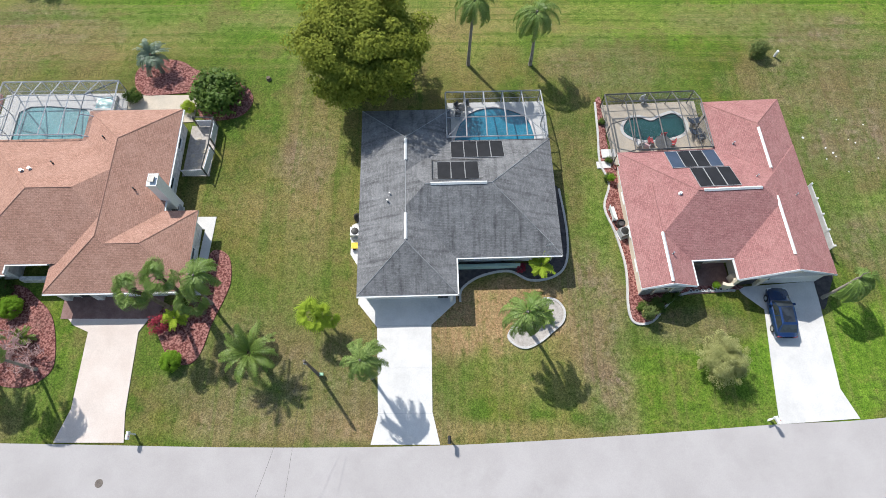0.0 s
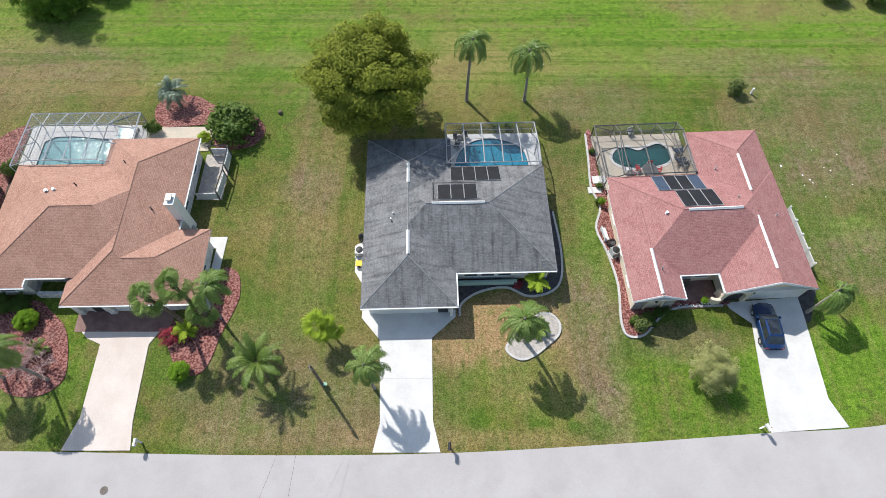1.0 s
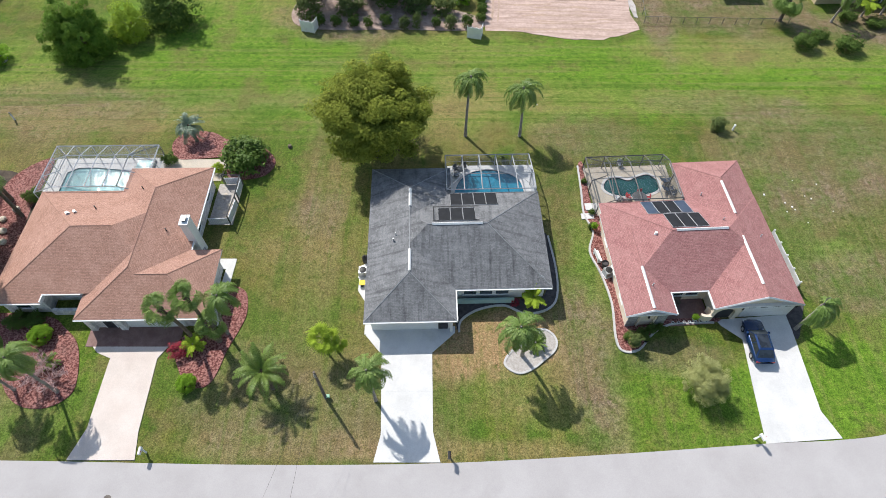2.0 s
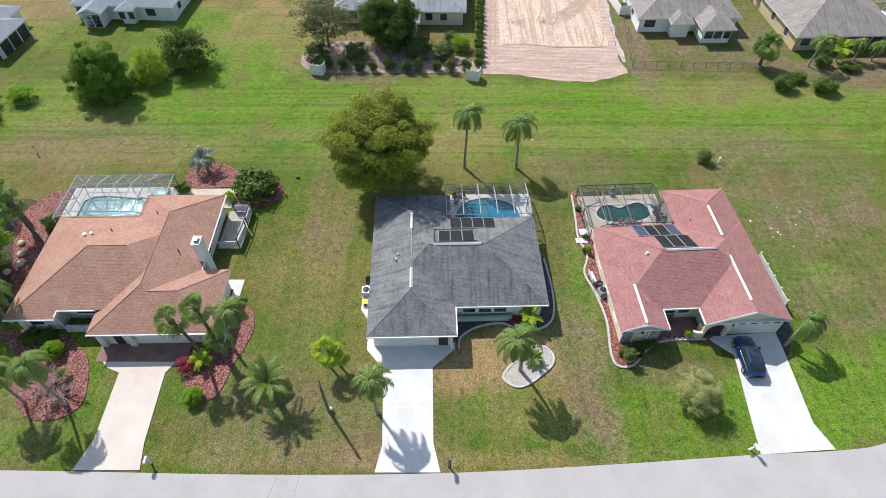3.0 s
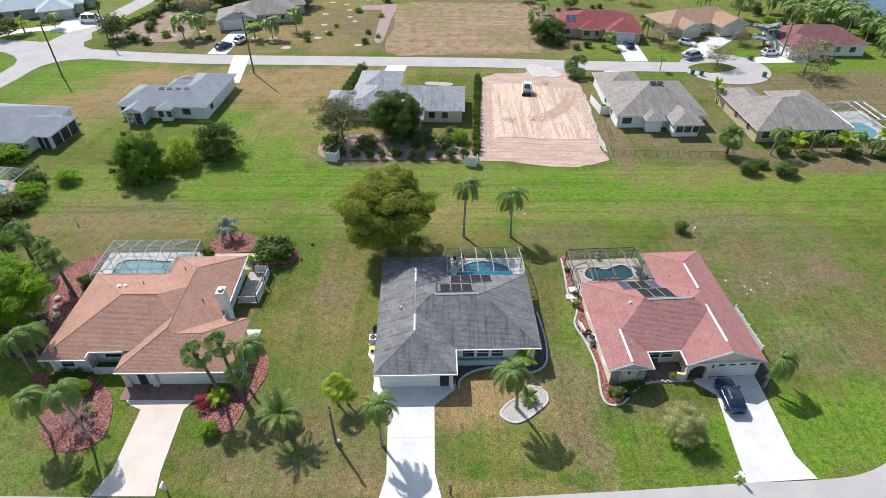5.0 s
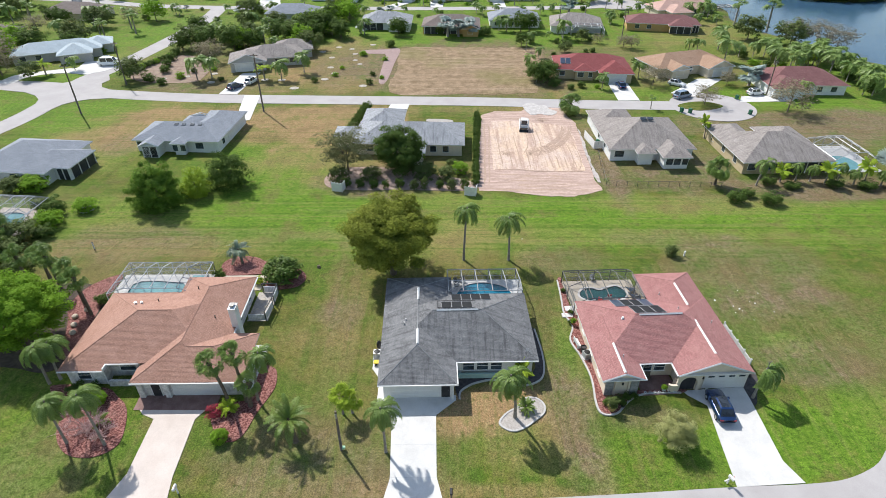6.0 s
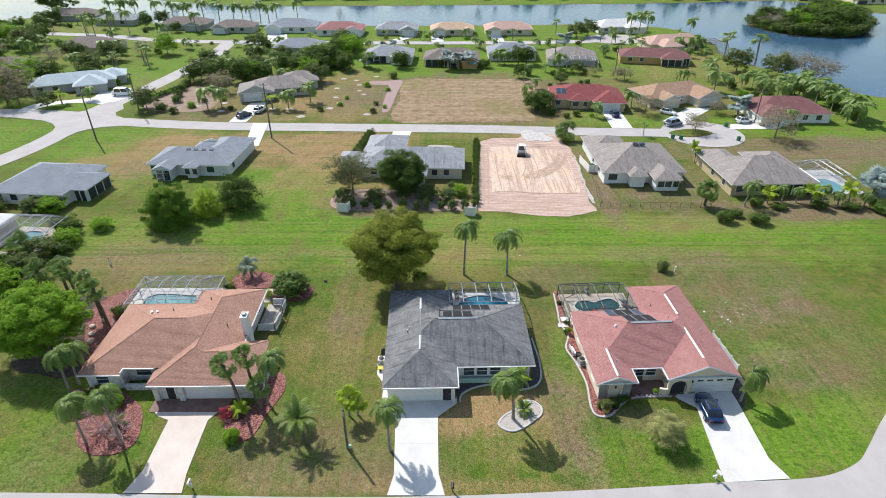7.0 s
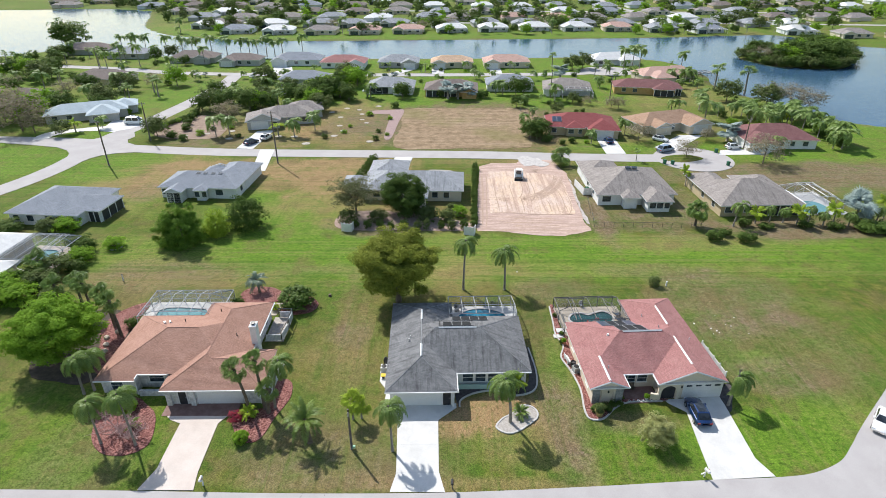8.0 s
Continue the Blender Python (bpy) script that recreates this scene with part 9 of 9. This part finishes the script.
for i in range(10):
    bush("dark rounded shrub along the yard's edge", -17.4 + 2.35 * i + rng.uniform(-0.3, 0.3), 63.2 + rng.uniform(-0.2, 0.5), rng.uniform(0.6, 0.85), rng.uniform(1.5, 2.1), rng.choice((SMALL_DARK, SMALL_DARK, SMALL_OLIVE)), "dark shrubs behind the grey-roofed house")
for bx, by, r, h, c in ((-3.5, 67.5, 2.0, 2.8, SMALL_OLIVE), (0.5, 66.8, 1.6, 2.4, SMALL_OLIVE), (3.0, 69.5, 1.4, 2.2, SMALL_GREEN), (-5.0, 75.0, 1.0, 2.6, YELLOW_CROWN), (-13.5, 67.0, 1.8, 2.2, SMALL_OLIVE), (-19.5, 66.0, 1.7, 2.8, SMALL_OLIVE), (1.6, 71.5, 1.1, 1.8, SMALL_OLIVE)):
    bush("loose garden shrub in the mulched yard", bx, by, r, h, c, MIDDLE)
for i in range(24):
    t = i / 23
    bush("small dark clipped shrub in a long hedge row", 5.9 + 1.6 * t + rng.uniform(-0.12, 0.12), 64.8 + 33.0 * t, rng.uniform(0.5, 0.74), rng.uniform(1.1, 1.6), SMALL_DARK, "hedge beside the sandy lot")
for i in range(7):
    bush("dark clipped shrub along the grey-roofed house", -20.4 + 0.35 * i, 88.0 + 2.4 * i, 1.0, 2.0, SMALL_DARK, MIDDLE)
palm("palm_tree", "bushy fan palm at the edge of the sandy lot", 29.6, 100.4, 2.2, SABAL, 44, (0, 0), 0.3, 1.75, 61, MIDDLE, True, steep=(-120, 75))
palm("palm_tree", "bushy fan palm behind the white house", 50.0, 64.9, 3.0, SABAL, 46, (0, 0), 0.25, 1.45, 62, MIDDLE, True, steep=(-90, 65))
palm("palm_tree", Q, 57.5, 64.6, 4.6, QUEEN, 15, (0.8, 0), 0.15, 0.95, 63, MIDDLE)
palm("palm_tree", "small bright green palm beside a gravel ring", 55.9, 86.0, 3.6, LIME_FEATHER, 18, (-0.6, 0), 0.12, 1.15, 64, MIDDLE)
palm("palm_tree", "silvery blue fan palm with stiff fronds", 83.6, 67.6, 2.8, SILVER, 26, (0, 0), 0.25, 1.7, 65, MIDDLE)
for i, (px, py, ph) in enumerate(((62.5, 66.0, 2.6), (65.7, 66.6, 3.6), (68.2, 66.3, 3.2), (70.4, 65.2, 3.4), (73.3, 66.2, 3.8), (75.6, 65.0, 3.0), (78.2, 66.0, 3.6), (80.4, 64.6, 3.0), (86.8, 66.0, 3.6), (90.0, 68.5, 4.0), (93.0, 66.5, 3.4), (96.5, 67, 3.8))):
    palm("palm_tree", "short feathery palm in a row behind the house", px, py, ph * 0.85, QUEEN if i % 3 else LIME_FEATHER, 24, (rng.uniform(-0.5, 0.5), 0), 0.14, 0.66 if i % 3 else 1.2, 66 + i, "row of palms behind the tan house", steep=(-70, 75))
for bx, by, r, h in ((51.2, 58.6, 1.5, 2.0), (54.0, 60.5, 1.1, 1.4), (57.0, 58.0, 1.65, 1.9), (59.8, 65.0, 1.2, 1.5), (63.5, 63.6, 1.3, 1.2), (71.5, 64.2, 1.4, 1.4), (77.0, 63.4, 1.5, 1.5), (83.0, 62.8, 2.2, 1.8), (86.5, 62.0, 2.2, 2.0), (90.5, 63.5, 2.4, 2.0)):
    bush("broad leafy shrub behind the tan house", bx, by, r, h, BIG_LEAF_CROWN if r > 1.8 else SMALL_DARK, MIDDLE)
for i, (bx, by, r, h) in enumerate(((-66.7, 54.5, 2.2, 2.6), (-64.6, 50.5, 2.0, 2.4), (-66.2, 46.0, 2.4, 3.2), (-68.3, 43.0, 2.0, 2.8), (-71.5, 40.5, 2.6, 3.0), (-66.2, 41.6, 2.2, 2.8), (-63.6, 47.2, 1.5, 1.8), (-74.0, 62.6, 2.2, 2.6), (-77.5, 62.6, 2.2, 2.4), (-85.9, 62.0, 2.8, 2.2), (-67.0, 37.0, 2.6, 3.0), (-62.0, 38.0, 1.8, 1.9), (-72.0, 36.0, 3.0, 3.2), (-58.0, 32.5, 2.0, 2.6))):
    bush("dense leafy shrub in a mixed thicket", bx, by, r, h, (SMALL_DARK, SMALL_GREEN, SMALL_OLIVE)[i % 3], MIDDLE)
palm("palm_tree", S, -68.4, 45.2, 2.6, SABAL, 26, (0, 0), 0.25, 1.4, 90, MIDDLE, True)
palm("palm_tree", S, -60.2, 36.4, 3.4, SABAL, 22, (0, 0), 0.22, 1.15, 91, MIDDLE, True)
palm("palm_tree", S, -56.4, 36.0, 4.2, SABAL, 22, (0, 0), 0.22, 1.1, 92, MIDDLE, True)

# prototypes, then copies over the far gardens
PROTO = {
    "dark": far_tree("dark green leafy tree in a far garden", FAR_DARK, -126, 150, 7.5, 4.2, seed=1),
    "green": far_tree("bright green leafy tree in a far garden", FAR_GREEN, -136, 156, 7.0, 4.0, seed=2),
    "olive": far_tree("olive leafy tree in a far garden", FAR_OLIVE, -118, 160, 7.5, 4.6, seed=3),
    "grey": far_tree("half-bare greyish tree in a far garden", FAR_GREY, -122, 128, 7.0, 4.8, seed=4),
    "queen": far_palm("palm_tree", "feathery palm in a far garden", QUEEN_FAR, -128, 168, 4.8, 1.3, 0.13, seed=5),
    "sabal": far_palm("palm_tree", "fan palm in a far garden", SABAL_FAR, -112, 166, 5.0, 1.25, 0.2, seed=6),
    "royal": far_palm("palm_tree", "tall slim royal palm by the lake", ROYAL_FAR, -115.4, 258, 9.6, 1.5, 0.19, "tall palms along the lake", seed=7),
    "silver": far_palm("palm_tree", "silvery blue fan palm in a far garden", SILVER_FAR, -46, 178, 2.1, 1.3, 0.25, seed=8),
    "lime": far_palm("palm_tree", "yellow-green feathery palm in a far garden", LIME_FAR, -38, 172, 2.5, 1.1, seed=9),
    "shrub": bush("dark round shrub in a far garden", -132, 142, 1.6, 2.2, FAR_DARK, "shrubs among the far gardens"),
    "lshrub": bush("green round shrub in a far garden", -105, 150, 1.4, 1.8, FAR_GREEN, "shrubs among the far gardens"),
}


def plant(kind, x, y, s=1.0, sz=None):
    z = 0.0
    return copy_thing(PROTO[kind], pose(x, y, z, 0, 0, (x * 37 + y * 91) % 360) @ Matrix.Diagonal((s, s, sz or s, 1)))


for x in (-108.3, -101.2, -96.9, -92.7, -88.4, -84.2, -80.0, -70.0, -130.9, -126.5, -122, -138.7):
    plant("royal", x, 256.5 + (x * 7 % 5), rng.uniform(0.85, 1.05), rng.uniform(0.75, 1.05))
for x, y in ((-172, 281), (-160, 268), (-157, 267), (-153, 268), (-150, 236), (-140, 233), (-158, 232), (-112, 238)):
    plant("royal", x, y, 0.85, rng.uniform(0.7, 0.95))
plant("dark", -196, 277, 2.2, 2.0)
EXPLICIT = [("grey", -127, 130, 1.7), ("grey", -136, 140, 1.6), ("olive", -112.7, 125.8, 0.6), ("lime", -110.5, 129, 1.1), ("queen", -104.5, 133, 0.7), ("olive", -84, 124.5, 0.8), ("queen", -66.9, 124.8, 1.1), ("queen", -63.5, 126.5, 1.05), ("grey", -68.6, 141, 0.9), ("queen", -39.2, 131, 1.0), ("lime", -48.6, 124.8, 1.2), ("queen", -44.0, 124.6, 0.95), ("olive", -80, 156, 0.9), ("sabal", -74, 160, 1.0), ("silver", -28.5, 174, 0.8)]
EXPLICIT_B = [("grey", 55.2, 120.5, 0.72), ("queen", 53.0, 126.5, 0.8), ("grey", 75.0, 121.0, 0.5), ("grey", 59, 156, 0.6), ("grey", 63.5, 106, 0.7), ("grey", 81.5, 101.6, 1.05), ("silver", 80.6, 120.5, 1.35), ("queen", 86, 155, 1.2), ("queen", 82.5, 141.5, 1.25), ("sabal", 49.6, 103.5, 0.5), ("queen", 90.0, 112.0, 0.75), ("royal", 72, 143, 0.6), ("royal", 74, 142, 0.62), ("sabal", 112, 178, 1.6), ("sabal", 104, 186, 1.5)]
EXPLICIT_C = [("silver", 1.2, 170.5, 1.5), ("silver", 4.8, 170.3, 1.4), ("silver", 8.2, 171, 1.35), ("queen", -27, 172, 1.0), ("dark", -15.5, 172.5, 0.75), ("queen", 19, 178, 0.9), ("queen", 21.5, 177.6, 0.9), ("dark", 26.5, 177, 0.85), ("dark", 29.5, 177.6, 0.8), ("silver", 48, 205, 1.5), ("olive", 62, 228, 0.9), ("olive", 57, 226, 0.8), ("sabal", 49, 232, 1.0), ("royal", 80, 226, 0.9), ("royal", 84, 227, 0.95), ("royal", 87, 226, 0.92)]
EXPLICIT_D = [("queen", 96, 196, 1.0), ("queen", 99, 198, 1.05), ("queen", 92, 200, 0.9), ("royal", 104, 222, 0.8), ("olive", 100.5, 167, 1.0), ("grey", 113.5, 162, 1.1), ("grey", 118, 158, 1.15), ("grey", 121, 152, 1.1), ("olive", 111, 160, 1.0), ("shrub", -14.6, 175.4, 1.0), ("shrub", -1.6, 174, 1.1), ("shrub", 14.2, 172.5, 1.3), ("queen", 39.5, 168, 1.1), ("queen", 60, 190, 0.7), ("queen", 41.2, 118.0, 0.7)]
for group in (EXPLICIT, EXPLICIT_B, EXPLICIT_C, EXPLICIT_D):
    for kind, x, y, s in group:
        plant(kind, x, y, s)
for x, y, s in ((-29.1, 134.6, 0.5), (-19.9, 121.4, 0.6), (-24.5, 147.8, 0.8), (-19.8, 128.7, 0.5), (-17, 125.8, 0.5), (-17, 158, 0.9), (-17.6, 143, 0.6), (-34.8, 123, 0.6), (-30, 128, 0.6), (-79, 123, 1.0), (-75, 121, 0.8), (-72, 126, 0.9), (-78, 131, 0.9), (-80, 137, 0.9), (-81, 143, 0.9), (-82, 149, 0.9), (-70, 131, 0.6), (-65, 133, 0.6), (-60, 124, 0.5), (36, 119, 0.7), (33, 117.5, 0.6), (29, 120, 1.0), (40, 118.5, 0.5), (27, 125, 1.1), (26.5, 131, 1.2)):
    plant(rng.choice(("shrub", "shrub", "lshrub")), x, y, s)



def clear_of_streets(x, y, gap=5.0):
    for pts, w, z in STREETS:
        for (ax, ay), (bx, by) in zip(pts, pts[1:]):
            dx, dy = bx - ax, by - ay
            t = max(0, min(1, ((x - ax) * dx + (y - ay) * dy) / (dx * dx + dy * dy)))
            if math.hypot(x - ax - t * dx, y - ay - t * dy) < gap:
                return False
    return True


def in_lake(x, y, margin=3.0):
    p = (np.array([x]), np.array([y]))
    return signed_distance(*p, LAKE_POLY)[0] > -margin and signed_distance(*p, ISLAND)[0] < 1


def belt(x0, y0, x1, y1, count, kinds, lo=0.7, hi=1.2, avoid=()):
    """Scatters plants over a stretch of gardens, clear of streets, water and open ground."""
    made, tries = 0, 0
    while made < count and tries < count * 12:
        tries += 1
        x, y = rng.uniform(x0, x1), rng.uniform(y0, y1)
        if not clear_of_streets(x, y) or in_lake(x, y) or any(a <= x <= c and b <= y <= d for a, b, c, d in avoid):
            continue
        plant(rng.choice(kinds), x, y, rng.uniform(lo, hi))
        made += 1


LEAFY = ("dark", "dark", "green", "olive", "queen", "sabal", "shrub", "grey")
HOUSES_W = ((-126, 136, -96, 152), (-162, 156, -138, 172), (-152, 192, -126, 210), (-70, 190, -46, 206), (-60, 128, -36, 152))
belt(-200, 138, -104, 212, 50, LEAFY, 0.7, 1.25, HOUSES_W + ((-104, 130, -84, 216),))
belt(-84, 152, -34, 208, 62, ("dark", "dark", "olive", "queen", "sabal", "shrub", "green", "lime"), 0.6, 1.05, HOUSES_W)
belt(-60, 165, -34, 178, 18, ("dark", "dark", "silver", "lime"), 0.6, 0.9)
belt(-215, 218, -108, 262, 44, ("dark", "queen", "royal", "sabal", "shrub", "olive"), 0.6, 0.9, ((-196, 262, -170, 275), (-166, 252, -146, 264), (-131, 236, -108, 252)))
belt(-108, 198, 50, 211, 34, ("shrub", "queen", "silver", "lshrub", "queen"), 0.5, 0.8)
belt(-108, 218, 50, 226, 22, ("shrub", "queen", "lshrub", "sabal"), 0.45, 0.75)
belt(30, 140, 60, 172, 18, ("queen", "grey", "shrub", "olive", "shrub"), 0.4, 0.62, ((27, 122, 52, 139),))
belt(24, 122, 29, 165, 12, ("queen", "dark", "shrub", "sabal"), 0.5, 0.75)
belt(94, 133, 120, 152, 30, ("queen", "queen", "queen", "lime", "sabal", "shrub"), 0.7, 1.0)
belt(86, 136, 100, 148, 8, ("shrub", "lshrub", "queen"), 0.6, 0.9)
belt(103, 112, 115, 132, 13, ("queen", "queen", "queen", "shrub"), 0.9, 1.15)
belt(54, 186, 104, 232, 24, ("queen", "shrub", "shrub", "sabal", "queen"), 0.5, 0.8, ((62, 172, 90, 192), (79, 192, 110, 214), (68, 232, 94, 248)))
belt(-330, 120, -200, 250, 60, LEAFY, 0.8, 1.3)
belt(-170, 338, 250, 346, 46, ("dark", "queen", "shrub", "royal", "green", "sabal"), 0.55, 0.95)
belt(-170, 358, 260, 400, 80, LEAFY, 0.7, 1.1)
belt(130, 60, 230, 110, 30, LEAFY, 0.8, 1.2)
for x, y, s, k in ((152, 246, 1.5, "grey"), (157, 243, 1.5, "dark"), (163, 240, 1.55, "green"), (168, 238, 1.6, "dark"), (174, 240, 1.9, "dark"), (180, 243, 2.0, "dark"), (187, 245, 1.5, "dark"), (193, 252, 1.3, "olive"), (200, 266, 1.4, "dark"), (170, 250, 1.8, "dark"), (182, 256, 1.9, "dark"), (190, 268, 1.7, "dark"), (205, 282, 1.5, "green"), (162, 250, 1.6, "green"), (197, 290, 1.4, "dark"), (176, 234, 1.0, "dark"), (163, 234, 1.0, "dark"), (188, 241, 1.0, "dark")):
    plant(k, x, y, s * 0.82, s * 0.66)
for i in range(0, len(ISLAND), 2):
    x, y = ISLAND[i]
    plant(("shrub", "dark", "olive")[i % 3], 180 + (x - 180) * 0.95, 260 + (y - 260) * 0.95, 2.0 if i % 3 == 0 else 0.85, 1.6 if i % 3 == 0 else 0.6)
belt(152, 234, 212, 292, 16, ("dark", "dark", "green"), 0.7, 0.9)


def woods(count, x0, y0, x1, y1, material, seed, label):
    """The far trees that nobody could count, as one mesh of leaf clumps and trunks."""
    r2 = np.random.RandomState(seed)
    cs, ns, sizes = [], [], []
    for _ in range(count):
        x, y = r2.uniform(x0, x1), r2.uniform(y0, y1)
        if not clear_of_streets(x, y, 6) or in_lake(x, y):
            continue
        r, h = r2.uniform(2.2, 5.0), r2.uniform(4.0, 8.5)
        c, n = crown_points(r2, r, r, h * 0.5, 26, 22, 0.3, 0.35, 0.32)
        cs.append(c + np.array([x, y, h * 0.5]))
        ns.append(n)
    c, n = np.concatenate(cs), np.concatenate(ns)
    me = quads_mesh("woods", c, n, 0.95, material, seed=seed, tri=True)
    return tagged(new("woods", me), label, "trees", kind="stuff")


woods(240, -300, 392, 340, 600, DARK_LEAF, 51, "distant dark green trees among far houses")
woods(170, -330, 400, 380, 600, OLIVE_LEAF, 52, "distant olive trees among far houses")
woods(110, -330, 405, 380, 600, GREEN_LEAF, 53, "distant bright green trees among far houses")
